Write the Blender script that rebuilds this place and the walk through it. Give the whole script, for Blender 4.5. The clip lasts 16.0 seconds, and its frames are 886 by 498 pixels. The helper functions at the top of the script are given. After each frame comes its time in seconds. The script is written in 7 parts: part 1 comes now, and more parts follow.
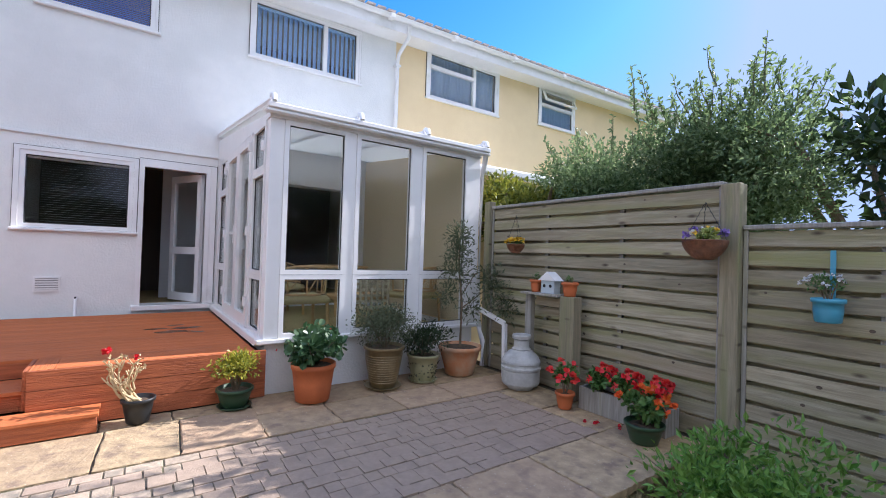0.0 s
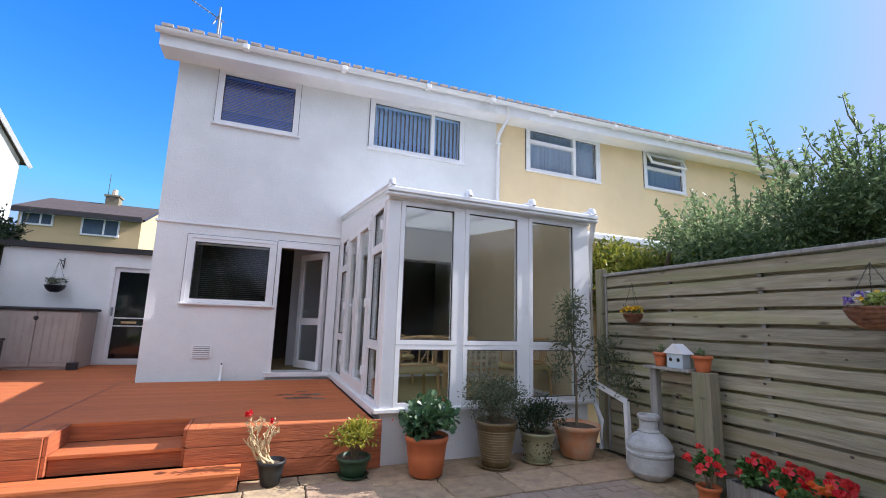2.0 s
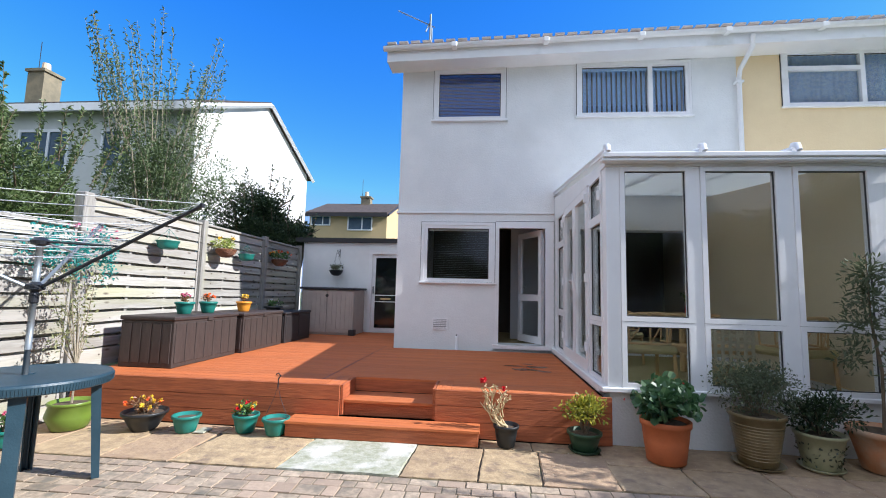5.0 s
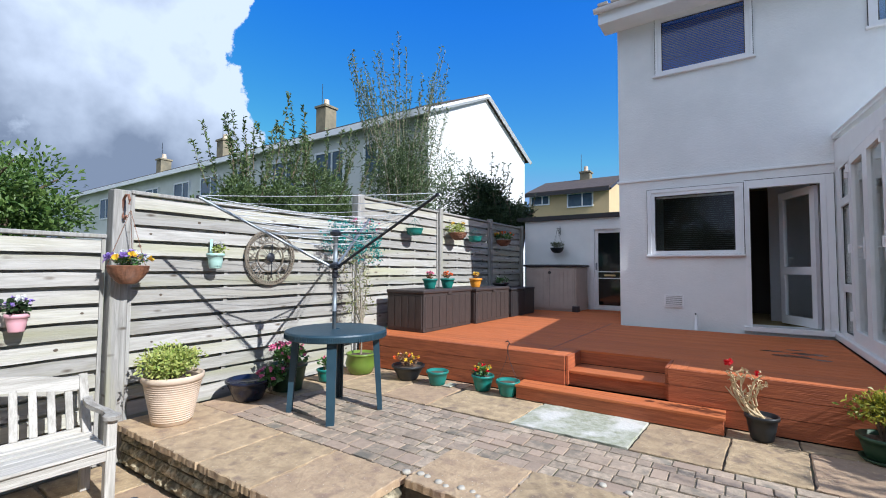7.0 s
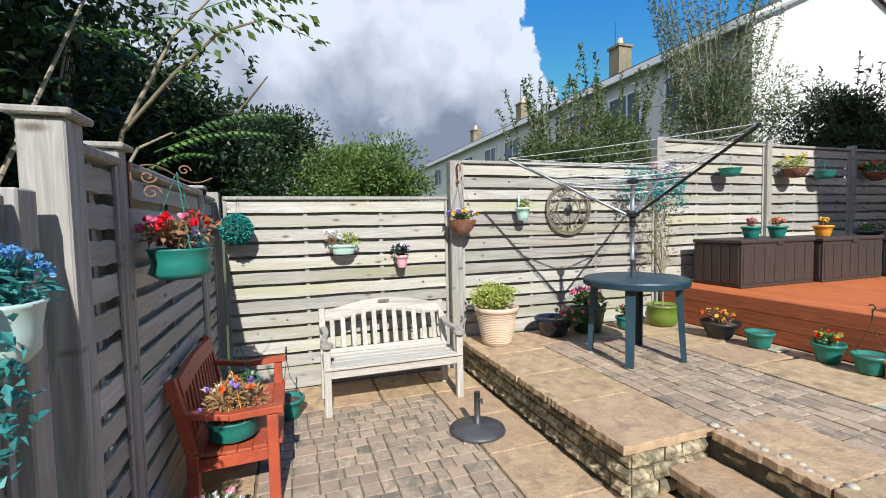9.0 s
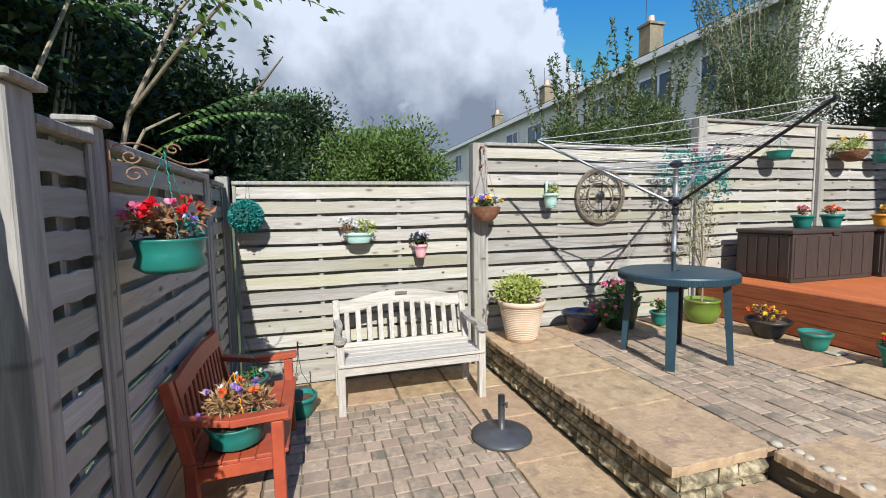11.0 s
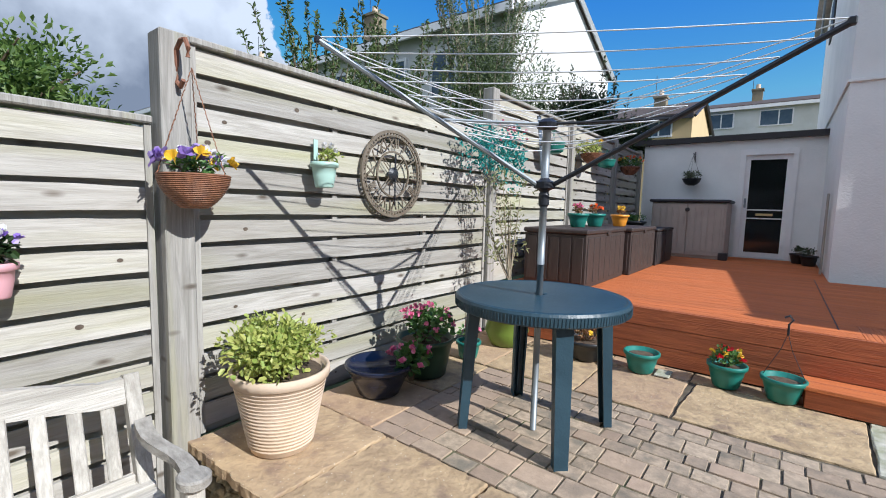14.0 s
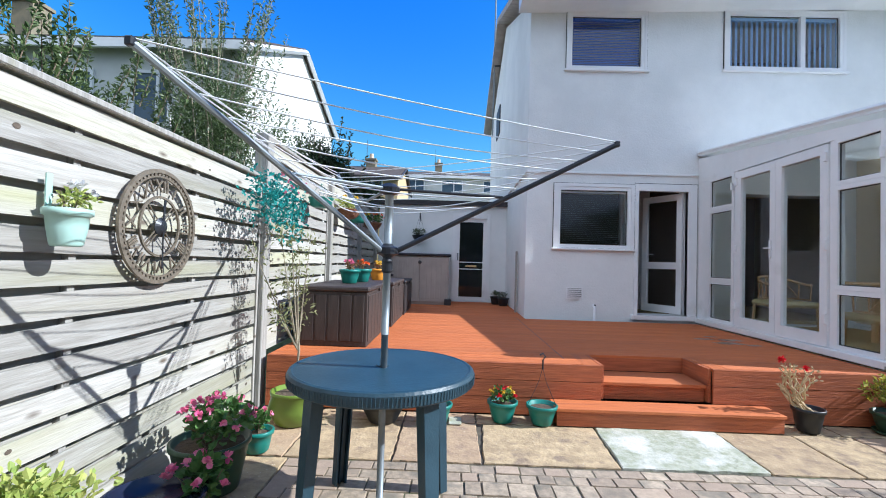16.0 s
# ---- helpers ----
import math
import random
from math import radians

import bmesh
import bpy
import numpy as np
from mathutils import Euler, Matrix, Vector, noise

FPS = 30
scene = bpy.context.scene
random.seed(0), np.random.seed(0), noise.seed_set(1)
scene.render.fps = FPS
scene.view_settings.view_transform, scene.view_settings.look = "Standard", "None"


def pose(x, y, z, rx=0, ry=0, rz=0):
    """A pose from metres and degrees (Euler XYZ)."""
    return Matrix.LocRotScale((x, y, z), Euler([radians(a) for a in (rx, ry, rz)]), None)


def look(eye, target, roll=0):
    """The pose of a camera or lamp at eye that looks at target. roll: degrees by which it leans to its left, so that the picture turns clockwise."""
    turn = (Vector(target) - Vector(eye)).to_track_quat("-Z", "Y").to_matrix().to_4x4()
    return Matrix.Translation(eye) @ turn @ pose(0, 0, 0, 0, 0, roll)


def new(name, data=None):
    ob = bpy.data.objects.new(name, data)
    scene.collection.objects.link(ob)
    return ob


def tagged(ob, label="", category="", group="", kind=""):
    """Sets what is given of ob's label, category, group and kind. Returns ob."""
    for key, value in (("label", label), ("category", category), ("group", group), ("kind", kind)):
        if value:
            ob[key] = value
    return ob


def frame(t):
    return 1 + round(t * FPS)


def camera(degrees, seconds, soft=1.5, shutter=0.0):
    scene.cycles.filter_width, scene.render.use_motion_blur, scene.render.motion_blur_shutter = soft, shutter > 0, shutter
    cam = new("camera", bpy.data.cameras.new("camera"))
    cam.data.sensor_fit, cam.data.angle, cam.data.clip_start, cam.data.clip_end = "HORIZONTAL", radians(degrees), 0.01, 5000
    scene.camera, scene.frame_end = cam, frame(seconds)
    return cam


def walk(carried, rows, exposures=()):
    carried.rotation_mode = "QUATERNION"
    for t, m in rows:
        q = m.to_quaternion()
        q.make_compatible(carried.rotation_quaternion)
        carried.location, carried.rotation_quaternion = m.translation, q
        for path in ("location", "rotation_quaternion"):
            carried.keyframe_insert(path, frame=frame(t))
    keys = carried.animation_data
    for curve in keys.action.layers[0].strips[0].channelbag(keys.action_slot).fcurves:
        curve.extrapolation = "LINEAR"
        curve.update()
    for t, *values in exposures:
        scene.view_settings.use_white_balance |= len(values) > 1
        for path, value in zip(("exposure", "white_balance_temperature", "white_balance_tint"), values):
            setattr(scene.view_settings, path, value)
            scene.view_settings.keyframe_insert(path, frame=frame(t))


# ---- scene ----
cam = camera(90.5, 16.0, soft=1.0)
PATH = [
    (0, (1.65, 0.901, 1.35), (2.801, 2.536, 1.38), 1.8),
    (0.5, (1.567, 0.898, 1.345), (2.63, 2.587, 1.475), 1.7),
    (1, (1.544, 0.883, 1.355), (2.506, 2.62, 1.594), 1.7),
    (1.5, (1.54, 0.889, 1.355), (2.392, 2.672, 1.662), 1.7),
    (2, (1.533, 0.893, 1.344), (2.271, 2.721, 1.677), 1.7),
    (2.5, (1.523, 0.895, 1.339), (2.123, 2.776, 1.659), 1.8),
    (3, (1.497, 0.892, 1.333), (1.954, 2.814, 1.645), 1.7),
    (5.5, (1.53, 0.904, 1.332), (1.105, 2.851, 1.505), 1.2),
    (6, (1.571, 0.885, 1.335), (0.882, 2.757, 1.482), 0.9),
    (6.5, (1.553, 0.826, 1.312), (0.624, 2.593, 1.435), 0.8),
    (7, (1.597, 0.782, 1.285), (0.481, 2.439, 1.379), 0.4),
    (7.5, (1.676, 0.733, 1.294), (0.314, 2.197, 1.329), 0.1),
    (8, (1.724, 0.677, 1.27), (0.105, 1.851, 1.245), -0.3),
    (8.5, (1.757, 0.631, 1.276), (-0.044, 1.498, 1.194), -0.9),
    (9, (1.76, 0.636, 1.258), (-0.129, 1.282, 1.146), -1.2),
    (9.5, (1.764, 0.631, 1.269), (-0.152, 1.185, 1.124), -1.3),
    (12, (0.925, 0.911, 1.244), (-0.965, 1.524, 1.017), -0.3),
    (12.5, (0.55, 1.057, 1.197), (-1.243, 1.913, 0.971), 0.4),
    (13, (0.172, 1.208, 1.16), (-1.452, 2.355, 0.941), 1.1),
    (13.5, (-0.201, 1.384, 1.168), (-1.638, 2.759, 0.958), 1.5),
    (14, (-0.491, 1.45, 1.189), (-1.702, 3.03, 0.995), 1.5),
    (14.5, (-0.739, 1.494, 1.209), (-1.643, 3.27, 1.036), 1.8),
    (15, (-0.928, 1.521, 1.24), (-1.544, 3.42, 1.111), 2.0),
    (15.5, (-1.079, 1.463, 1.256), (-1.396, 3.438, 1.219), 1.9),
    (16, (-1.154, 1.411, 1.265), (-1.194, 3.41, 1.322), 1.7),
]
EXPOSURES = [(0.0, 1.5, 5950, 17), (1.5, 1.42, 6000, 17), (3.0, 1.3, 6000, 15), (5.5, 1.1, 5850, 11), (7.0, 0.86, 5700, 10), (9.0, 0.83, 6250, 10), (12.0, 0.78, 6150, 10), (14.0, 0.78, 5900, 10), (15.5, 1.06, 5550, 8), (16.0, 1.14, 5550, 8)]
walk(cam, [(t, look(eye, target, roll)) for t, eye, target, roll in PATH], EXPOSURES)

# ---- light ----
SUN_EL, SUN_DIR = 35.6, (0.809, -0.08, 0.582)
world = bpy.data.worlds.new("sky")
scene.world = world
world.use_nodes = True
wn, wl = world.node_tree.nodes, world.node_tree.links
wn.clear()
w_out, w_bg = wn.new("ShaderNodeOutputWorld"), wn.new("ShaderNodeBackground")
w_sky = wn.new("ShaderNodeTexSky")
w_sky.sky_type, w_sky.sun_disc = "NISHITA", False
w_sky.sun_elevation, w_sky.sun_rotation = radians(SUN_EL), radians(95.6)
w_sky.air_density, w_sky.dust_density, w_sky.ozone_density = 1.0, 0.4, 3.0
w_bg.inputs["Strength"].default_value = 0.15
wl.new(w_bg.outputs[0], w_out.inputs[0])
w_tc = wn.new("ShaderNodeTexCoord")


def wmath(op, a, b=None, c=None):
    n = wn.new("ShaderNodeMath")
    n.operation = op
    for k, v in enumerate((a, b, c)):
        if v is None:
            continue
        if isinstance(v, (int, float)):
            n.inputs[k].default_value = v
        else:
            wl.new(v, n.inputs[k])
    return n.outputs[0]


w_noise = wn.new("ShaderNodeTexNoise")
w_noise.inputs["Scale"].default_value, w_noise.inputs["Detail"].default_value = 3.4, 8.0
w_noise.inputs["Roughness"].default_value = 0.6
wl.new(w_tc.outputs["Generated"], w_noise.inputs["Vector"])
w_dot = wn.new("ShaderNodeVectorMath")
w_dot.operation = "DOT_PRODUCT"
w_dot.inputs[1].default_value = Vector((-0.88, -0.32, 0.36)).normalized()
wl.new(w_tc.outputs["Generated"], w_dot.inputs[0])
w_dot2 = wn.new("ShaderNodeVectorMath")
w_dot2.operation = "DOT_PRODUCT"
w_dot2.inputs[1].default_value = Vector((-0.08, -0.83, 0.55)).normalized()
wl.new(w_tc.outputs["Generated"], w_dot2.inputs[0])
w_bank = wmath("MAXIMUM", wmath("SUBTRACT", w_dot.outputs["Value"], 0.665), wmath("SUBTRACT", w_dot2.outputs["Value"], 0.70))
w_cov = wmath("MULTIPLY", w_bank, 6.0)
w_cov = wmath("MINIMUM", w_cov, 0.55)
w_cov = wmath("MAXIMUM", w_cov, -0.6)
w_cov = wmath("ADD", w_cov, wmath("MULTIPLY", wmath("SUBTRACT", w_noise.outputs["Fac"], 0.5), 2.9))
w_mask = wn.new("ShaderNodeMapRange")
w_mask.interpolation_type = "SMOOTHSTEP"
w_mask.inputs["From Min"].default_value, w_mask.inputs["From Max"].default_value = 0.0, 0.07
wl.new(w_cov, w_mask.inputs["Value"])
w_ramp = wn.new("ShaderNodeValToRGB")
w_ramp.color_ramp.elements[0].position, w_ramp.color_ramp.elements[0].color = 0.02, (3.0, 3.25, 3.65, 1)
w_ramp.color_ramp.elements[1].position, w_ramp.color_ramp.elements[1].color = 0.75, (0.95, 1.13, 1.46, 1)
w_sep = wn.new("ShaderNodeSeparateXYZ")
wl.new(w_tc.outputs["Generated"], w_sep.inputs[0])
w_noise2 = wn.new("ShaderNodeTexNoise")
w_noise2.inputs["Scale"].default_value, w_noise2.inputs["Detail"].default_value = 5.0, 7.0
wl.new(w_tc.outputs["Generated"], w_noise2.inputs["Vector"])
w_grey = wmath("ADD", wmath("MULTIPLY", wmath("SUBTRACT", 0.44, w_sep.outputs["Z"]), 2.4), wmath("MULTIPLY", wmath("SUBTRACT", w_noise2.outputs["Fac"], 0.5), 2.4))
w_grey = wmath("MINIMUM", w_grey, wmath("MULTIPLY", w_cov, 2.2))
wl.new(w_grey, w_ramp.inputs["Fac"])
w_mix = wn.new("ShaderNodeMix")
w_mix.data_type = "RGBA"
wl.new(w_mask.outputs["Result"], w_mix.inputs[0])
w_hsv = wn.new("ShaderNodeHueSaturation")
w_hsv.inputs["Saturation"].default_value, w_hsv.inputs["Value"].default_value = 1.36, 0.76
wl.new(w_sky.outputs[0], w_hsv.inputs["Color"])
w_cap = wn.new("ShaderNodeVectorMath")
w_cap.operation = "MINIMUM"
w_cap.inputs[1].default_value = (1.25, 1.66, 2.6)
w_tint = wn.new("ShaderNodeVectorMath")
w_tint.operation = "MULTIPLY"
w_tint.inputs[1].default_value = (0.92, 0.90, 1.16)
wl.new(w_hsv.outputs[0], w_tint.inputs[0])
wl.new(w_tint.outputs[0], w_cap.inputs[0])
wl.new(w_cap.outputs[0], w_mix.inputs[6])
wl.new(w_ramp.outputs[0], w_mix.inputs[7])
wl.new(w_mix.outputs[2], w_bg.inputs["Color"])

sun = new("sun", bpy.data.lights.new("sun", "SUN"))
sun.data.energy, sun.data.angle, sun.data.color = 3.55, radians(0.5), (1.0, 0.95, 0.87)
sun.matrix_world = look(Vector(SUN_DIR) * 40, (0, 0, 0))


# ---- materials ----
def mat(name, base, rough=0.6, second=None, scale=6.0, bump=0.0, bscale=40.0, metal=0.0, vary=0.0, stretch=(1, 1, 1), detail=5.0,
        third=None, tscale=1.2, tmin=0.5, tmax=0.7, spec=None, trans=0.0, space="Object", alt=None, altmax=0.85, warp=0.0, knots=None, specks=None):
    m = bpy.data.materials.new(name)
    m.use_nodes = True
    n, l = m.node_tree.nodes, m.node_tree.links
    b = n["Principled BSDF"]
    b.inputs["Roughness"].default_value, b.inputs["Metallic"].default_value = rough, metal
    if spec is not None:
        b.inputs["Specular IOR Level"].default_value = spec
    tc = n.new("ShaderNodeTexCoord")
    info = n.new("ShaderNodeObjectInfo")
    mp = n.new("ShaderNodeMapping")
    mp.inputs["Scale"].default_value = stretch
    l.new(tc.outputs[space], mp.inputs["Vector"])
    off = n.new("ShaderNodeVectorMath")
    off.operation = "ADD"
    cmb = n.new("ShaderNodeMath")
    cmb.operation = "MULTIPLY"
    cmb.inputs[1].default_value = 37.0 if vary else 0.0
    l.new(info.outputs["Random"], cmb.inputs[0])
    l.new(mp.outputs[0], off.inputs[0])
    l.new(cmb.outputs[0], off.inputs[1])
    col = None
    if second:
        t = n.new("ShaderNodeTexNoise")
        t.inputs["Scale"].default_value, t.inputs["Detail"].default_value = scale, detail
        t.inputs["Roughness"].default_value = 0.62
        t.inputs["Distortion"].default_value = warp
        l.new(off.outputs[0], t.inputs["Vector"])
        mr = n.new("ShaderNodeMapRange")
        mr.inputs["From Min"].default_value, mr.inputs["From Max"].default_value = 0.36, 0.64
        l.new(t.outputs["Fac"], mr.inputs["Value"])
        mx = n.new("ShaderNodeMix")
        mx.data_type = "RGBA"
        mx.inputs[6].default_value, mx.inputs[7].default_value = (*base, 1), (*second, 1)
        l.new(mr.outputs["Result"], mx.inputs[0])
        col = mx.outputs[2]
    if third:
        t3 = n.new("ShaderNodeTexNoise")
        t3.inputs["Scale"].default_value, t3.inputs["Detail"].default_value = tscale, 4.0
        l.new(off.outputs[0], t3.inputs["Vector"])
        m3 = n.new("ShaderNodeMapRange")
        m3.inputs["From Min"].default_value, m3.inputs["From Max"].default_value = tmin, tmax
        l.new(t3.outputs["Fac"], m3.inputs["Value"])
        x3 = n.new("ShaderNodeMix")
        x3.data_type = "RGBA"
        x3.inputs[7].default_value = (*third, 1)
        if col:
            l.new(col, x3.inputs[6])
        else:
            x3.inputs[6].default_value = (*base, 1)
        l.new(m3.outputs["Result"], x3.inputs[0])
        col = x3.outputs[2]
    if alt:
        ma = n.new("ShaderNodeMapRange")
        ma.inputs["From Min"].default_value, ma.inputs["From Max"].default_value, ma.inputs["To Max"].default_value = 0.35, 1.0, altmax
        sh = n.new("ShaderNodeMath")
        sh.operation = "MULTIPLY"
        sh.inputs[1].default_value = 7.31
        fr_ = n.new("ShaderNodeMath")
        fr_.operation = "FRACT"
        l.new(info.outputs["Random"], sh.inputs[0])
        l.new(sh.outputs[0], fr_.inputs[0])
        l.new(fr_.outputs[0], ma.inputs["Value"])
        xa = n.new("ShaderNodeMix")
        xa.data_type = "RGBA"
        xa.inputs[7].default_value = (*alt, 1)
        if col:
            l.new(col, xa.inputs[6])
        else:
            xa.inputs[6].default_value = (*base, 1)
        l.new(ma.outputs["Result"], xa.inputs[0])
        col = xa.outputs[2]
    for spot, grid, near, far in ((knots, (3.4, 3.4, 9.0), 0.05, 0.17), (specks, (30, 30, 30), 0.04, 0.13)):
        if not spot or not col:
            continue
        gm = n.new("ShaderNodeMapping")
        gm.inputs["Scale"].default_value = grid
        l.new(tc.outputs[space], gm.inputs["Vector"])
        ga = n.new("ShaderNodeVectorMath")
        l.new(gm.outputs[0], ga.inputs[0])
        l.new(cmb.outputs[0], ga.inputs[1])
        vo = n.new("ShaderNodeTexVoronoi")
        vo.inputs["Scale"].default_value = 1.0
        l.new(ga.outputs[0], vo.inputs["Vector"])
        vr = n.new("ShaderNodeMapRange")
        vr.inputs["From Min"].default_value, vr.inputs["From Max"].default_value = far, near
        l.new(vo.outputs["Distance"], vr.inputs["Value"])
        xs_ = n.new("ShaderNodeMix")
        xs_.data_type = "RGBA"
        xs_.inputs[7].default_value = (*spot, 1)
        l.new(col, xs_.inputs[6])
        l.new(vr.outputs["Result"], xs_.inputs[0])
        col = xs_.outputs[2]
    if vary:
        hs = n.new("ShaderNodeHueSaturation")
        v = n.new("ShaderNodeMapRange")
        v.inputs["To Min"].default_value, v.inputs["To Max"].default_value = 1 - vary, 1 + vary
        l.new(info.outputs["Random"], v.inputs["Value"])
        l.new(v.outputs["Result"], hs.inputs["Value"])
        if col:
            l.new(col, hs.inputs["Color"])
        else:
            hs.inputs["Color"].default_value = (*base, 1)
        col = hs.outputs[0]
    if col:
        l.new(col, b.inputs["Base Color"])
    else:
        b.inputs["Base Color"].default_value = (*base, 1)
    if bump:
        tb = n.new("ShaderNodeTexNoise")
        tb.inputs["Scale"].default_value, tb.inputs["Detail"].default_value = bscale, 4.0
        l.new(off.outputs[0], tb.inputs["Vector"])
        bp = n.new("ShaderNodeBump")
        bp.inputs["Strength"].default_value, bp.inputs["Distance"].default_value = min(1, bump), 0.01
        l.new(tb.outputs["Fac"], bp.inputs["Height"])
        l.new(bp.outputs[0], b.inputs["Normal"])
    return m


def leafmat(name, a, b2, rough=0.45, trans=0.25):
    m = bpy.data.materials.new(name)
    m.use_nodes = True
    n, l = m.node_tree.nodes, m.node_tree.links
    b = n["Principled BSDF"]
    b.inputs["Roughness"].default_value = rough
    g = n.new("ShaderNodeNewGeometry")
    mx = n.new("ShaderNodeMix")
    mx.data_type = "RGBA"
    mx.inputs[6].default_value, mx.inputs[7].default_value = (*a, 1), (*b2, 1)
    l.new(g.outputs["Random Per Island"], mx.inputs[0])
    l.new(mx.outputs[2], b.inputs["Base Color"])
    tr = n.new("ShaderNodeBsdfTranslucent")
    l.new(mx.outputs[2], tr.inputs["Color"])
    ms = n.new("ShaderNodeMixShader")
    ms.inputs[0].default_value = trans
    out = n["Material Output"]
    l.new(b.outputs[0], ms.inputs[1])
    l.new(tr.outputs[0], ms.inputs[2])
    l.new(ms.outputs[0], out.inputs["Surface"])
    return m


def glassmat(name, tint=(0.96, 0.98, 0.98), clear=0.98):
    m = bpy.data.materials.new(name)
    m.use_nodes = True
    n, l = m.node_tree.nodes, m.node_tree.links
    n.remove(n["Principled BSDF"])
    out = n["Material Output"]
    g, t, f = n.new("ShaderNodeBsdfGlossy"), n.new("ShaderNodeBsdfTransparent"), n.new("ShaderNodeLayerWeight")
    g.inputs["Roughness"].default_value = 0.01
    f.inputs["Blend"].default_value = 0.5
    pw = n.new("ShaderNodeMath")
    pw.operation = "POWER"
    pw.inputs[1].default_value = 5.0
    l.new(f.outputs["Facing"], pw.inputs[0])
    mul = n.new("ShaderNodeMath")
    mul.operation = "MULTIPLY_ADD"
    mul.inputs[1].default_value, mul.inputs[2].default_value = 0.9, 0.045
    mul.use_clamp = True
    t.inputs["Color"].default_value = (*[c * clear for c in tint], 1)
    ms = n.new("ShaderNodeMixShader")
    l.new(pw.outputs[0], mul.inputs[0])
    l.new(mul.outputs[0], ms.inputs[0])
    l.new(t.outputs[0], ms.inputs[1])
    l.new(g.outputs[0], ms.inputs[2])
    l.new(ms.outputs[0], out.inputs["Surface"])
    return m


RENDER = mat("white_render", (0.86, 0.865, 0.86), 0.85, (0.79, 0.80, 0.80), 1.6, 0.5, 45, third=(0.72, 0.73, 0.72), tscale=0.7, tmin=0.5, tmax=0.8, detail=8)
CREAM = mat("cream_render", (0.88, 0.70, 0.43), 0.85, (0.83, 0.65, 0.39), 1.5, 0.35, 45)
FARWHITE = mat("far_render", (0.74, 0.74, 0.72), 0.85, (0.62, 0.62, 0.58), 0.7, 0.2, 20)
FARBEIGE = mat("far_beige", (0.62, 0.46, 0.25), 0.85, (0.56, 0.42, 0.23), 0.7, 0.2, 20)
UPVC = mat("upvc", (0.88, 0.88, 0.89), 0.28, (0.84, 0.84, 0.85), 3, third=(0.70, 0.70, 0.68), tscale=2.5, tmin=0.62, tmax=0.8)
FENCE = mat("weathered_board", (0.475, 0.457, 0.42), 0.85, (0.335, 0.315, 0.28), 1.7, 0.35, 6, vary=0.24, stretch=(1.2, 1.2, 14), third=(0.35, 0.34, 0.22), tscale=0.42, tmin=0.46, tmax=0.75, alt=(0.35, 0.325, 0.28), altmax=0.5, warp=1.1, detail=7, knots=(0.13, 0.105, 0.08))
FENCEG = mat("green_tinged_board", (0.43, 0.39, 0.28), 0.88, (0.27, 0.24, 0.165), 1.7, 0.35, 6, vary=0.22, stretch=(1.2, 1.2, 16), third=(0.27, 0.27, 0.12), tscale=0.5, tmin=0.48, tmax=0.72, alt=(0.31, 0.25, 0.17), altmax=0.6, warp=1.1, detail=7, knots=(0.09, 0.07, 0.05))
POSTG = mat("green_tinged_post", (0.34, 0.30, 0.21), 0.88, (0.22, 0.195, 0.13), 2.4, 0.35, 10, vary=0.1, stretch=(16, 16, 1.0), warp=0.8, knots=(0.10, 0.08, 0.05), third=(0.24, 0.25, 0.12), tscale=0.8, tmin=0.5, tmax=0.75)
POSTM = mat("weathered_post", (0.39, 0.375, 0.345), 0.85, (0.25, 0.238, 0.215), 2.4, 0.35, 10, vary=0.1, stretch=(16, 16, 1.0), warp=0.8, knots=(0.12, 0.10, 0.08), third=(0.32, 0.31, 0.22), tscale=0.8, tmin=0.55, tmax=0.75)
KNOT = mat("knot", (0.075, 0.055, 0.04), 0.8, (0.13, 0.10, 0.075), 60)
DECK = mat("deck_board", (0.55, 0.16, 0.045), 0.75, (0.44, 0.12, 0.034), 3.0, 0.5, 10, vary=0.09, stretch=(1.0, 14, 14), third=(0.36, 0.11, 0.045), tscale=1.1, tmin=0.55, tmax=0.8)
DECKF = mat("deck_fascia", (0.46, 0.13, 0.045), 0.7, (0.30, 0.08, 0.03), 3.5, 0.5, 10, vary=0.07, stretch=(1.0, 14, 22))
PAVER = mat("block_paver", (0.46, 0.36, 0.26), 0.93, (0.28, 0.225, 0.165), 26, 0.4, 90, vary=0.17, third=(0.20, 0.175, 0.135), tscale=7, tmin=0.5, tmax=0.68, alt=(0.385, 0.28, 0.205), altmax=0.75, detail=8)
SLAB = mat("riven_slab", (0.50, 0.37, 0.215), 0.9, (0.33, 0.24, 0.14), 10, 0.8, 34, vary=0.12, third=(0.25, 0.18, 0.12), tscale=9, tmin=0.54, tmax=0.7, detail=10, alt=(0.43, 0.28, 0.19), altmax=0.5, specks=(0.62, 0.56, 0.44))
PALESLAB = mat("pale_slab", (0.46, 0.45, 0.36), 0.9, (0.30, 0.31, 0.21), 14, 0.8, 30, third=(0.60, 0.58, 0.52), tscale=3, tmin=0.5, tmax=0.62)
JOINT = mat("joint_mortar", (0.12, 0.10, 0.07), 0.95, (0.07, 0.06, 0.045), 14, 0.5, 60, third=(0.10, 0.12, 0.05), tscale=3, tmin=0.58, tmax=0.7)
STONE = mat("wall_stone", (0.58, 0.49, 0.32), 0.92, (0.16, 0.135, 0.08), 24, 1.0, 30, vary=0.22, third=(0.13, 0.115, 0.075), tscale=7, tmin=0.48, tmax=0.62)
EARTH = mat("earth", (0.12, 0.085, 0.055), 0.95, (0.07, 0.05, 0.035), 20, 1.0, 50)
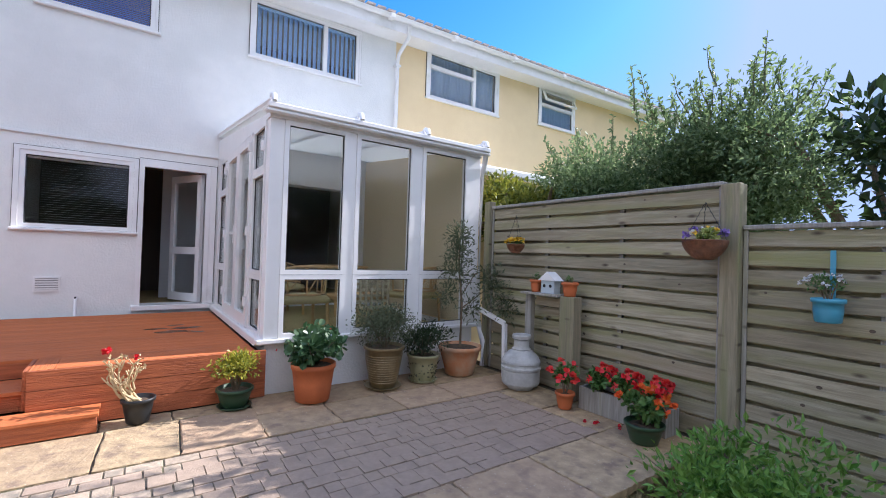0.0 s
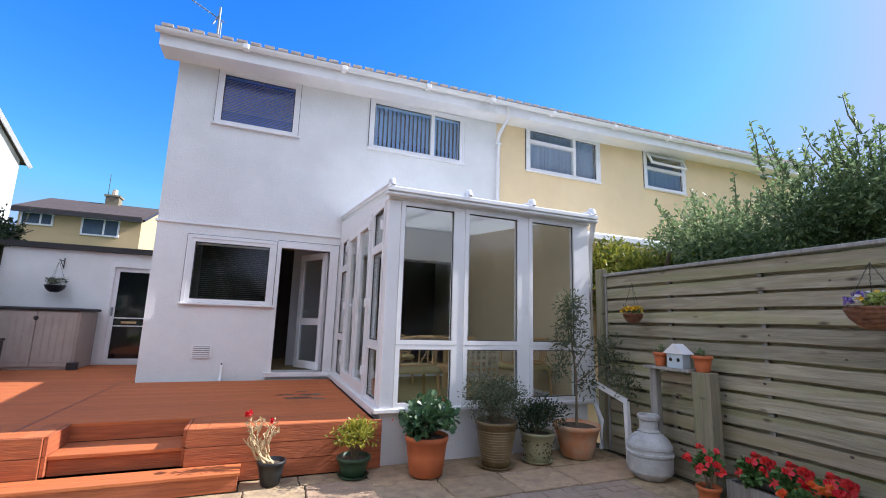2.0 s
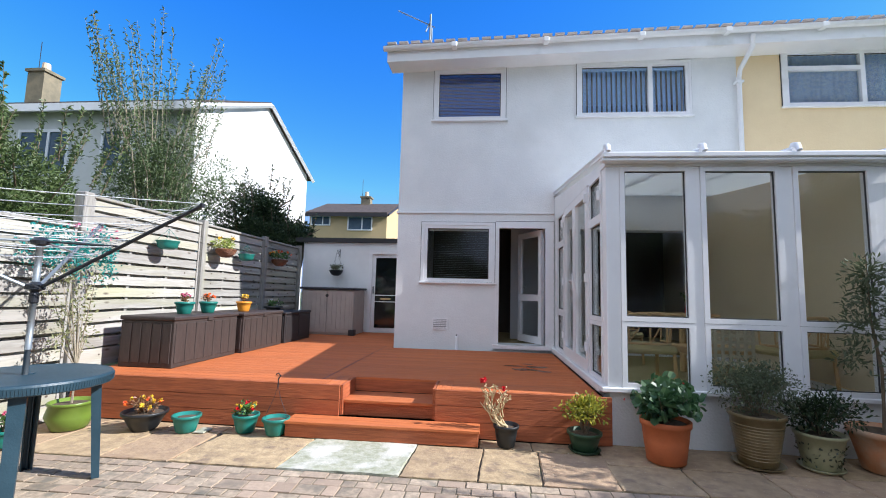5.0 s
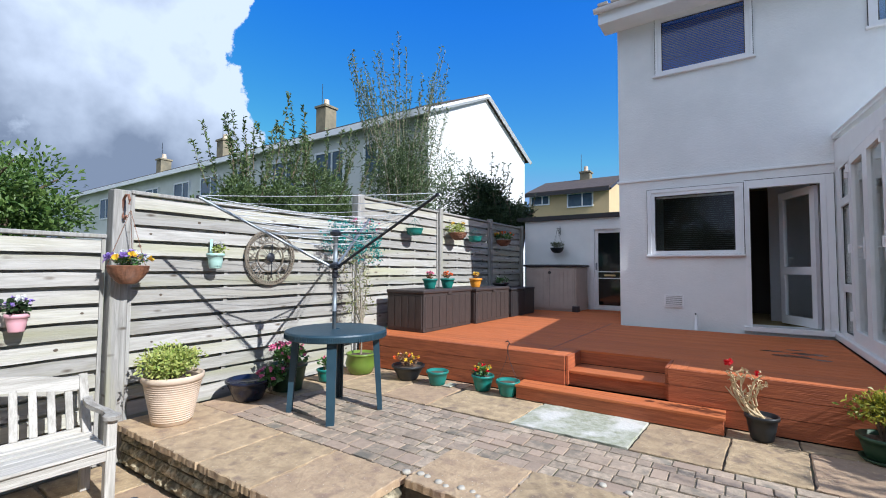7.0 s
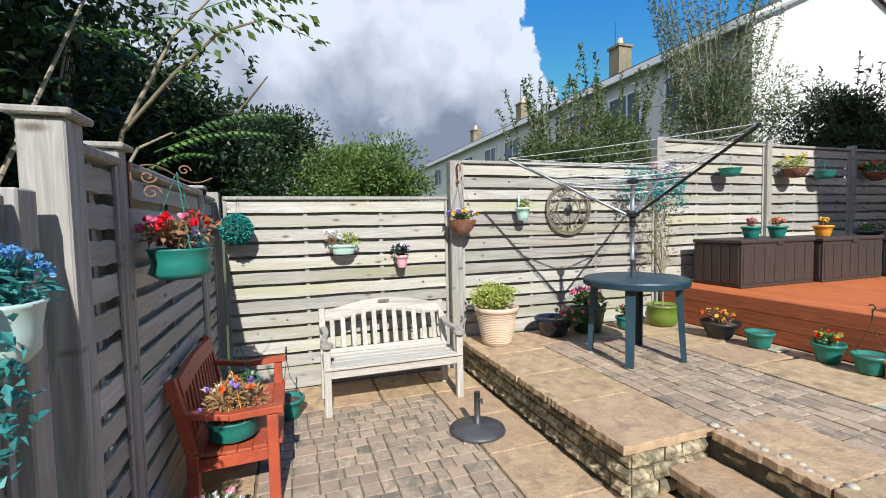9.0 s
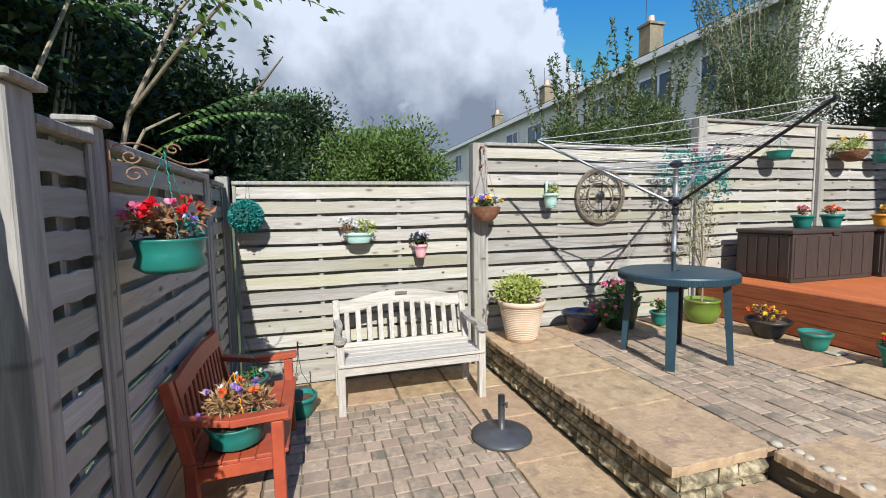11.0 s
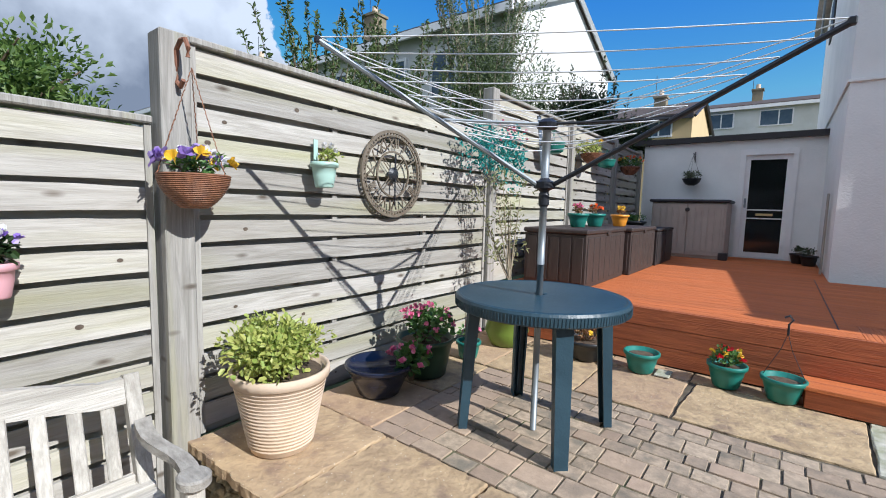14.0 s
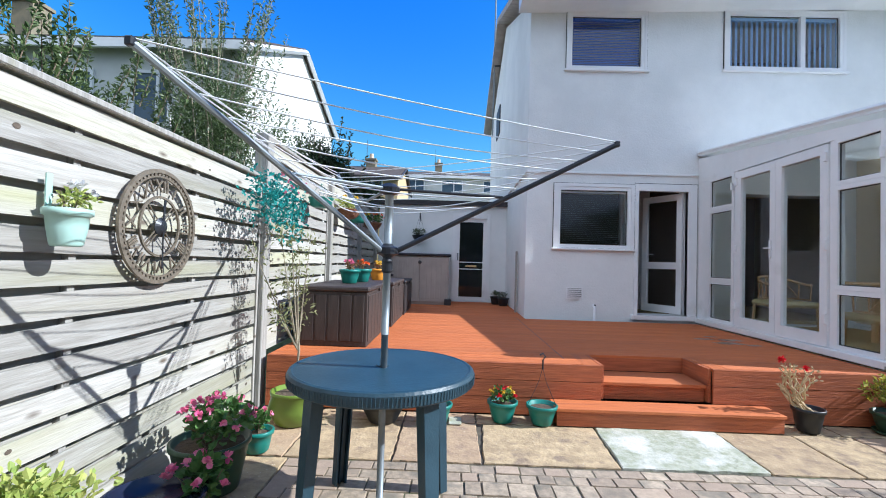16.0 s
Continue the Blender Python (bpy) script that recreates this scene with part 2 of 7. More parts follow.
GRASS = mat("grass_ground", (0.09, 0.12, 0.04), 0.95, (0.06, 0.085, 0.03), 3, 0.6, 20)
TILE = mat("roof_tile", (0.095, 0.07, 0.06), 0.9, (0.06, 0.048, 0.042), 5, 0.6, 30)
DARKTRIM = mat("dark_trim", (0.03, 0.027, 0.03), 0.5)
GLASS = glassmat("window_glass")
FARGLASS = mat("far_glass", (0.05, 0.09, 0.14), 0.06, (0.10, 0.15, 0.2), 1.0)
BLIND = mat("blue_blind", (0.07, 0.20, 0.72), 0.5)
CURTAIN = mat("blue_curtain", (0.62, 0.80, 1.0), 0.8, (0.34, 0.54, 0.92), 26)
VERT = mat("vertical_blind", (0.45, 0.68, 1.0), 0.7)
INWALL = mat("interior_wall", (0.62, 0.57, 0.47), 0.8)
INFLOOR = mat("interior_floor", (0.42, 0.34, 0.16), 0.7, (0.36, 0.29, 0.13), 5)
TABLE = mat("green_plastic", (0.017, 0.045, 0.066), 0.42, (0.026, 0.062, 0.088), 6, 0.15, 80)
BOXBR = mat("brown_resin", (0.040, 0.029, 0.026), 0.55, (0.058, 0.043, 0.038), 6, 0.3, 30, stretch=(6, 6, 1))
BOXBK = mat("black_resin", (0.025, 0.022, 0.023), 0.5)
SHEDM = mat("shed_resin", (0.44, 0.38, 0.34), 0.6, (0.39, 0.335, 0.30), 4, 0.2, 30)
SHEDLID = mat("shed_lid", (0.03, 0.028, 0.032), 0.5)
TEAL = mat("teal_plastic", (0.02, 0.20, 0.165), 0.4, (0.015, 0.16, 0.13), 6)
MINT = mat("mint_tin", (0.42, 0.62, 0.55), 0.4)
PINK = mat("pink_pot", (0.70, 0.38, 0.42), 0.5)
BLUEP = mat("blue_tin", (0.08, 0.35, 0.50), 0.4)
ORANGE = mat("orange_glaze", (0.75, 0.30, 0.03), 0.35)
TERRA = mat("terracotta", (0.60, 0.165, 0.055), 0.7, (0.52, 0.14, 0.05), 6, 0.2, 40)
TERRAW = mat("worn_terracotta", (0.60, 0.25, 0.11), 0.8, (0.58, 0.42, 0.29), 4, 0.3, 40)
OLIVEG = mat("olive_glaze", (0.17, 0.115, 0.05), 0.3, (0.24, 0.18, 0.09), 7, 0.2, 20)
GREENG = mat("green_glaze", (0.16, 0.24, 0.035), 0.3, (0.13, 0.20, 0.03), 5)
DKGREEN = mat("dark_green_pot", (0.03, 0.07, 0.035), 0.4)
NAVY = mat("navy_glaze", (0.012, 0.016, 0.035), 0.2)
BLACKP = mat("black_plastic", (0.016, 0.018, 0.02), 0.45)
HTILE = mat("pale_roof_tile", (0.50, 0.44, 0.40), 0.9, (0.38, 0.33, 0.30), 5)
CREAMP = mat("cream_pot", (0.66, 0.53, 0.41), 0.75, (0.58, 0.44, 0.31), 5, 0.2, 40)
WICKER = mat("wicker", (0.27, 0.12, 0.06), 0.6, (0.17, 0.075, 0.04), 30, 0.5, 60)
CHIM = mat("grey_clay", (0.54, 0.54, 0.53), 0.85, (0.40, 0.40, 0.39), 9, 0.4, 50)
BENCHW = mat("silvered_teak", (0.60, 0.57, 0.51), 0.85, (0.42, 0.39, 0.34), 3, 0.5, 8, vary=0.1, stretch=(1.6, 26, 26), third=(0.30, 0.28, 0.24), tscale=0.7, tmin=0.55, tmax=0.75, detail=7)
BENCHU = mat("silvered_teak_upright", (0.58, 0.55, 0.49), 0.85, (0.40, 0.37, 0.32), 3, 0.5, 8, vary=0.1, stretch=(26, 26, 1.6), third=(0.30, 0.28, 0.24), tscale=0.7, tmin=0.52, tmax=0.75, detail=7)
ARMW = mat("weathered_grey_arm", (0.40, 0.375, 0.33), 0.9, (0.24, 0.22, 0.19), 9, 0.5, 30, stretch=(4, 1.5, 4), detail=7)
SEAL = mat("dark_seal", (0.05, 0.052, 0.055), 0.7)
BENCHR = mat("red_stain", (0.42, 0.085, 0.035), 0.5, (0.33, 0.06, 0.03), 6, 0.3, 30, vary=0.08)
METALG = mat("grey_metal", (0.25, 0.28, 0.30), 0.5, metal=0.6)
METALD = mat("dark_metal", (0.03, 0.033, 0.04), 0.4, metal=0.3)
CLOCKM = mat("bronze_clock", (0.19, 0.16, 0.12), 0.55, (0.27, 0.23, 0.18), 30, metal=0.5)
CORD = mat("white_line", (0.75, 0.77, 0.78), 0.5)
CASTIRON = mat("dark_weight", (0.045, 0.047, 0.055), 0.4, (0.07, 0.075, 0.08), 8)
RATTAN = mat("rattan", (0.52, 0.33, 0.14), 0.6)
BARK = mat("bark", (0.23, 0.17, 0.11), 0.9, (0.15, 0.11, 0.075), 12, 0.8, 30, stretch=(4, 4, 1))
PALEBARK = mat("pale_bark", (0.36, 0.31, 0.22), 0.9, (0.24, 0.20, 0.15), 10, 0.5, 30)
TWIGG = mat("green_twig", (0.13, 0.15, 0.07), 0.8)
DRYTWIG = mat("dry_twig", (0.55, 0.42, 0.24), 0.8)
L_PRIVET = leafmat("privet_leaf", (0.09, 0.15, 0.055), (0.27, 0.36, 0.17), trans=0.5)
L_APPLE = leafmat("apple_leaf", (0.06, 0.10, 0.03), (0.14, 0.19, 0.065))
L_HEDGEY = leafmat("golden_leaf", (0.34, 0.34, 0.05), (0.09, 0.13, 0.02), trans=0.4)
L_DARK = leafmat("dark_leaf", (0.012, 0.03, 0.01), (0.04, 0.075, 0.024), trans=0.25)
L_FUCHSIA = leafmat("bush_leaf", (0.025, 0.045, 0.018), (0.075, 0.11, 0.04), trans=0.25)
L_GOLD = leafmat("gold_leaf", (0.52, 0.46, 0.05), (0.17, 0.22, 0.035), trans=0.35)
L_MID = leafmat("mid_leaf", (0.05, 0.11, 0.018), (0.19, 0.28, 0.07), trans=0.35)
L_WILLOW = leafmat("willow_leaf", (0.06, 0.10, 0.035), (0.20, 0.26, 0.12), trans=0.35)
L_LIME = leafmat("lime_leaf", (0.55, 0.56, 0.17), (0.30, 0.40, 0.09), trans=0.35)
L_GER = leafmat("geranium_leaf", (0.07, 0.16, 0.04), (0.13, 0.25, 0.065))
L_OLIVE = leafmat("olive_leaf", (0.075, 0.10, 0.05), (0.15, 0.18, 0.10))
L_TEAL = leafmat("teal_leaf", (0.02, 0.22, 0.20), (0.04, 0.33, 0.30))
L_BRONZE = leafmat("bronze_leaf", (0.26, 0.10, 0.05), (0.35, 0.24, 0.12))
L_DRY = leafmat("dry_leaf", (0.46, 0.30, 0.14), (0.34, 0.20, 0.09))
P_RED = leafmat("red_petal", (0.72, 0.015, 0.02), (0.60, 0.01, 0.03))
P_CORAL = leafmat("coral_petal", (0.85, 0.10, 0.07), (0.80, 0.04, 0.06))
P_PINK = leafmat("pink_petal", (0.72, 0.12, 0.30), (0.80, 0.30, 0.40))
P_ORANGE = leafmat("orange_petal", (0.85, 0.22, 0.03), (0.80, 0.10, 0.03))
P_YELLOW = leafmat("yellow_petal", (0.85, 0.60, 0.04), (0.80, 0.50, 0.05))
P_WHITE = leafmat("white_petal", (0.78, 0.78, 0.75), (0.70, 0.70, 0.72))
P_PURPLE = leafmat("purple_petal", (0.22, 0.12, 0.50), (0.40, 0.30, 0.62))
P_BLUE = leafmat("blue_petal", (0.10, 0.30, 0.62), (0.20, 0.45, 0.75))


# ---- mesh helpers ----
def box(bm, x0, x1, y0, y1, z0, z1, bevel=0.0):
    vs = [bm.verts.new(p) for p in ((x0, y0, z0), (x1, y0, z0), (x1, y1, z0), (x0, y1, z0), (x0, y0, z1), (x1, y0, z1), (x1, y1, z1), (x0, y1, z1))]
    fs = [bm.faces.new([vs[i] for i in q]) for q in ((0, 3, 2, 1), (4, 5, 6, 7), (0, 1, 5, 4), (1, 2, 6, 5), (2, 3, 7, 6), (3, 0, 4, 7))]
    if bevel:
        es = list({e for f in fs for e in f.edges})
        bmesh.ops.bevel(bm, geom=es, offset=bevel, segments=1, affect="EDGES")
    return vs


def boxes(*bs, bevel=0.0):
    bm = bmesh.new()
    for b in bs:
        box(bm, *b, bevel=bevel)
    return bm


def part(name, bm, material, parent=None, label="", smooth=False):
    me = bpy.data.meshes.new(name)
    bm.normal_update()
    bm.to_mesh(me)
    bm.free()
    for m in (material if isinstance(material, (list, tuple)) else (material,)):
        me.materials.append(m)
    if smooth:
        me.polygons.foreach_set("use_smooth", [True] * len(me.polygons))
    ob = new(name, me)
    if parent:
        ob.parent = parent
    if label:
        tagged(ob, label)
    return ob


def thing(name, x, y, z, label, category, group="", kind="", rz=0.0):
    ob = new(name)
    ob.matrix_basis = pose(x, y, z, 0, 0, rz)
    return tagged(ob, label, category, group, kind)


def lathe(profile, seg=28, inner=True):
    bm = bmesh.new()
    rings = []
    for r, z in profile:
        rings.append([bm.verts.new((r * math.cos(2 * math.pi * i / seg), r * math.sin(2 * math.pi * i / seg), z)) for i in range(seg)])
    for a, b in zip(rings, rings[1:]):
        for i in range(seg):
            j = (i + 1) % seg
            bm.faces.new((a[i], a[j], b[j], b[i]))
    bm.faces.new(list(reversed(rings[0])))
    bm.faces.new(rings[-1])
    return bm


def tube(bm, pts, radii, seg=6):
    pts = [Vector(p) for p in pts]
    if isinstance(radii, (int, float)):
        radii = [radii] * len(pts)
    rings = []
    for i, p in enumerate(pts):
        d = (pts[min(i + 1, len(pts) - 1)] - pts[max(i - 1, 0)]).normalized()
        u = d.cross(Vector((0, 0, 1)))
        if u.length < 1e-3:
            u = Vector((1, 0, 0))
        u.normalize()
        v = d.cross(u)
        rings.append([bm.verts.new(p + (u * math.cos(2 * math.pi * k / seg) + v * math.sin(2 * math.pi * k / seg)) * radii[i]) for k in range(seg)])
    for a, b in zip(rings, rings[1:]):
        for k in range(seg):
            bm.faces.new((a[k], a[(k + 1) % seg], b[(k + 1) % seg], b[k]))
    bm.faces.new(rings[0])
    bm.faces.new(list(reversed(rings[-1])))


def leaf(bm, p, d, size, width=0.45, fold=0.15):
    d = d.normalized()
    s = d.cross(Vector((random.uniform(-1, 1), random.uniform(-1, 1), random.uniform(0.2, 1.4))))
    if s.length < 1e-3:
        s = Vector((1, 0, 0))
    s.normalize()
    n = s.cross(d)
    a, b = bm.verts.new(p), bm.verts.new(p + d * size)
    if width >= 0.65:
        for sg in (-1, 1):
            c1 = bm.verts.new(p + d * size * 0.22 + s * sg * size * width * 0.42 + n * size * fold)
            c2 = bm.verts.new(p + d * size * 0.74 + s * sg * size * width * 0.44 + n * size * fold)
            bm.faces.new((a, c1, c2, b) if sg > 0 else (a, b, c2, c1))
        return
    c = bm.verts.new(p + d * size * 0.5 + s * size * width * 0.5 + n * size * fold)
    e = bm.verts.new(p + d * size * 0.5 - s * size * width * 0.5 + n * size * fold)
    bm.faces.new((a, c, b))
    bm.faces.new((a, b, e))


def rdir(up=0.0):
    v = Vector((random.gauss(0, 1), random.gauss(0, 1), random.gauss(0, 1) + up))
    return v.normalized() if v.length > 1e-4 else Vector((0, 0, 1))


def clump(bm, c, r, n, size, squash=1.0, shell=0.5, width=0.45, up=0.3):
    for _ in range(n):
        d = rdir()
        k = (shell + (1 - shell) * random.random())
        p = Vector(c) + Vector((d.x * r * k, d.y * r * k, d.z * r * k * squash))
        leaf(bm, p, d + rdir(up) * 0.9, size * random.uniform(0.6, 1.2), width)


def blooms(bm, spots, r, petals=7):
    for p in spots:
        p = Vector(p)
        axis = rdir(1.2)
        for k in range(petals):
            d = (rdir() + axis * 0.6).normalized()
            leaf(bm, p, d, r, 0.9, 0.1)

# ---- ground and levels ----
LOW, DK = -0.34, 0.43
gb = bmesh.new()
for x0, x1, y0, y1 in ((-400, -2.9, -400, 400), (5.6, 400, -400, 400), (-2.9, 5.6, -400, -0.05), (-2.9, 5.6, 5.3, 400)):
    box(gb, x0, x1, y0, y1, -0.75, -0.42)
tagged(part("ground", gb, GRASS), "grassy garden ground running out to the horizon", "ground", kind="structure")
ub = boxes((-2.72, -0.2, 2.40, 3.0, -0.6, -0.055), (-2.72, 5.42, 3.0, 8.3, -0.6, -0.02), (1.35, 5.42, 2.46, 3.0, -0.6, -0.02), (-0.2, 1.35, 2.98, 3.0, -0.6, -0.055))
upper_bed = tagged(part("pavement_bed", ub, JOINT), "mortar bed of the raised patio with dark mossy joints", "patio", kind="structure")
lb = boxes((-2.9, 5.6, -0.2, 3.0, -0.6, LOW - 0.02))
lower_bed = tagged(part("lower_pavement_bed", lb, mat("sandy_joint", (0.27, 0.215, 0.14), 0.95, (0.15, 0.12, 0.08), 12, 0.5, 60)), "sandy bed under the sunken patio paving", "patio", kind="structure")

# ---- house ----
def wall_with_holes(x0, x1, z0, z1, y0, y1, holes):
    bm = bmesh.new()
    xs = sorted({x0, x1, *[h[0] for h in holes], *[h[1] for h in holes]})
    zs = sorted({z0, z1, *[h[2] for h in holes], *[h[3] for h in holes]})
    for xa, xb in zip(xs, xs[1:]):
        za = None
        for c, d in zip(zs, zs[1:]):
            hole = any(h[0] <= xa and xb <= h[1] and h[2] <= c and d <= h[3] for h in holes)
            if hole:
                if za is not None:
                    box(bm, xa, xb, y0, y1, za, c)
                    za = None
            elif za is None:
                za = c
        if za is not None:
            box(bm, xa, xb, y0, y1, za, z1)
    bmesh.ops.remove_doubles(bm, verts=bm.verts, dist=1e-5)
    return bm


WY = 8.3
UW1, UW2 = (0.60, 1.79, 4.36, 5.26), (3.06, 4.86, 4.40, 5.32)
KW, KD = (0.47, 1.62, 1.54, 2.50), (1.74, 2.50, DK + 0.10, 2.50)
YW1, YW2 = (6.36, 8.2, 4.52, 5.46), (9.6, 10.85, 4.62, 5.5)
house = tagged(part("wall_south", wall_with_holes(0, 5.62, -0.3, 5.42, WY, WY + 0.28, [UW1, UW2, KW, KD, (3.3, 4.9, DK, 2.45)]), RENDER),
               "white rendered rear wall of the two-storey house", "house wall", kind="structure")
tagged(part("wall_west", boxes((0, 0.28, WY + 0.28, 15.3, -0.3, 5.42)), RENDER), "white rendered side wall of the house", "house wall", kind="structure")
tagged(part("wall_north", boxes((0.28, 15.4, 15.02, 15.3, -0.3, 5.42)), RENDER), "plain rendered far wall of the house", "house wall", kind="structure")
gbm = bmesh.new()
vs = [gbm.verts.new(p) for p in ((0, WY, 5.42), (0, 15.3, 5.42), (0, 11.8, 6.9), (0.28, WY, 5.42), (0.28, 15.3, 5.42), (0.28, 11.8, 6.9))]
for q in ((0, 1, 2), (5, 4, 3), (0, 3, 4, 1), (1, 4, 5, 2), (2, 5, 3, 0)):
    gbm.faces.new([vs[i] for i in q])
tagged(part("wall_gable", gbm, RENDER), "white rendered gable peak", "house wall", kind="structure")
tagged(part("wall_neighbour", wall_with_holes(5.62, 15.4, -0.3, 5.6, WY, WY + 0.28, [YW1, YW2]), CREAM), "cream-yellow painted rendered wall of the adjoining house", "house wall", kind="structure")
tagged(part("wall_east", boxes((15.12, 15.4, WY + 0.28, 15.02, -0.3, 5.42)), CREAM), "cream rendered end wall of the adjoining house", "house wall", kind="structure")
tagged(part("wall_party", boxes((5.5, 5.74, WY + 0.28, 15.02, -0.3, 5.4)), INWALL), "plain party wall between the houses", "house wall", kind="structure")
# render step above the ground floor
tagged(part("trim", boxes((-0.026, 2.66, WY - 0.026, WY - 0.002, 2.70, 2.735), (-0.026, -0.002, WY - 0.001, 15.3, 2.70, 2.735), bevel=0.004), RENDER), "thin render drip band above the ground floor", "trim", kind="structure")


def sheared(bm, k=0.026):
    for v in bm.verts:
        v.co.z += k * v.co.x
    return bm


def roof_slopes(x0, x1, y0, ym, y1, ze, zr, th=0.12):
    bm = bmesh.new()
    for a, b in (((y0, ze), (ym, zr)), ((y1, ze), (ym, zr))):
        vs = [bm.verts.new(p) for p in ((x0, a[0], a[1]), (x1, a[0], a[1]), (x1, b[0], b[1]), (x0, b[0], b[1]),
                                        (x0, a[0], a[1] + th), (x1, a[0], a[1] + th), (x1, b[0], b[1] + th), (x0, b[0], b[1] + th))]
        for q in ((0, 3, 2, 1), (4, 5, 6, 7), (0, 1, 5, 4), (1, 2, 6, 5), (2, 3, 7, 6), (3, 0, 4, 7)):
            bm.faces.new([vs[i] for i in q])
    return bm


tagged(part("roof", sheared(roof_slopes(-0.22, 15.6, WY - 0.42, 11.8, 15.7, 5.42, 7.0)), HTILE), "pale tiled pitched roof of the terrace", "roof", kind="structure")
rt = bmesh.new()
for i in range(79):
    x = -0.2 + i * 0.2
    box(rt, x, x + 0.15, WY - 0.46, WY - 0.15, 5.545, 5.57)
tagged(part("roof_edge", sheared(rt), HTILE), "wavy pale tile ends above the gutter", "roof", kind="structure")
tagged(part("soffit", sheared(boxes((-0.2, 15.5, WY - 0.40, WY - 0.002, 5.25, 5.28), (-0.2, 15.5, WY - 0.43, WY - 0.40, 5.23, 5.44), (-0.2, -0.17, WY - 0.40, WY - 0.002, 5.28, 5.46))), UPVC), "white boxed eave with soffit and fascia", "eave", kind="structure")


def gutter(name, x0, x1, y, z, r, parent=None, label=""):
    bm = bmesh.new()
    n = 8
    pr = [(y + r * math.cos(math.pi + math.pi * k / n), z + r * math.sin(math.pi + math.pi * k / n)) for k in range(n + 1)]
    pr += [(yy * 0.86 + y * 0.14, zz * 0.86 + z * 0.14) for yy, zz in reversed(pr)]
    a = [bm.verts.new((x0, p, q)) for p, q in pr]
    b = [bm.verts.new((x1, p, q)) for p, q in pr]
    for i in range(len(pr)):
        j = (i + 1) % len(pr)
        bm.faces.new((a[i], a[j], b[j], b[i]))
    return bm


gut = thing("gutter", 0, 0, 0, "long white half-round plastic gutter under the roof edge", "gutter", kind="structure")
part("channel", sheared(gutter("g", -0.25, 15.5, WY - 0.49, 5.45, 0.06)), UPVC, gut)
for x in (0.9, 2.4, 3.9, 5.2, 6.6, 8.2, 9.8, 11.4):
    part("joint_clip", sheared(boxes((x, x + 0.09, WY - 0.56, WY - 0.42, 5.38, 5.462), bevel=0.01)), UPVC, gut)
dp = thing("drainpipe", 5.62, WY - 0.07, 0, "white plastic drainpipe running down between white and cream walls", "drainpipe", kind="structure")
b = bmesh.new()
tube(b, ((0, -0.42, 5.50), (0, -0.40, 5.30), (0, -0.05, 5.12), (0, 0.0, 5.0), (0, 0.0, 0.0)), 0.036, 10)
part("pipe", b, UPVC, dp, smooth=True)
for z in (4.9, 3.2):
    part("bracket", boxes((-0.06, 0.06, -0.045, 0.069, z, z + 0.04), bevel=0.006), UPVC, dp)


def ring_box(parent, nm, x0, x1, ya, yb, z0, z1, w, material, axis="x"):
    """Four thin strips round an opening; axis y turns them into the side wall."""
    bs = [(x0, x1, ya, yb, z1 - w, z1), (x0, x1, ya, yb, z0, z0 + w), (x0, x0 + w, ya, yb, z0 + w, z1 - w), (x1 - w, x1, ya, yb, z0 + w, z1 - w)]
    if axis == "y":
        bs = [(c, d, a, b, e, f) for a, b, c, d, e, f in bs]
    return part(nm, boxes(*bs), material, parent)


def window(name, x0, x1, z0, z1, label, mulls=(), sub=(), proud=0.02, fr=0.055, y=WY, sill=True, dress=None, trimw=0.05):
    w = thing(name, 0, 0, 0, label, "window", kind="structure")
    ya, yb = y - proud, y + 0.06
    e = 0.001
    part("window_frame", boxes((x0 + e, x1 - e, ya, yb, z1 - fr, z1 - e), (x0 + e, x1 - e, ya, yb, z0 + e, z0 + fr), (x0 + e, x0 + fr, ya, yb, z0 + fr, z1 - fr), (x1 - fr, x1 - e, ya, yb, z0 + fr, z1 - fr)), UPVC, w)
    xs = [x0 + fr, *[m for m in mulls], x1 - fr]
    if mulls:
        bm = bmesh.new()
        for m in mulls:
            box(bm, m - 0.035, m + 0.035, ya + 0.003, yb - 0.002, z0 + fr, z1 - fr)
        part("mullion", bm, UPVC, w)
    for i, (a, c) in enumerate(zip(xs, xs[1:])):
        part("pane", boxes((a, c, y + 0.025, y + 0.031, z0 + fr, z1 - fr)), GLASS, w).visible_shadow = False
    for xa, xb, zt in sub:
        part("transom", boxes((xa, xb, ya - 0.004, yb - 0.01, zt - 0.035, zt + 0.035)), UPVC, w)
    if sill:
        part("window_sill", boxes((x0 - 0.07, x1 + 0.07, y - 0.055, y - 0.001, z0 - 0.035, z0 - 0.002), bevel=0.006), UPVC, w)
    ring_box(w, "gasket", x0 + fr, x1 - fr, y + 0.012, y + 0.024, z0 + fr, z1 - fr, 0.010, SEAL)
    if trimw:
        t = trimw
        # dark strips draw the sealant together with the recess shadow round the surround
        ring_box(w, "seal", x0 - t - 0.008, x1 + t + 0.008, y - 0.016, y - 0.001, z0 - 0.001, z1 + t + 0.008, 0.0075, SEAL)
        part("surround", boxes((x0 - t, x1 + t, y - 0.03, y - 0.001, z1, z1 + t), (x0 - t, x0, y - 0.03, y - 0.001, z0, z1), (x1, x1 + t, y - 0.03, y - 0.001, z0, z1)), UPVC, w)
    return w


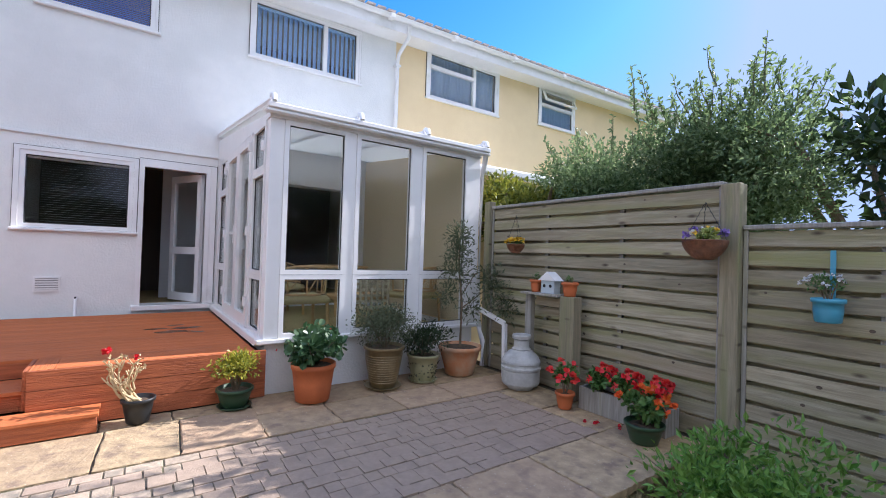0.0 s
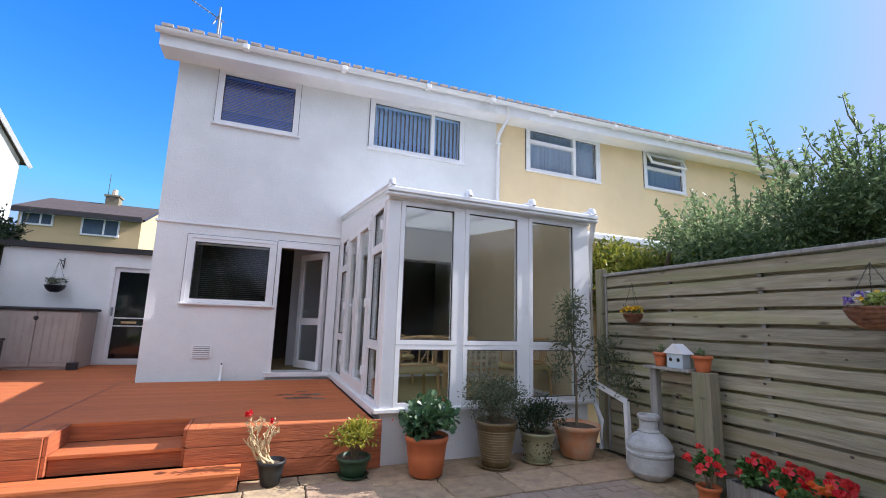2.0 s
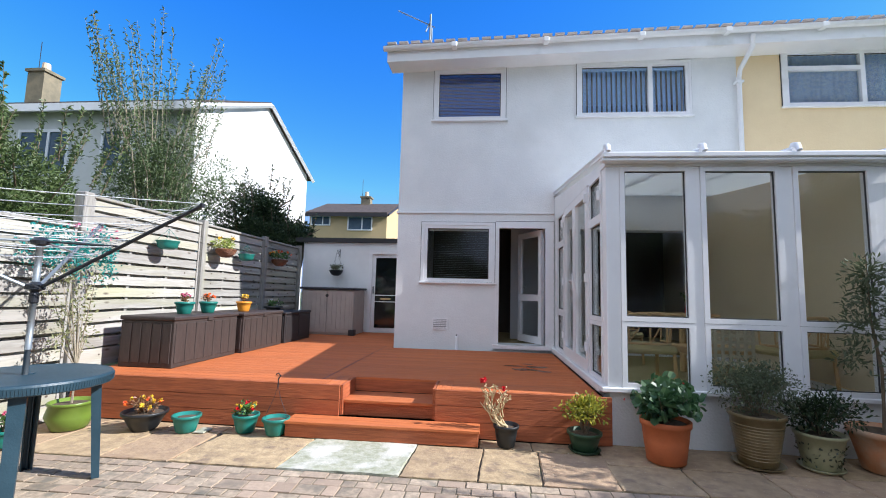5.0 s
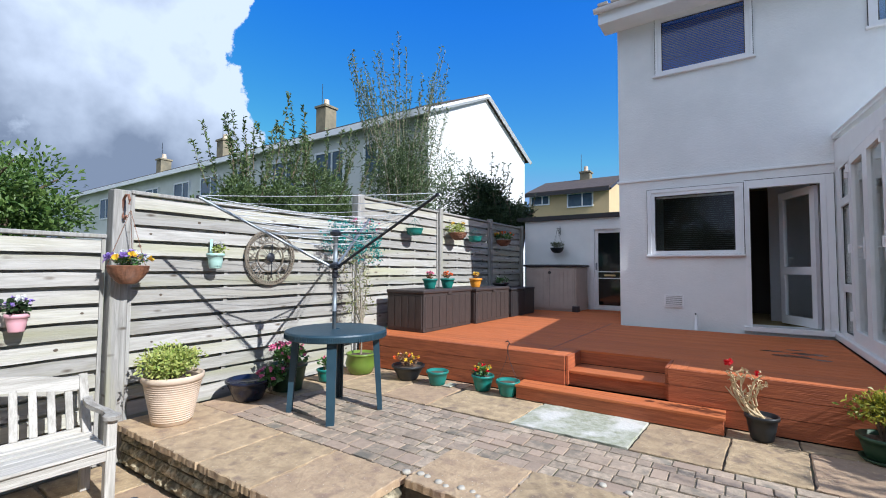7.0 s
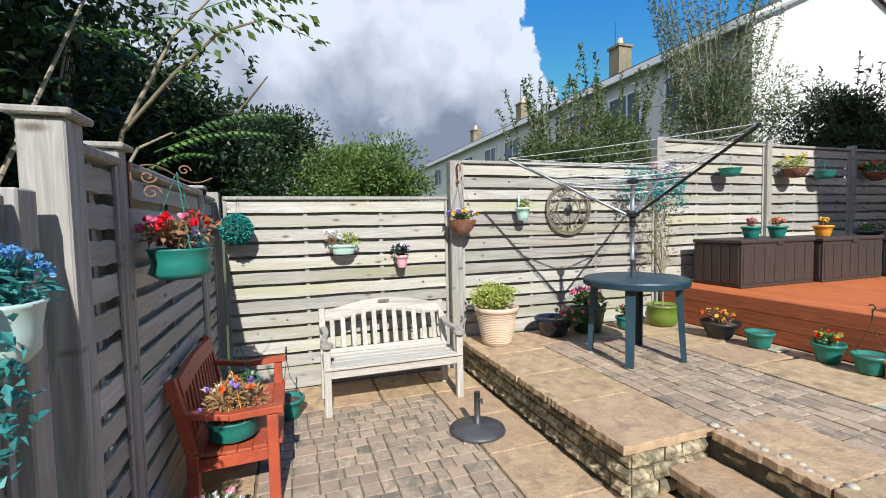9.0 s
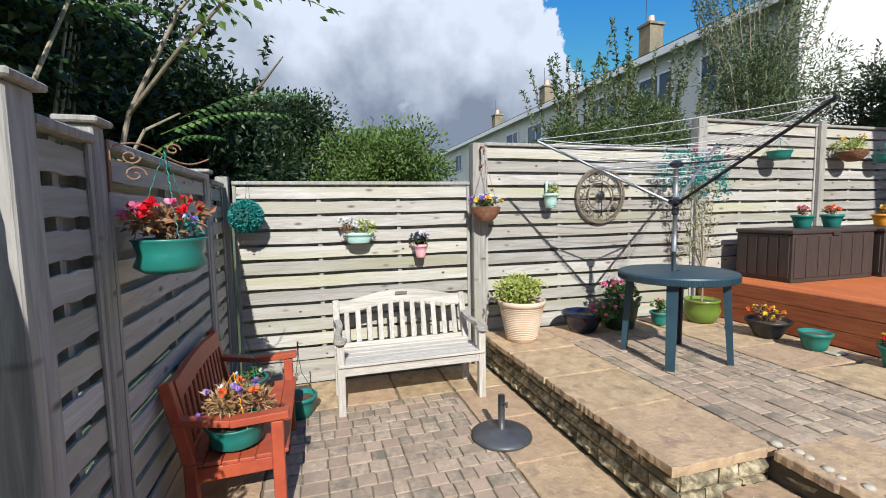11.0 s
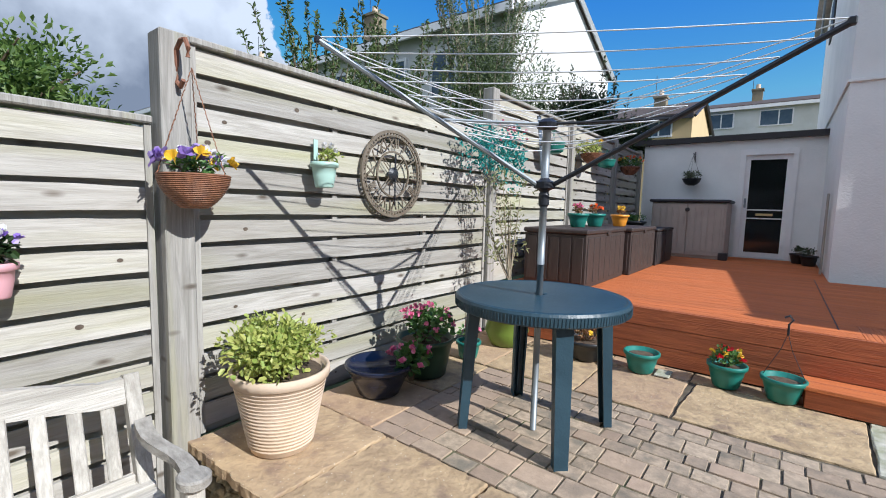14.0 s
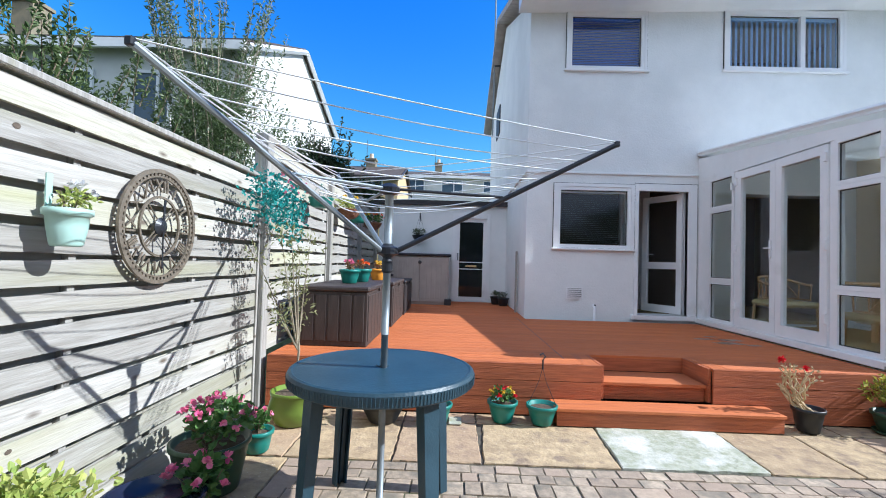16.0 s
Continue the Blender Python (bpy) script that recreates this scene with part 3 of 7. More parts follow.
win1 = window("window_bathroom", *UW1, "white plastic casement window with a lowered blue slatted blind", mulls=(), trimw=0.035)
win2 = window("window_bedroom", *UW2, "white plastic window with blue vertical blinds", mulls=(4.24,), trimw=0.035)
win3 = window("window_kitchen", *KW, "white plastic kitchen window with a half-open slatted blind", trimw=0.05)
win4 = window("window_neighbour", *YW1, "white plastic window of the cream house with blue patterned curtains", mulls=(7.55,), sub=((6.41, 7.52, 5.16),))
win5 = window("window_neighbour_small", *YW2, "white plastic window of the cream house with its top light tilted open", sub=((9.65, 10.8, 5.12),))


def slat_blind(x0, x1, z0, z1, y, material, label, step=0.028, tilt=0.011, hd=0.011):
    t = thing("window_blind", 0, 0, 0, label, "blind")
    part("head_rail", boxes((x0, x1, y - 0.02, y + 0.02, z1 - 0.03, z1)), material, t)
    z = z0
    while z < z1 - 0.04:
        bm = bmesh.new()
        vs = [bm.verts.new(p) for p in ((x0, y - hd, z), (x1, y - hd, z), (x1, y + hd, z + tilt), (x0, y + hd, z + tilt))]
        bm.faces.new(vs)
        bmesh.ops.solidify(bm, geom=bm.faces[:], thickness=0.002)
        part("slat", bm, material, t)
        z += step


slat_blind(0.66, 1.73, 4.44, 5.20, WY + 0.055, BLIND, "blue slatted venetian blind lowered behind the glass", 0.026, 0.023, 0.006)
slat_blind(0.53, 1.57, 1.60, 2.44, WY + 0.055, mat("grey_slat", (0.55, 0.55, 0.53), 0.5), "grey slatted blind behind the kitchen window", 0.03, 0.004)
vb = thing("vertical_blind", 0, 0, 0, "pale blue vertical louvre blind behind the bedroom window", "blind")
part("head_rail", boxes((3.12, 4.80, WY + 0.045, WY + 0.10, 5.22, 5.26)), VERT, vb)
x = 3.14
while x < 4.78:
    bm = bmesh.new()
    vs = [bm.verts.new(p) for p in ((x, WY + 0.045, 4.45), (x + 0.066, WY + 0.085, 4.45), (x + 0.066, WY + 0.085, 5.22), (x, WY + 0.045, 5.22))]
    bm.faces.new(vs)
    bmesh.ops.solidify(bm, geom=bm.faces[:], thickness=0.002)
    part("louvre", bm, VERT, vb)
    x += 0.082


def curtain(x0, x1, z0, z1, y):
    bm = bmesh.new()
    n = int((x1 - x0) / 0.02)
    a = [(bm.verts.new((x0 + (x1 - x0) * i / n, y + 0.02 * math.sin(i * 1.1 + 2 * math.sin(i * .3)), z0)), bm.verts.new((x0 + (x1 - x0) * i / n, y + 0.02 * math.sin(i * 1.1 + 2 * math.sin(i * .3)), z1))) for i in range(n + 1)]
    for p, q in zip(a, a[1:]):
        bm.faces.new((p[0], q[0], q[1], p[1]))
    bmesh.ops.solidify(bm, geom=bm.faces[:], thickness=0.003)
    return tagged(part("curtain", bm, CURTAIN, smooth=True), "pale blue patterned curtain hanging behind the glass", "curtain")


tl = new("top_light")
tl.parent = win5
tl.matrix_basis = pose(9.65, WY - 0.03, 5.44, -24, 0, 0)
part("sash", boxes((0, 1.14, -0.04, 0, -0.29, -0.25), (0, 1.14, -0.04, 0, -0.04, 0), (0, 0.04, -0.04, 0, -0.25, -0.04), (1.10, 1.14, -0.04, 0, -0.25, -0.04)), UPVC, tl)
part("pane", boxes((0.04, 1.10, -0.024, -0.018, -0.25, -0.04)), GLASS, tl)
curtain(6.42, 8.14, 4.58, 5.44, WY + 0.058)
curtain(9.66, 10.8, 4.66, 5.1, WY + 0.058)

# rooms behind the openings; their darkness is put into the inner wall colour
tagged(part("room_floor", boxes((0.28, 5.5, WY + 0.28, 15.02, DK - 0.05, DK + 0.06), (0.28, 5.5, WY + 0.28, 15.02, 2.85, 3.1), (5.74, 15.12, WY + 0.28, 15.02, 2.85, 3.1)), INFLOOR), "plain floors inside the house", "floor", kind="structure")
tagged(part("room_wall", boxes((0.28, 15.12, 11.2, 11.3, DK + 0.06, 2.85), (0.28, 5.5, 10.2, 10.3, 3.1, 5.5), (5.74, 15.12, 10.2, 10.3, 3.1, 5.5), (2.56, 2.64, WY + 0.28, 11.2, DK + 0.06, 2.85)), mat("shade_toned_wall", (0.16, 0.13, 0.11), 0.9)), "plain inner walls, coloured dark as unlit rooms", "wall", kind="structure")
tagged(part("ceiling", boxes((0.28, 5.5, WY + 0.28, 15.02, 5.42, 5.5), (5.74, 15.12, WY + 0.28, 15.02, 5.42, 5.5)), INWALL), "plain white upstairs ceiling", "ceiling", kind="structure")

tagged(part("larder_wall", boxes((2.02, 2.555, 9.75, 9.85, DK + 0.06, 2.84)), mat("pale_inner", (0.74, 0.75, 0.78), 0.8)), "pale painted end wall inside the kitchen", "wall", kind="structure")
# kitchen door: open inwards
kd = thing("door_kitchen", 0, 0, 0, "white plastic glazed back door standing open into the dark kitchen", "door", kind="structure")
part("door_frame", boxes((KD[0] - 0.06, KD[0], WY - 0.02, WY + 0.07, KD[2], KD[3] + 0.05), (KD[1], KD[1] + 0.06, WY - 0.02, WY + 0.07, KD[2], KD[3] + 0.05), (KD[0] + 0.001, KD[1] - 0.001, WY - 0.02, WY + 0.07, KD[3] - 0.04, KD[3] + 0.05)), UPVC, kd)
part("surround", boxes((KD[0] - 0.061, KD[1] + 0.14, WY - 0.016, WY - 0.001, KD[3] + 0.052, KD[3] + 0.07), (KD[1] + 0.062, KD[1] + 0.14, WY - 0.016, WY - 0.001, DK + 0.11, KD[3] + 0.051)), UPVC, kd)
# same dark strip for sealant and shadow line along the door surround
part("seal", boxes((KD[0] - 0.061, KD[1] + 0.15, WY - 0.012, WY - 0.001, KD[3] + 0.0705, KD[3] + 0.078), (KD[1] + 0.141, KD[1] + 0.148, WY - 0.012, WY - 0.001, DK + 0.11, KD[3] + 0.07)), SEAL, kd)
part("threshold", boxes((KD[0] - 0.1, KD[1] + 0.12, WY - 0.07, WY + 0.07, DK + 0.03, DK + 0.10), bevel=0.005), UPVC, kd)
leafd = new("door_leaf")
leafd.parent = kd
leafd.matrix_basis = pose(KD[1] - 0.01, WY + 0.09, 0, 0, 0, 118)
W_, T_ = 0.72, 0.05
z0, z1 = KD[2] + 0.01, KD[3] - 0.05
part("door_stile", boxes((0, 0.09, 0, T_, z0, z1), (W_ - 0.09, W_, 0, T_, z0, z1), (0.09, W_ - 0.09, 0, T_, z0, z0 + 0.12), (0.09, W_ - 0.09, 0, T_, z1 - 0.1, z1), (0.09, W_ - 0.09, 0, T_, 1.25, 1.36)), UPVC, leafd)
part("door_pane", boxes((0.09, W_ - 0.09, 0.02, 0.028, z0 + 0.12, 1.25), (0.09, W_ - 0.09, 0.02, 0.028, 1.36, z1 - 0.1)), GLASS, leafd)
part("door_handle", boxes((W_ - 0.07, W_ - 0.03, -0.02, -0.001, 1.38, 1.58), (W_ - 0.16, W_ - 0.04, -0.045, -0.025, 1.48, 1.50), bevel=0.004), UPVC, leafd)

sw = thing("window_side", 0, 0, 0, "small dark side window high on the house wall", "window", kind="structure")
part("window_frame", boxes((-0.03, -0.002, 12.6, 13.4, 4.6, 5.35), bevel=0.01), DARKTRIM, sw)
vent = thing("air_vent", 0, 0, 0, "small white louvred air vent set in the render", "vent")
part("vent_frame", boxes((0.64, 0.90, WY - 0.02, WY - 0.001, 0.74, 0.76), (0.64, 0.90, WY - 0.02, WY - 0.001, 0.91, 0.93), (0.64, 0.66, WY - 0.02, WY - 0.001, 0.76, 0.91), (0.88, 0.90, WY - 0.02, WY - 0.001, 0.76, 0.91)), UPVC, vent)
# grey plate colours in the shadow lines between the louvres
part("vent_backing", boxes((0.645, 0.895, WY - 0.006, WY - 0.001, 0.745, 0.925)), mat("vent_shade", (0.34, 0.34, 0.35), 0.7), vent)
for i in range(5):
    part("louvre", boxes((0.66, 0.88, WY - 0.022, WY - 0.0065, 0.765 + i * 0.03, 0.783 + i * 0.03)), UPVC, vent)
tap = thing("overflow_pipe", 1.06, WY, DK, "short white bent plastic waste pipe rising beside the wall", "pipe")
b = bmesh.new()
tube(b, ((0, -0.08, 0.0), (0, -0.08, 0.17), (-0.005, -0.06, 0.21), (0, -0.001, 0.22)), 0.02, 8)
part("pipe", b, UPVC, tap, smooth=True)
b = bmesh.new()
tube(b, ((0, -0.12, 0.235), (0, -0.08, 0.235)), 0.012, 8)
part("cap", b, METALD, tap)

# ---- conservatory ----
POLY = leafmat("polycarbonate", (0.86, 0.88, 0.88), (0.86, 0.88, 0.88), trans=0.35)
CX, CY, CR = 2.66, 5.2, 5.22
cons = thing("conservatory", 0, 0, 0, "white plastic lean-to conservatory on a low white rendered wall", "conservatory", kind="structure")
part("dwarf_wall", boxes((CX + 0.03, CR - 0.03, CY + 0.05, CY + 0.2, -0.03, 0.47), (CR - 0.18, CR - 0.03, CY + 0.2, WY, -0.03, 0.47), (CX + 0.03, CX + 0.1, CY + 0.2, WY - 0.01, -0.03, 0.40)), RENDER, cons)
part("sill", boxes((CX - 0.06, CR + 0.03, CY - 0.03, CY + 0.1, 0.47, 0.515), (CX - 0.06, CX + 0.1, CY + 0.1, WY - 0.003, 0.44, 0.515), bevel=0.008), UPVC, cons)


def upright(nm, *bs):
    return part(nm, boxes(*bs, bevel=0.004), UPVC, cons)


upright("post", (CX, CX + 0.13, CY, CY + 0.13, 0.515, 2.60))
upright("post", (3.44, 3.53, CY, CY + 0.09, 0.515, 2.60))
upright("post", (4.24, 4.35, CY, CY + 0.09, 0.515, 2.60))
upright("post", (5.03, CR, CY, CY + 0.13, 0.515, 2.60))
FR = 0.045


def light(x0, x1, z0, z1, y=CY, axis="x", proud=0.012):
    if axis == "x":
        fb = boxes((x0, x1, y - proud, y + 0.06, z0, z0 + FR), (x0, x1, y - proud, y + 0.06, z1 - FR, z1), (x0, x0 + FR, y - proud, y + 0.06, z0 + FR, z1 - FR), (x1 - FR, x1, y - proud, y + 0.06, z0 + FR, z1 - FR))
        gb2 = boxes((x0 + FR, x1 - FR, y + 0.02, y + 0.026, z0 + FR, z1 - FR))
    else:
        fb = boxes((y - proud, y + 0.06, x0, x1, z0, z0 + FR), (y - proud, y + 0.06, x0, x1, z1 - FR, z1), (y - proud, y + 0.06, x0, x0 + FR, z0 + FR, z1 - FR), (y - proud, y + 0.06, x1 - FR, x1, z0 + FR, z1 - FR))
        gb2 = boxes((y + 0.02, y + 0.026, x0 + FR, x1 - FR, z0 + FR, z1 - FR))
    part("sash", fb, UPVC, cons)
    ring_box(cons, "gasket", x0 + FR, x1 - FR, y + 0.008, y + 0.019, z0 + FR, z1 - FR, 0.009, SEAL, axis)
    part("pane", gb2, GLASS, cons).visible_shadow = False


for a, c in ((2.79, 3.44), (3.53, 4.24), (4.35, 5.03)):
    part("gap_seal", boxes((a + 0.001, c - 0.001, CY - 0.014, CY + 0.01, 1.1203, 1.1217)), SEAL, cons)
    light(a + 0.001, c - 0.001, 0.515, 1.12)
    light(a + 0.001, c - 0.001, 1.122, 2.60)
# side: long light, double doors, narrow light
for a, c in ((5.335, 5.86), (7.42, 8.0)):
    light(a, c, 0.517, 1.10, CX, "y")
    light(a, c, 1.102, 2.13, CX, "y")
    light(a, c, 2.132, 2.60, CX, "y")
upright("post", (CX, CX + 0.09, 5.862, 5.92, 0.517, 2.60), (CX, CX + 0.09, 7.36, 7.418, 0.517, 2.60), (CX, CX + 0.09, 8.002, 8.297, 0.517, 2.62))
for a, c in ((5.925, 6.638), (6.642, 7.355)):
    d = new("door_leaf")
    d.parent = cons
    f = 0.09
    part("door_stile", boxes((CX - 0.02, CX + 0.05, a, a + f, 0.52, 2.58), (CX - 0.02, CX + 0.05, c - f, c, 0.52, 2.58), (CX - 0.02, CX + 0.05, a + f, c - f, 0.52, 0.65), (CX - 0.02, CX + 0.05, a + f, c - f, 2.48, 2.58)), UPVC, d)
    part("door_pane", boxes((CX + 0.01, CX + 0.016, a + f, c - f, 0.65, 2.48)), GLASS, d).visible_shadow = False
part("door_handle", boxes((CX - 0.035, CX - 0.021, 6.70, 6.73, 1.42, 1.64), (CX - 0.065, CX - 0.045, 6.66, 6.78, 1.53, 1.55), bevel=0.003), UPVC, cons)
for y, zs in ((5.935, (0.75, 1.5, 2.4)), (7.35, (0.75, 1.5, 2.4)), (5.34, (2.3,)), (7.43, (2.35,))):
    for z in zs:
        part("hinge", boxes((CX - 0.05, CX - 0.021, y - 0.02, y + 0.015, z, z + 0.1), bevel=0.004), UPVC, cons)
part("eave_beam", boxes((CX - 0.01, CR + 0.01, CY - 0.015, CY + 0.13, 2.601, 2.66), bevel=0.003), UPVC, cons)
# side infill that rises to the house
sb = bmesh.new()
vs = [sb.verts.new(p) for p in ((CX - 0.005, CY + 0.13, 2.602), (CX - 0.005, WY - 0.003, 2.602), (CX - 0.005, WY - 0.003, 2.98), (CX - 0.005, CY + 0.13, 2.66),
                                (CX + 0.06, CY + 0.13, 2.602), (CX + 0.06, WY - 0.003, 2.602), (CX + 0.06, WY - 0.003, 2.98), (CX + 0.06, CY + 0.13, 2.66))]
for q in ((0, 3, 2, 1), (4, 5, 6, 7), (0, 1, 5, 4), (1, 2, 6, 5), (2, 3, 7, 6), (3, 0, 4, 7)):
    sb.faces.new([vs[i] for i in q])
part("side_panel", sb, UPVC, cons)
rb = bmesh.new()
for y0, z0, y1, z1, th, xa, xb in ((CY - 0.05, 2.70, WY - 0.003, 3.02, 0.025, CX - 0.02, CR + 0.03),):
    vs = [rb.verts.new(p) for p in ((xa, y0, z0), (xb, y0, z0), (xb, y1, z1), (xa, y1, z1), (xa, y0, z0 + th), (xb, y0, z0 + th), (xb, y1, z1 + th), (xa, y1, z1 + th))]
    for q in ((0, 3, 2, 1), (4, 5, 6, 7), (0, 1, 5, 4), (1, 2, 6, 5), (2, 3, 7, 6), (3, 0, 4, 7)):
        rb.faces.new([vs[i] for i in q])
part("roof_sheet", rb, POLY, cons)
for x in (CX - 0.03, 3.5, 4.32, CR - 0.02):
    b = bmesh.new()
    tube(b, ((x + 0.03, CY - 0.06, 2.75), (x + 0.03, WY - 0.01, 3.07)), 0.03, 6)
    part("glazing_bar", b, UPVC, cons)
    b = bmesh.new()
    tube(b, ((x + 0.03, CY - 0.12, 2.72), (x + 0.03, CY - 0.09, 2.775), (x + 0.03, CY - 0.04, 2.79), (x + 0.03, CY, 2.765)), (0.022, 0.03, 0.03, 0.02), 8)
    part("bar_end", b, UPVC, cons, smooth=True)
part("gutter_face", boxes((CX - 0.06, CR + 0.08, CY - 0.105, CY - 0.02, 2.625, 2.66), (CX - 0.05, CR + 0.07, CY - 0.12, CY - 0.02, 2.661, 2.715), bevel=0.01), UPVC, cons)
b = bmesh.new()
tube(b, ((CR + 0.03, CY - 0.06, 2.62), (CR + 0.03, CY - 0.04, 2.5), (CR + 0.05, CY + 0.03, 2.4), (CR + 0.05, CY + 0.03, 0.55), (CR + 0.02, CY - 0.12, 0.3), (CR + 0.02, CY - 0.12, 0.0)), 0.034, 10)
part("downpipe", b, UPVC, cons, smooth=True)
part("inner_floor", boxes((CX + 0.1, CR - 0.18, CY + 0.2, WY - 0.01, 0.38, 0.43)), INFLOOR, cons)
sw_b = boxes((CR - 0.15, CR - 0.05, CY + 0.13, WY - 0.01, 0.515, 2.62))
vs = [sw_b.verts.new(p) for x in (CR - 0.15, CR - 0.05) for p in ((x, CY + 0.13, 2.621), (x, WY - 0.01, 2.621), (x, WY - 0.01, 3.0), (x, CY + 0.13, 2.70))]
for q in ((0, 1, 2, 3), (7, 6, 5, 4), (0, 3, 7, 4), (3, 2, 6, 7), (2, 1, 5, 6), (1, 0, 4, 5)):
    sw_b.faces.new([vs[i] for i in q])
part("side_window_wall", sw_b, mat("cream_inner", (0.66, 0.56, 0.38), 0.8), cons)

nl = thing("neighbour_lean_to", 0, 0, 0, "cream single-storey lean-to of the adjoining house with a white gutter", "lean-to", kind="structure")
part("wall", boxes((5.75, 9.0, 6.1, 8.29, -0.3, 2.62)), CREAM, nl)
part("roof", boxes((5.65, 9.1, 5.98, 8.29, 2.66, 2.75), bevel=0.01), POLY, nl)
part("gutter_face", boxes((5.62, 9.1, 5.86, 5.97, 2.6, 2.71), bevel=0.02), UPVC, nl)

# ---- deck ----
deck = thing("decking", 0, 0, 0, "raised reddish-brown composite deck with ridged boards", "deck", kind="structure")
DF = 5.17
GX0, GX1, GY = 0.13, 1.06, 5.64
part("subframe", boxes((-2.7, GX0 - 0.03, DF + 0.03, 10.7, -0.02, DK - 0.03), (GX0 - 0.03, GX1 + 0.03, GY + 0.03, 8.29, -0.02, DK - 0.03), (GX1 + 0.03, CX - 0.01, DF + 0.03, 8.29, -0.02, DK - 0.03)), DARKTRIM, deck)
# deck boards
def board_mesh(nm, L, w=0.138, t=0.024, grooves=True, material=DECK):
    bm = bmesh.new()
    pr = [(0, 0), (w, 0), (w, t)]
    if grooves:
        k = 5
        for i in range(k):
            x = w - (i + 0.5) * w / k
            pr += [(x + 0.005, t), (x + 0.003, t - 0.002), (x - 0.003, t - 0.002), (x - 0.005, t)]
    pr.append((0, t))
    a = [bm.verts.new((0, y, z)) for y, z in pr]
    b = [bm.verts.new((L, y, z)) for y, z in pr]
    for i in range(len(pr)):
        j = (i + 1) % len(pr)
        bm.faces.new((a[i], b[i], b[j], a[j]))
    bm.faces.new(a)
    bm.faces.new(list(reversed(b)))
    me = bpy.data.meshes.new(nm)
    bm.normal_update()
    bm.to_mesh(me)
    bm.free()
    me.materials.append(material)
    return me


MESHES = {}


def lay(nm, me, parent, m):
    ob = new(nm, me)
    ob.parent = parent
    ob.matrix_basis = m
    return ob


def deck_board(x0, x1, y, z=DK - 0.024, w=0.138):
    key = ("deck", round(x1 - x0, 3), w)
    if key not in MESHES:
        MESHES[key] = board_mesh("deck_board", x1 - x0, w)
    lay("deck_board", MESHES[key], deck, pose(x0, y, z))


y = DF + 0.004
while y < 10.6:
    if y < GY - 0.1:
        deck_board(-2.7, GX0 - 0.145, y)
        deck_board(GX1 + 0.145, CX - 0.07, y) if y + 0.14 < 8.29 else None
    elif y + 0.14 < 8.29:
        deck_board(-2.7, -0.13, y)
        deck_board(-0.126, CX - 0.07, y)
    else:
        deck_board(-2.7, -0.004, y)
    y += 0.142
for xx in (GX0 - 0.004, GX1 + 0.142):
    me = board_mesh("deck_board", GY - 0.01 - DF)
    lay("deck_board", me, deck, pose(xx, DF + 0.004, DK - 0.024, 0, 0, 90))


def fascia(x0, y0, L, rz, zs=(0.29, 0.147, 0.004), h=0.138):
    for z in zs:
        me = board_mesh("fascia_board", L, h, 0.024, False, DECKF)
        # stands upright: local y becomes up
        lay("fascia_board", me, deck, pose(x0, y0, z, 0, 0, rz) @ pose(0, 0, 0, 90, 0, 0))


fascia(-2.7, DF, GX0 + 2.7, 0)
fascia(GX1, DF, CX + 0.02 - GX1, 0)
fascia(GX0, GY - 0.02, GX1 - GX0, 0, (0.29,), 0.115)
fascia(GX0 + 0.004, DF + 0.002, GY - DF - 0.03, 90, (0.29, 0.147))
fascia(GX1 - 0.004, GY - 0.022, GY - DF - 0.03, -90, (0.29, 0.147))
damp = thing("damp_patch", 0, 0, DK + 0.0012, "dark damp patches drying on the deck boards", "stain", kind="structure")
b = bmesh.new()
random.seed(8)
for cx, cy, rx in ((2.02, 6.5, 0.22), (2.18, 6.72, 0.2), (1.9, 6.75, 0.13), (2.25, 6.4, 0.1), (2.08, 6.95, 0.1)):
    vs = [b.verts.new((cx + rx * random.uniform(0.6, 1.1) * math.cos(a), cy + rx * 0.45 * random.uniform(0.6, 1.1) * math.sin(a), 0)) for a in [2 * math.pi * k / 22 for k in range(22)]]
    b.faces.new(vs)
part("damp_mark", b, mat("wet_board", (0.13, 0.04, 0.018), 0.25, (0.34, 0.10, 0.035), 14, detail=8), damp)
part("seam_strip", boxes((-0.132, -0.124, DF + 0.2, 8.28, 0.0004, 0.001)), DARKTRIM, damp)
plank = thing("timber_strip", -0.02, 9.0, DK, "thin grey timber strip leaning against the side wall", "timber strip")
part("strip", boxes((-0.03, -0.005, -0.04, 0.04, 0, 1.05), bevel=0.003), POSTM, plank)
# middle tread and low step
part("step_tread", boxes((GX0 + 0.03, GX1 - 0.03, DF + 0.03, GY - 0.047, 0.255, 0.285), bevel=0.003), DECK, deck)
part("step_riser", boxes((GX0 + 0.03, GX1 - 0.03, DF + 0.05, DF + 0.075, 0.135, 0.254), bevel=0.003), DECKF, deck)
low = thing("deck_step", 0, 0, 0, "low reddish-brown composite step in front of the deck", "step", kind="structure")
part("step_tread", boxes((-0.30, 1.485, 4.90, 5.025, 0.117, 0.142), (-0.30, 1.485, 5.03, 5.143, 0.117, 0.142), bevel=0.003), DECK, low)
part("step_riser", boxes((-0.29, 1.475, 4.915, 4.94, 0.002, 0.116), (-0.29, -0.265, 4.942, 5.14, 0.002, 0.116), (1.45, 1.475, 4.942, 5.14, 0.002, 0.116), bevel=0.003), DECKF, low)


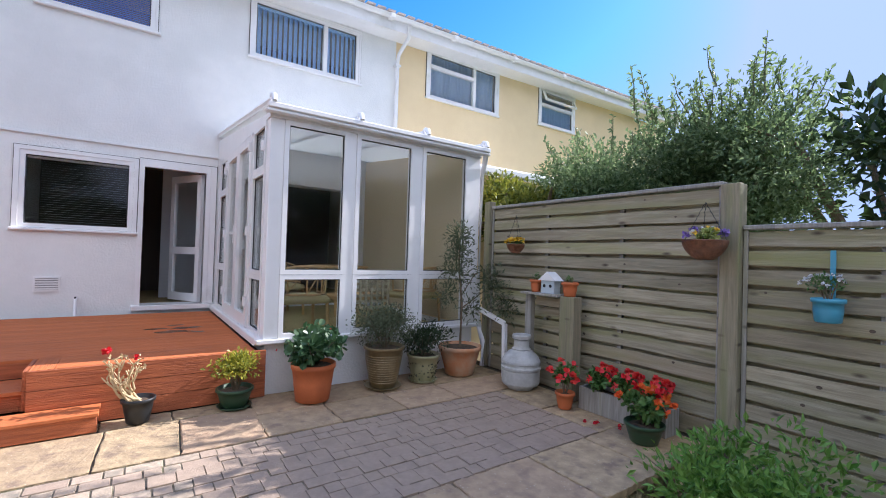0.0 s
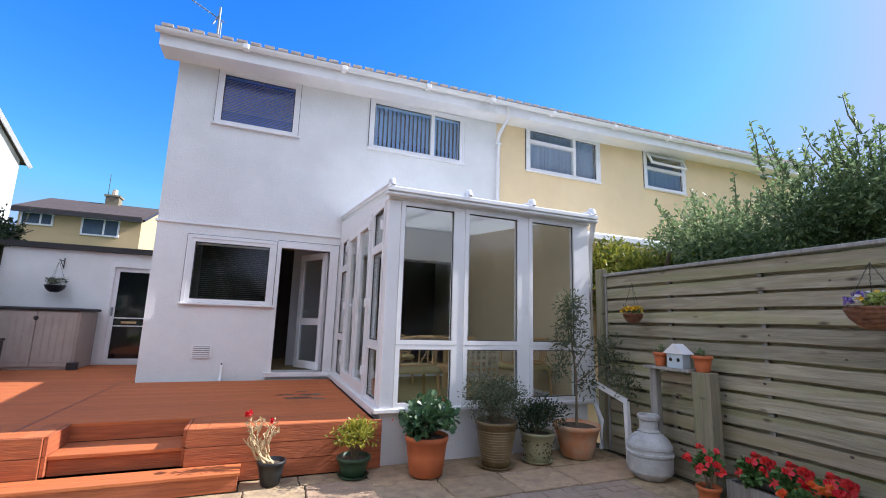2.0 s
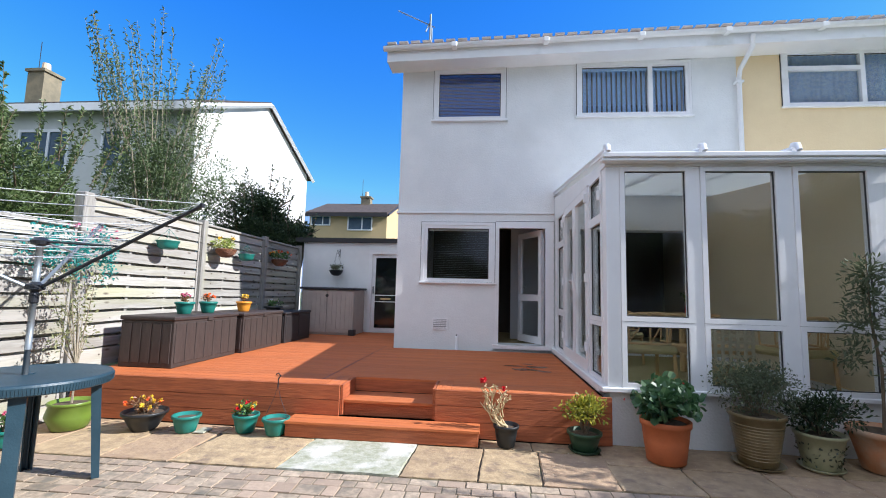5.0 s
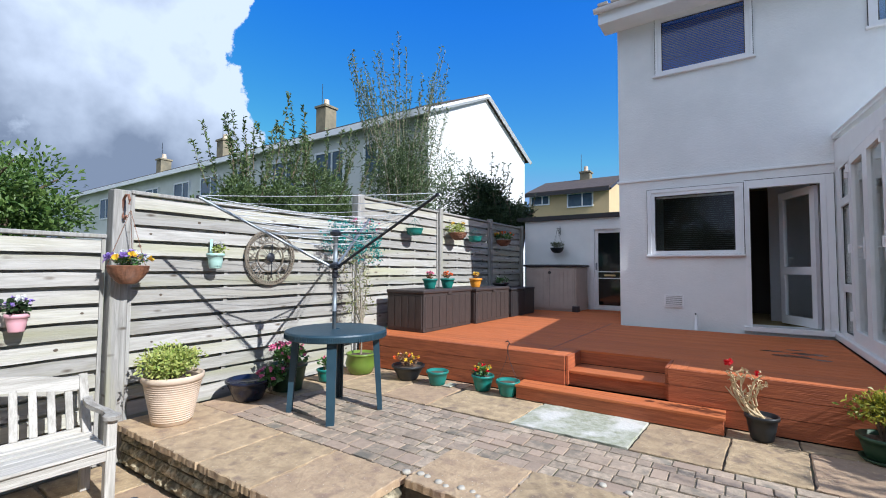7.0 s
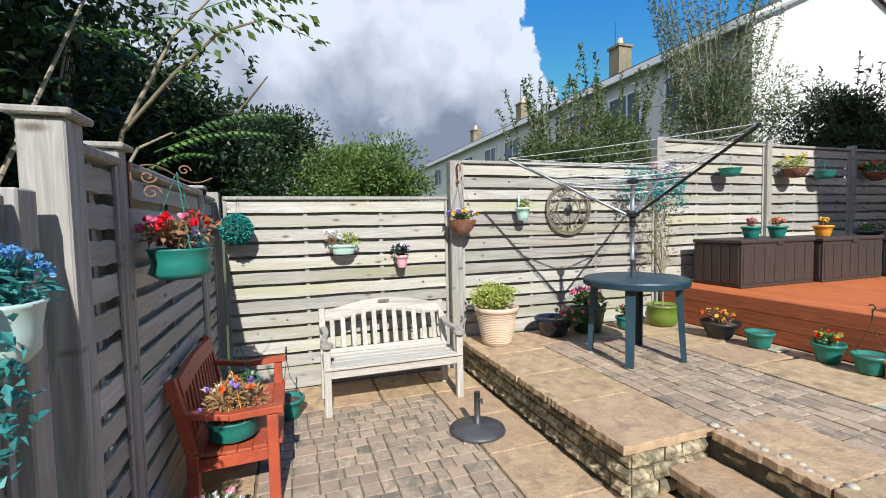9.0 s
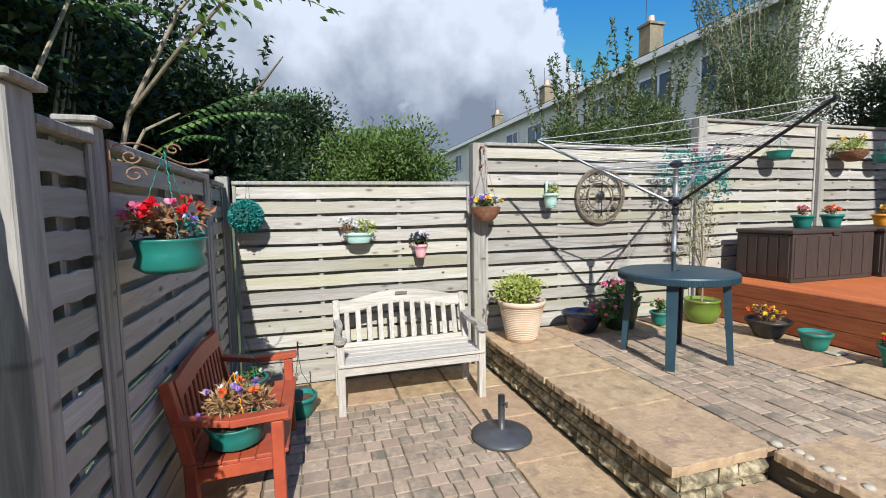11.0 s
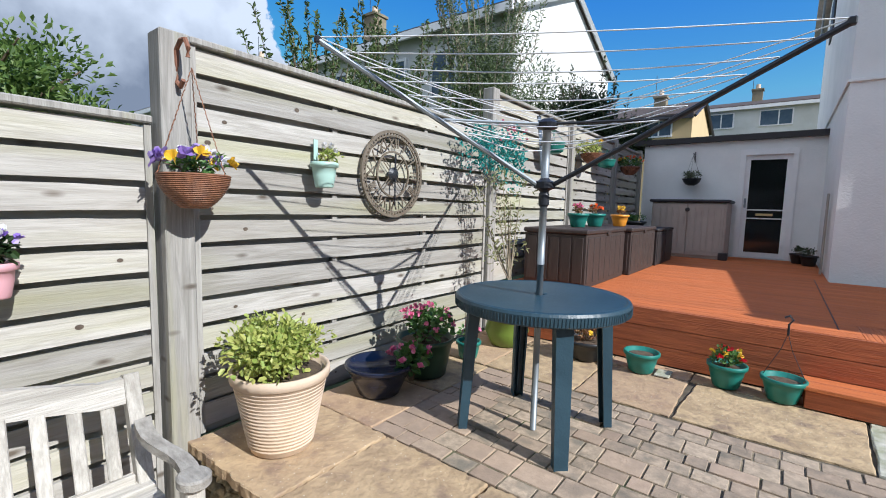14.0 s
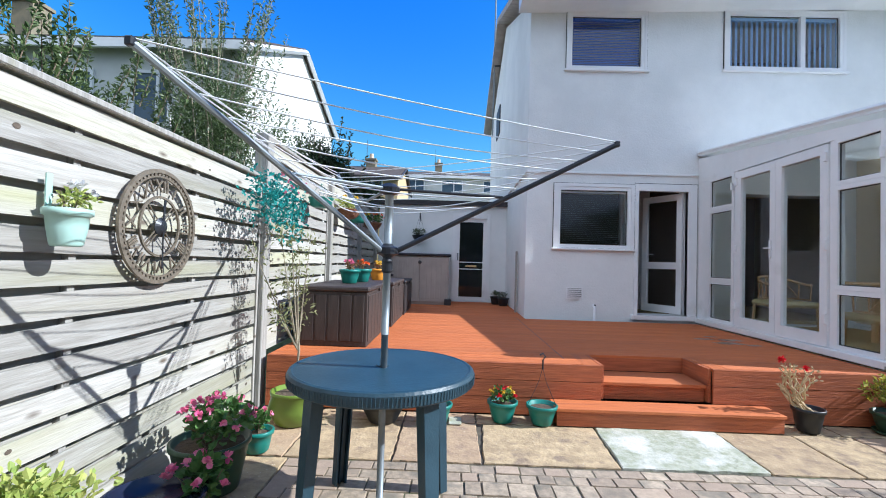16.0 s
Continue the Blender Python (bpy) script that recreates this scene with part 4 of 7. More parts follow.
# ---- fences ----
def fence_board(L, h=0.108, t=0.02, mtl=None):
    mtl = mtl or FENCE
    key = ("fb", round(L, 3), h, mtl.name)
    if key not in MESHES:
        bm = bmesh.new()
        n = 8
        rows = []
        for i in range(n + 1):
            x = L * i / n
            w1, w2 = 0.004 * math.sin(i * 1.7 + L * 9), 0.004 * math.sin(i * 2.3 + L * 5)
            rows.append([bm.verts.new(p) for p in ((x, 0, w1), (x, t, w1), (x, t - 0.004, h + w2), (x, 0.003, h + w2))])
        for a, b in zip(rows, rows[1:]):
            for k in range(4):
                bm.faces.new((a[k], b[k], b[(k + 1) % 4], a[(k + 1) % 4]))
        bm.faces.new(list(reversed(rows[0])))
        bm.faces.new(rows[-1])
        me = bpy.data.meshes.new("board")
        bm.normal_update()
        bm.to_mesh(me)
        bm.free()
        me.materials.append(mtl)
        MESHES[key] = me
    return MESHES[key]


def knots(parent, L, rowz, n):
    bm = bmesh.new()
    for _ in range(n):
        z = random.choice(rowz) + random.uniform(0.03, 0.09)
        x = random.uniform(0.08, L - 0.08)
        r = random.uniform(0.006, 0.012)
        vs = [bm.verts.new((x + 1.4 * r * math.cos(a), -0.0015, z + r * math.sin(a))) for a in [2 * math.pi * k / 10 for k in range(10)]]
        bm.faces.new(vs)
    part("knot", bm, KNOT, parent, "dark knots in the boards")


def fence_panel(x, y, rz, L, zb, zt, label, pitch=0.138, group="fence panels", battens=(0.33, 0.67), kn=16, mtl=None, bh=0.108, back=True):
    """Local x runs along the panel; -y is the face that is seen."""
    p = thing("fence_panel", x, y, 0, label, "fence panel", group, "structure", rz)
    z = zt - 0.035 - 0.12
    rows = []
    while z > zb:
        rows.append(z)
        lay("board", fence_board(L, bh, mtl=mtl), p, pose(0, 0, z, random.uniform(-0.8, 0.8), random.uniform(-0.12, 0.12), 0))
        z -= pitch
    for z in rows if back else ():
        lay("board", fence_board(L, mtl=mtl), p, pose(0, 0.055, z - 0.07, random.uniform(-0.8, 0.8), random.uniform(-0.12, 0.12), 0))
    if z + 0.138 > zb + 0.03:
        lay("board", fence_board(L, round(z + 0.138 - zb - 0.02, 2), mtl=mtl), p, pose(0, 0, zb))
    for f in battens:
        part("batten", boxes((L * f - 0.019, L * f + 0.019, 0.021, 0.054, zb, zt - 0.04)), POSTM, p)
    part("side_rail", boxes((0.002, 0.03, -0.012, -0.001, zb, zt - 0.036), (L - 0.03, L - 0.002, -0.012, -0.001, zb, zt - 0.036)), POSTM, p)
    part("capping_rail", boxes((0, L, -0.03, 0.085, zt - 0.034, zt), bevel=0.006), POSTM, p)
    knots(p, L, rows, int(kn * 0.6) + 1)
    return p


def fence_post(x, y, zb, zt, w=0.1, cap=False, label="weathered grey timber fence post", mtl=None):
    p = thing("fence_post", x, y, zb, label, "fence post", "fence posts", "structure")
    part("post_body", boxes((-w / 2, w / 2, -w / 2, w / 2, 0, zt - zb), bevel=0.006), mtl or POSTM, p)
    if cap:
        part("post_cap", boxes((-w / 2 - 0.025, w / 2 + 0.025, -w / 2 - 0.025, w / 2 + 0.025, zt - zb + 0.001, zt - zb + 0.025), bevel=0.006), POSTM, p)
    return p


WF = -2.80
SUNNY = "silver-grey weathered timber fence panel in sun, green-tinged boards"
# west fence: local -y must face +x, so turned by 90 degrees
fence_panel(WF, 0.03, 90, 2.22, LOW, 1.56, SUNNY, group="west fence panels", kn=22)
fence_panel(WF, 2.42, 90, 2.70, -0.02, 1.96, SUNNY, group="west fence panels", kn=24)
for a, c in ((5.27, 7.13), (7.23, 9.03), (9.13, 10.72)):
    fence_panel(WF, a, 90, c - a, DK, 2.32, "weathered timber fence panel above the deck", group="west fence panels", kn=12)
fence_post(WF + 0.01, 2.335, LOW, 1.945, 0.13, label="thick weathered timber post between low and tall fence panels")
fence_post(WF - 0.01, 5.19, -0.02, 2.33, 0.12)
for y in (7.18, 9.08, 10.68):
    fence_post(WF + 0.01, y, DK, 2.36, 0.1)
fence_post(WF - 0.03, -0.05, LOW, 1.60, 0.1)
SHADE = "dark grey weathered timber fence panel in shade"
# south fence: seen from +y, so turned by 180 degrees
fence_panel(-0.52, -0.05, 180, 1.62, LOW, 1.56, SHADE, group="south fence panels", battens=(0.5,), bh=0.094)
fence_panel(-0.05, -0.05, 180, 0.36, LOW, 1.56, SHADE, group="south fence panels", battens=(0.5,), kn=3, bh=0.094)
fence_panel(-2.28, -0.05, 180, 0.46, LOW, 1.54, SHADE, group="south fence panels", battens=(0.5,), kn=3, bh=0.094)
fence_panel(2.3, -0.09, 180, 1.98, LOW, 1.36, SHADE, group="south fence panels")
fence_panel(5.2, -0.09, 180, 2.8, LOW, 1.36, SHADE, group="south fence panels")
fence_post(0.04, -0.07, LOW, 1.61, 0.125, True, "thick capped timber gate post, pale top")
fence_post(-0.465, -0.08, LOW, 1.60, 0.09, True)
fence_post(-2.21, -0.08, LOW, 1.58, 0.09, True)
fence_post(0.24, -0.10, LOW, 1.38, 0.1)
fence_post(2.35, -0.12, LOW, 1.38, 0.1)
# east fence: seen from -x, so turned by -90 degrees
EF = 5.30
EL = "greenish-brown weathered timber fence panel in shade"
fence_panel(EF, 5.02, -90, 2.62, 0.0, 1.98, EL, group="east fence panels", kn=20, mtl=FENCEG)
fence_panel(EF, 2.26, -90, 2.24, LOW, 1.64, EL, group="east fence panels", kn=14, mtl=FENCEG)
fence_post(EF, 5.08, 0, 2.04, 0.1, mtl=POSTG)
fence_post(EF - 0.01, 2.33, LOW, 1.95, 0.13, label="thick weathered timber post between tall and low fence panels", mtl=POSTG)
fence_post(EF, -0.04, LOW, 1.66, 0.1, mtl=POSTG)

# ---- garage and distance ----
gar = tagged(part("wall_garage", wall_with_holes(-2.72, -0.0, DK - 0.45, 2.46, 10.78, 10.98, [(-1.06, -0.42, DK, 2.26)]), RENDER), "white rendered wall of the flat-roofed garage", "garage wall", kind="structure")
tagged(part("roof_garage", boxes((-2.9, -0.0, 10.70, 15, 2.462, 2.56)), DARKTRIM), "flat garage roof with a dark edge", "roof", kind="structure")
gd = thing("door_garage", 0, 0, 0, "white plastic half-glazed door with dark panes and a brass letter plate", "door", kind="structure")
part("door_frame", boxes((-1.14, -1.061, 10.74, 10.85, DK, 2.30), (-0.419, -0.35, 10.74, 10.85, DK, 2.30), (-1.06, -0.42, 10.74, 10.85, 2.20, 2.30)), UPVC, gd)
part("door_stile", boxes((-1.06, -0.99, 10.79, 10.84, DK + 0.01, 2.2), (-0.49, -0.42, 10.79, 10.84, DK + 0.01, 2.2), (-0.989, -0.491, 10.79, 10.84, DK + 0.01, DK + 0.1), (-0.989, -0.491, 10.79, 10.84, 1.11, 1.13), (-0.989, -0.491, 10.79, 10.84, 1.255, 1.275), (-0.989, -0.491, 10.79, 10.84, 2.12, 2.2)), UPVC, gd)
part("door_pane", boxes((-0.989, -0.491, 10.81, 10.82, DK + 0.1, 1.11), (-0.989, -0.491, 10.81, 10.82, 1.13, 1.255), (-0.989, -0.491, 10.81, 10.82, 1.275, 2.12)), mat("dark_glass", (0.01, 0.013, 0.014), 0.06), gd)
part("letter_plate", boxes((-0.86, -0.62, 10.77, 10.789, 1.165, 1.205), bevel=0.003), mat("brass", (0.65, 0.5, 0.25), 0.4, metal=0.8), gd)
part("door_handle", boxes((-1.04, -1.01, 10.76, 10.789, 1.30, 1.46), bevel=0.004), METALG, gd)


def simple_window(h, x, y, z, w, hh, axis="x"):
    win = new("window")
    win.parent = h
    win.matrix_basis = pose(x, y, z, 0, 0, 0 if axis == "x" else 90)
    f = 0.07
    part("window_frame", boxes((-w / 2, w / 2, -0.05, 0.02, -hh / 2, -hh / 2 + f), (-w / 2, w / 2, -0.05, 0.02, hh / 2 - f, hh / 2), (-w / 2, -w / 2 + f, -0.05, 0.02, -hh / 2 + f, hh / 2 - f), (w / 2 - f, w / 2, -0.05, 0.02, -hh / 2 + f, hh / 2 - f), (0.1, 0.1 + f, -0.048, 0.02, -hh / 2 + f, hh / 2 - f)), UPVC, win)
    part("pane", boxes((-w / 2 + f, 0.1, -0.02, -0.01, -hh / 2 + f, hh / 2 - f), (0.1 + f, w / 2 - f, -0.02, -0.01, -hh / 2 + f, hh / 2 - f)), FARGLASS, win)


def far_house(name, label, x0, x1, y0, y1, ze, zr, wallm, wins, ridge="x", zb=-0.5, over=0.25, chimneys=()):
    h = thing(name, 0, 0, 0, label, "house")
    bm = boxes((x0, x1, y0, y1, zb, ze))
    ym, xm = (y0 + y1) / 2, (x0 + x1) / 2
    ends = [(x0, x0 + 0.2), (x1 - 0.2, x1)] if ridge == "x" else [(y0, y0 + 0.2), (y1 - 0.2, y1)]
    for a, c in ends:
        if ridge == "x":
            vs = [bm.verts.new(p) for p in ((a, y0, ze), (a, y1, ze), (a, ym, zr), (c, y0, ze), (c, y1, ze), (c, ym, zr))]
        else:
            vs = [bm.verts.new(p) for p in ((x0, a, ze), (x1, a, ze), (xm, a, zr), (x0, c, ze), (x1, c, ze), (xm, c, zr))]
        for q in ((0, 1, 2), (5, 4, 3), (0, 3, 4, 1), (1, 4, 5, 2), (2, 5, 3, 0)):
            bm.faces.new([vs[i] for i in q])
    bmesh.ops.recalc_face_normals(bm, faces=bm.faces)
    part("wall", bm, wallm, h)
    if ridge == "x":
        k = over * (zr - ze) / (ym - y0)
        b = bmesh.new()
        for ya in (y0 - over, y1 + over):
            tube(b, ((x1 + 0.17, ya, ze - k - 0.02), (x1 + 0.14, ym, zr + 0.03)), 0.075, 4)
        part("bargeboard", b, DARKTRIM if wallm is FARBEIGE else UPVC, h)
        part("roof", roof_slopes(x0 - 0.1, x1 + 0.1, y0 - over, ym, y1 + over, ze - k + 0.01, zr + 0.01, 0.14), TILE, h)
        part("fascia", boxes((x0 - 0.1, x1 + 0.1, y0 - over - 0.08, y0 - over, ze - k - 0.12, ze - k + 0.08)), DARKTRIM if wallm is FARBEIGE else UPVC, h)
    else:
        bm = roof_slopes(y0 - 0.35, y1 + 0.1, -(x1 + over), -xm, -(x0 - over), ze - 0.08, zr + 0.01, 0.14)
        bmesh.ops.rotate(bm, verts=bm.verts, cent=(0, 0, 0), matrix=Matrix.Rotation(radians(90), 3, "Z"))
        part("roof", bm, TILE, h)
    for w in wins:
        simple_window(h, *w)
    for cx, cy, cw, z0, z1 in chimneys:
        c = new("chimney")
        c.parent = h
        part("chimney_breast", boxes((cx - cw / 2, cx + cw / 2, cy - cw / 2, cy + cw / 2, z0, z1), (cx - cw / 2 - 0.06, cx + cw / 2 + 0.06, cy - cw / 2 - 0.06, cy + cw / 2 + 0.06, z1, z1 + 0.1)), mat("chimney_render", (0.30, 0.25, 0.16), 0.9, (0.18, 0.16, 0.11), 2), c)
        b = bmesh.new()
        tube(b, ((cx, cy, z1 + 0.1), (cx, cy, z1 + 0.45)), (0.15, 0.12), 10)
        part("chimney_pot", b, CREAMP, c)
        b = bmesh.new()
        tube(b, ((cx - 0.3, cy, z1 - 0.3), (cx - 0.3, cy, z1 + 1.3)), 0.015, 4)
        part("aerial_mast", b, METALD, c)
    return h


far_house("terrace_house", "long white rendered terrace of houses with a bright gable end", -36, -5.9, 11.1, 18.1, 6.0, 7.5, FARWHITE,
          [(x, 11.08, 4.75, w, 1.25) for x, w in ((-8.0, 0.9), (-10.1, 1.5), (-12.6, 1.5), (-15.3, 0.9), (-17.9, 1.5), (-20.4, 1.5), (-23.5, 1.5), (-26.5, 1.5), (-29.5, 1.5))] + [(x, 11.08, 1.9, 1.8, 1.3) for x in (-8.5, -13, -18, -23)],
          chimneys=((-14.4, 14.6, 0.65, 7.2, 8.8), (-23.0, 14.6, 0.65, 7.2, 8.6), (-30.5, 14.6, 0.65, 7.2, 8.5)))
far_house("beige_house", "beige rendered house with a dark pitched roof beyond the garage", -9.0, -4.3, 26, 32, 5.95, 7.0, FARBEIGE, [(-5.9, 25.97, 5.35, 1.5, 0.85), (-8.3, 25.97, 5.5, 1.2, 0.6)], chimneys=((-6.4, 29, 0.6, 6.6, 7.5),), over=0.4)
far_house("white_house", "white rendered house with a grey roof seen beyond the garage", -6.3, 6, 36, 43, 8.0, 8.9, FARWHITE, [(-4.3, 35.97, 7.2, 1.7, 1.0), (-1.27, 35.97, 7.2, 1.7, 1.0), (2.0, 35.97, 7.2, 1.7, 1.0)], chimneys=((-2.5, 39.5, 0.6, 8.7, 9.7),))


# ---- greenery ----
def tree(name, x, y, z, h, crown_c, crown_r, n, size, leafm, label, bark=BARK, limbs=6, clumps=14, squash=1.0, width=0.45, shoots=0, spread=0.6, shoot_len=1.0, core=None, trunk_r=0.09, shoot_leaves=34):
    t = thing(name, x, y, z, label, "tree" if h > 2 else "shrub")
    random.seed(int(abs(x * 13 + y * 7) * 10))
    b = bmesh.new()
    cz = crown_c
    tips = []
    for i in range(limbs):
        a = 2 * math.pi * i / limbs + random.uniform(-0.4, 0.4)
        r = crown_r * random.uniform(0.3, spread)
        p0 = Vector((0, 0, 0.0))
        p1 = Vector((math.cos(a) * r * 0.25, math.sin(a) * r * 0.25, cz * 0.45))
        p2 = Vector((math.cos(a) * r, math.sin(a) * r, cz + random.uniform(-0.1, 0.4) * crown_r * squash))
        p3 = p2 + Vector((math.cos(a) * 0.35 * crown_r, math.sin(a) * 0.35 * crown_r, 0.35 * crown_r * squash))
        tube(b, (p0, p1, p2, p3), (trunk_r, trunk_r * 0.7, trunk_r * 0.35, trunk_r * 0.1), 6)
        tips += [p2, p3]
    part("trunk", b, bark, t)
    b = bmesh.new()
    for i in range(clumps):
        d = rdir(0.1)
        k = random.uniform(0.25, 0.85)
        c = Vector((d.x * crown_r * k, d.y * crown_r * k, cz + d.z * crown_r * squash * k))
        clump(b, c, crown_r * random.uniform(0.28, 0.5), n // clumps, size, squash=0.8, shell=0.35, width=width)
    part("crown", b, leafm, t)
    if shoots:
        b = bmesh.new()
        bt = bmesh.new()
        for i in range(shoots):
            a = random.uniform(0, 2 * math.pi)
            rr = crown_r * random.uniform(0.1, 0.85)
            p = Vector((math.cos(a) * rr, math.sin(a) * rr, cz + crown_r * squash * random.uniform(0.3, 0.75)))
            d = Vector((math.cos(a) * 0.25, math.sin(a) * 0.25, 1)).normalized()
            L = shoot_len * random.uniform(0.5, 1.0)
            bend = rdir() * 0.1
            q = p + d * L + bend
            tube(bt, (p, (p + q) / 2 + bend * 0.3, q), (0.009, 0.006, 0.003), 4)
            m = int(L * shoot_leaves)
            for j in range(m):
                pp = p.lerp(q, j / m)
                leaf(b, pp, rdir(0.6), size * random.uniform(0.8, 1.3), width)
        part("shoot_leaves", b, leafm, t)
        tagged(part("shoot", bt, bark, t), kind="stuff")
    return t


# hedge behind the east fence
HL = "tall unruly privet hedge with upright shoots behind the fence"
tree("hedge", 6.85, 4.25, -0.42, 2.5, 2.4, 1.15, 34000, 0.062, L_PRIVET, HL, bark=TWIGG, clumps=46, shoots=70, shoot_len=0.4, squash=0.95, limbs=3, shoot_leaves=70)
tree("hedge", 6.75, 3.0, -0.42, 2.5, 2.6, 1.15, 36000, 0.062, L_PRIVET, HL, bark=TWIGG, clumps=50, shoots=80, shoot_len=0.45, squash=0.95, limbs=3, shoot_leaves=70)
tree("hedge", 7.2, 5.35, -0.42, 2.5, 2.1, 1.0, 18000, 0.06, L_PRIVET, HL, bark=TWIGG, clumps=34, shoots=30, shoot_len=0.4, squash=0.95, limbs=3, shoot_leaves=70)
tree("golden_hedge", 6.25, 5.85, -0.42, 2.2, 2.45, 0.8, 8500, 0.085, L_HEDGEY, "yellow-green variegated hedge beside the conservatory", clumps=30, squash=0.62, limbs=3, width=0.5)
tree("golden_hedge", 6.05, 4.85, -0.42, 2.2, 2.35, 0.62, 6500, 0.08, L_HEDGEY, "yellow-green variegated hedge beside the conservatory", clumps=24, squash=0.75, limbs=3, width=0.5)
tree("camellia", 7.1, 1.5, -0.42, 2.6, 2.75, 1.25, 1900, 0.15, L_DARK, "open glossy-leaved shrub on crooked stems", clumps=18, squash=0.55, width=0.5, limbs=8, spread=0.9)
# behind the west fence
tree("willow_tree", -6.0, 10.2, -0.42, 5, 4.1, 1.45, 12000, 0.095, L_WILLOW, "many-stemmed willow with long upright shoots", PALEBARK, limbs=16, clumps=40, squash=1.15, width=0.34, shoots=52, shoot_len=2.9, trunk_r=0.035, shoot_leaves=30)
tree("fuchsia_bush", -4.25, 11.3, -0.42, 3, 3.45, 1.2, 15000, 0.085, L_FUCHSIA, "dense dark evergreen bush above the fence", clumps=30, squash=0.8, shoots=16, shoot_len=0.6, shoot_leaves=40)
tree("fuchsia_bush", -3.3, 11.3, -0.42, 3, 3.0, 0.85, 6500, 0.085, L_FUCHSIA, "dense dark evergreen bush above the fence", clumps=24, squash=0.6, shoots=14, shoot_len=0.5, shoot_leaves=40)
tree("apple_tree", -6.6, 6.0, -0.42, 3.4, 2.9, 1.1, 6500, 0.095, L_APPLE, "loose thin-leaved young tree with bare upright shoots", clumps=14, squash=0.9, shoots=22, shoot_len=1.7, trunk_r=0.05, shoot_leaves=50)
tree("apple_tree", -6.9, 8.0, -0.42, 3.4, 3.1, 1.4, 10500, 0.095, L_APPLE, "loose thin-leaved young tree with bare upright shoots", clumps=16, squash=0.9, shoots=26, shoot_len=1.6, trunk_r=0.05, shoot_leaves=50)
tree("laurel_bush", -8.2, 2.1, -0.42, 3, 2.6, 1.6, 19000, 0.11, L_MID, "bright green leafy bush beyond the fence", clumps=40, squash=0.65, width=0.5)
tree("laurel_bush", -10.8, 0.2, -0.42, 3, 3.2, 2.1, 18000, 0.13, L_DARK, "tall leafy dark green shrub beyond the fence", clumps=26, squash=0.75, width=0.5)
# south
DTL = "large dark evergreen tree behind the south fence"
tree("dark_tree", -7.0, -1.5, -0.42, 6, 2.9, 2.0, 22000, 0.13, L_DARK, DTL, clumps=36, squash=0.95, shoots=14, shoot_len=0.6, width=0.55, spread=0.9)
tree("dark_tree", -4.6, -2.9, -0.42, 6, 3.2, 2.3, 26000, 0.13, L_DARK, DTL, clumps=38, squash=1.1, shoots=12, shoot_len=0.6, width=0.55, spread=0.9)
tree("dark_tree", -1.6, -3.4, -0.42, 6, 3.6, 2.3, 22000, 0.125, L_DARK, DTL, clumps=36, squash=0.95, width=0.55, spread=0.9)
tree("beech_tree", -2.3, -1.8, -0.42, 6, 3.9, 1.5, 5000, 0.12, leafmat("beech_leaf", (0.02, 0.05, 0.014), (0.05, 0.10, 0.025)), "pale-stemmed leafy tree overhanging the fence", PALEBARK, clumps=26, squash=0.9, width=0.6, spread=0.9, limbs=7, trunk_r=0.03)
GTL = "broad dark garden tree beyond the south fence"
for x, y, cz, r in ((2.2, -8.5, 2.5, 1.9), (4.6, -9.5, 2.6, 2.1), (7.5, -8.5, 2.9, 2.2), (0.0, -9.0, 2.2, 1.8), (10.5, -7.0, 3.1, 2.3), (-9.5, -6.5, 4.0, 3.0)):
    tree("garden_tree", x, y, -0.42, 4, cz, r, 3200, 0.26, L_DARK, GTL, clumps=20, squash=0.9, width=0.6)


def frond(b, bt, base, tip, n, size):
    base, tip = Vector(base), Vector(tip)
    d = (tip - base).normalized()
    side = d.cross(Vector((0, 0, 1))).normalized()
    pts = [base.lerp(tip, k / 8) + Vector((0, 0, 0.10 * math.sin(math.pi * k / 8))) for k in range(9)]
    tube(bt, pts, [0.005 - 0.0004 * k for k in range(9)], 4)
    for k in range(n):
        f = 0.12 + 0.88 * k / n
        q = base.lerp(tip, f) + Vector((0, 0, 0.10 * math.sin(math.pi * f)))
        for sg in (-1, 1):
            dd = (d * 0.5 + side * sg * 0.8 + Vector((0, 0, -0.55))).normalized()
            L, w = size * (1 - 0.4 * f) * random.uniform(0.85, 1.1), (d - dd * d.dot(dd)).normalized()
            vs = [b.verts.new(q), b.verts.new(q + dd * L * 0.45 + w * L * 0.22), b.verts.new(q + dd * L), b.verts.new(q + dd * L * 0.45 - w * L * 0.22)]
            b.faces.new(vs)


at = thing("ash_tree", -3.3, -1.2, -0.42, "young ash tree with pale stems and long pinnate fronds", "tree")
b, bt, bk_ = bmesh.new(), bmesh.new(), bmesh.new()
random.seed(15)
tube(bk_, ((0, 0, 0), (0.05, 0.1, 1.6), (0.1, 0.35, 2.6), (0.25, 0.85, 3.5), (0.3, 1.3, 4.0)), (0.03, 0.026, 0.022, 0.015, 0.008), 8)
tube(bk_, ((0, 0, 0), (0.0, -0.3, 1.6), (0.1, -0.5, 3.0), (0.2, -0.6, 4.2)), (0.035, 0.03, 0.024, 0.012), 8)
tube(bk_, ((0.05, 0.1, 1.8), (0.2, 0.5, 2.45), (0.25, 0.8, 2.6)), (0.02, 0.014, 0.008), 6)
for k in range(4):
    tube(bk_, ((0.1 * k - 0.2, -0.2, 0), (0.12 * k - 0.1, -0.25, 1.9), (0.2 * k - 0.2, -0.1 + 0.06 * k, 3.3)), (0.026, 0.022, 0.01), 6)
over = ((0.1, 0.35, 2.6), (0.75, 0.95, 3.0), (1.15, 1.35, 3.22), (1.4, 1.72, 3.27), (1.4, 2.05, 3.15))
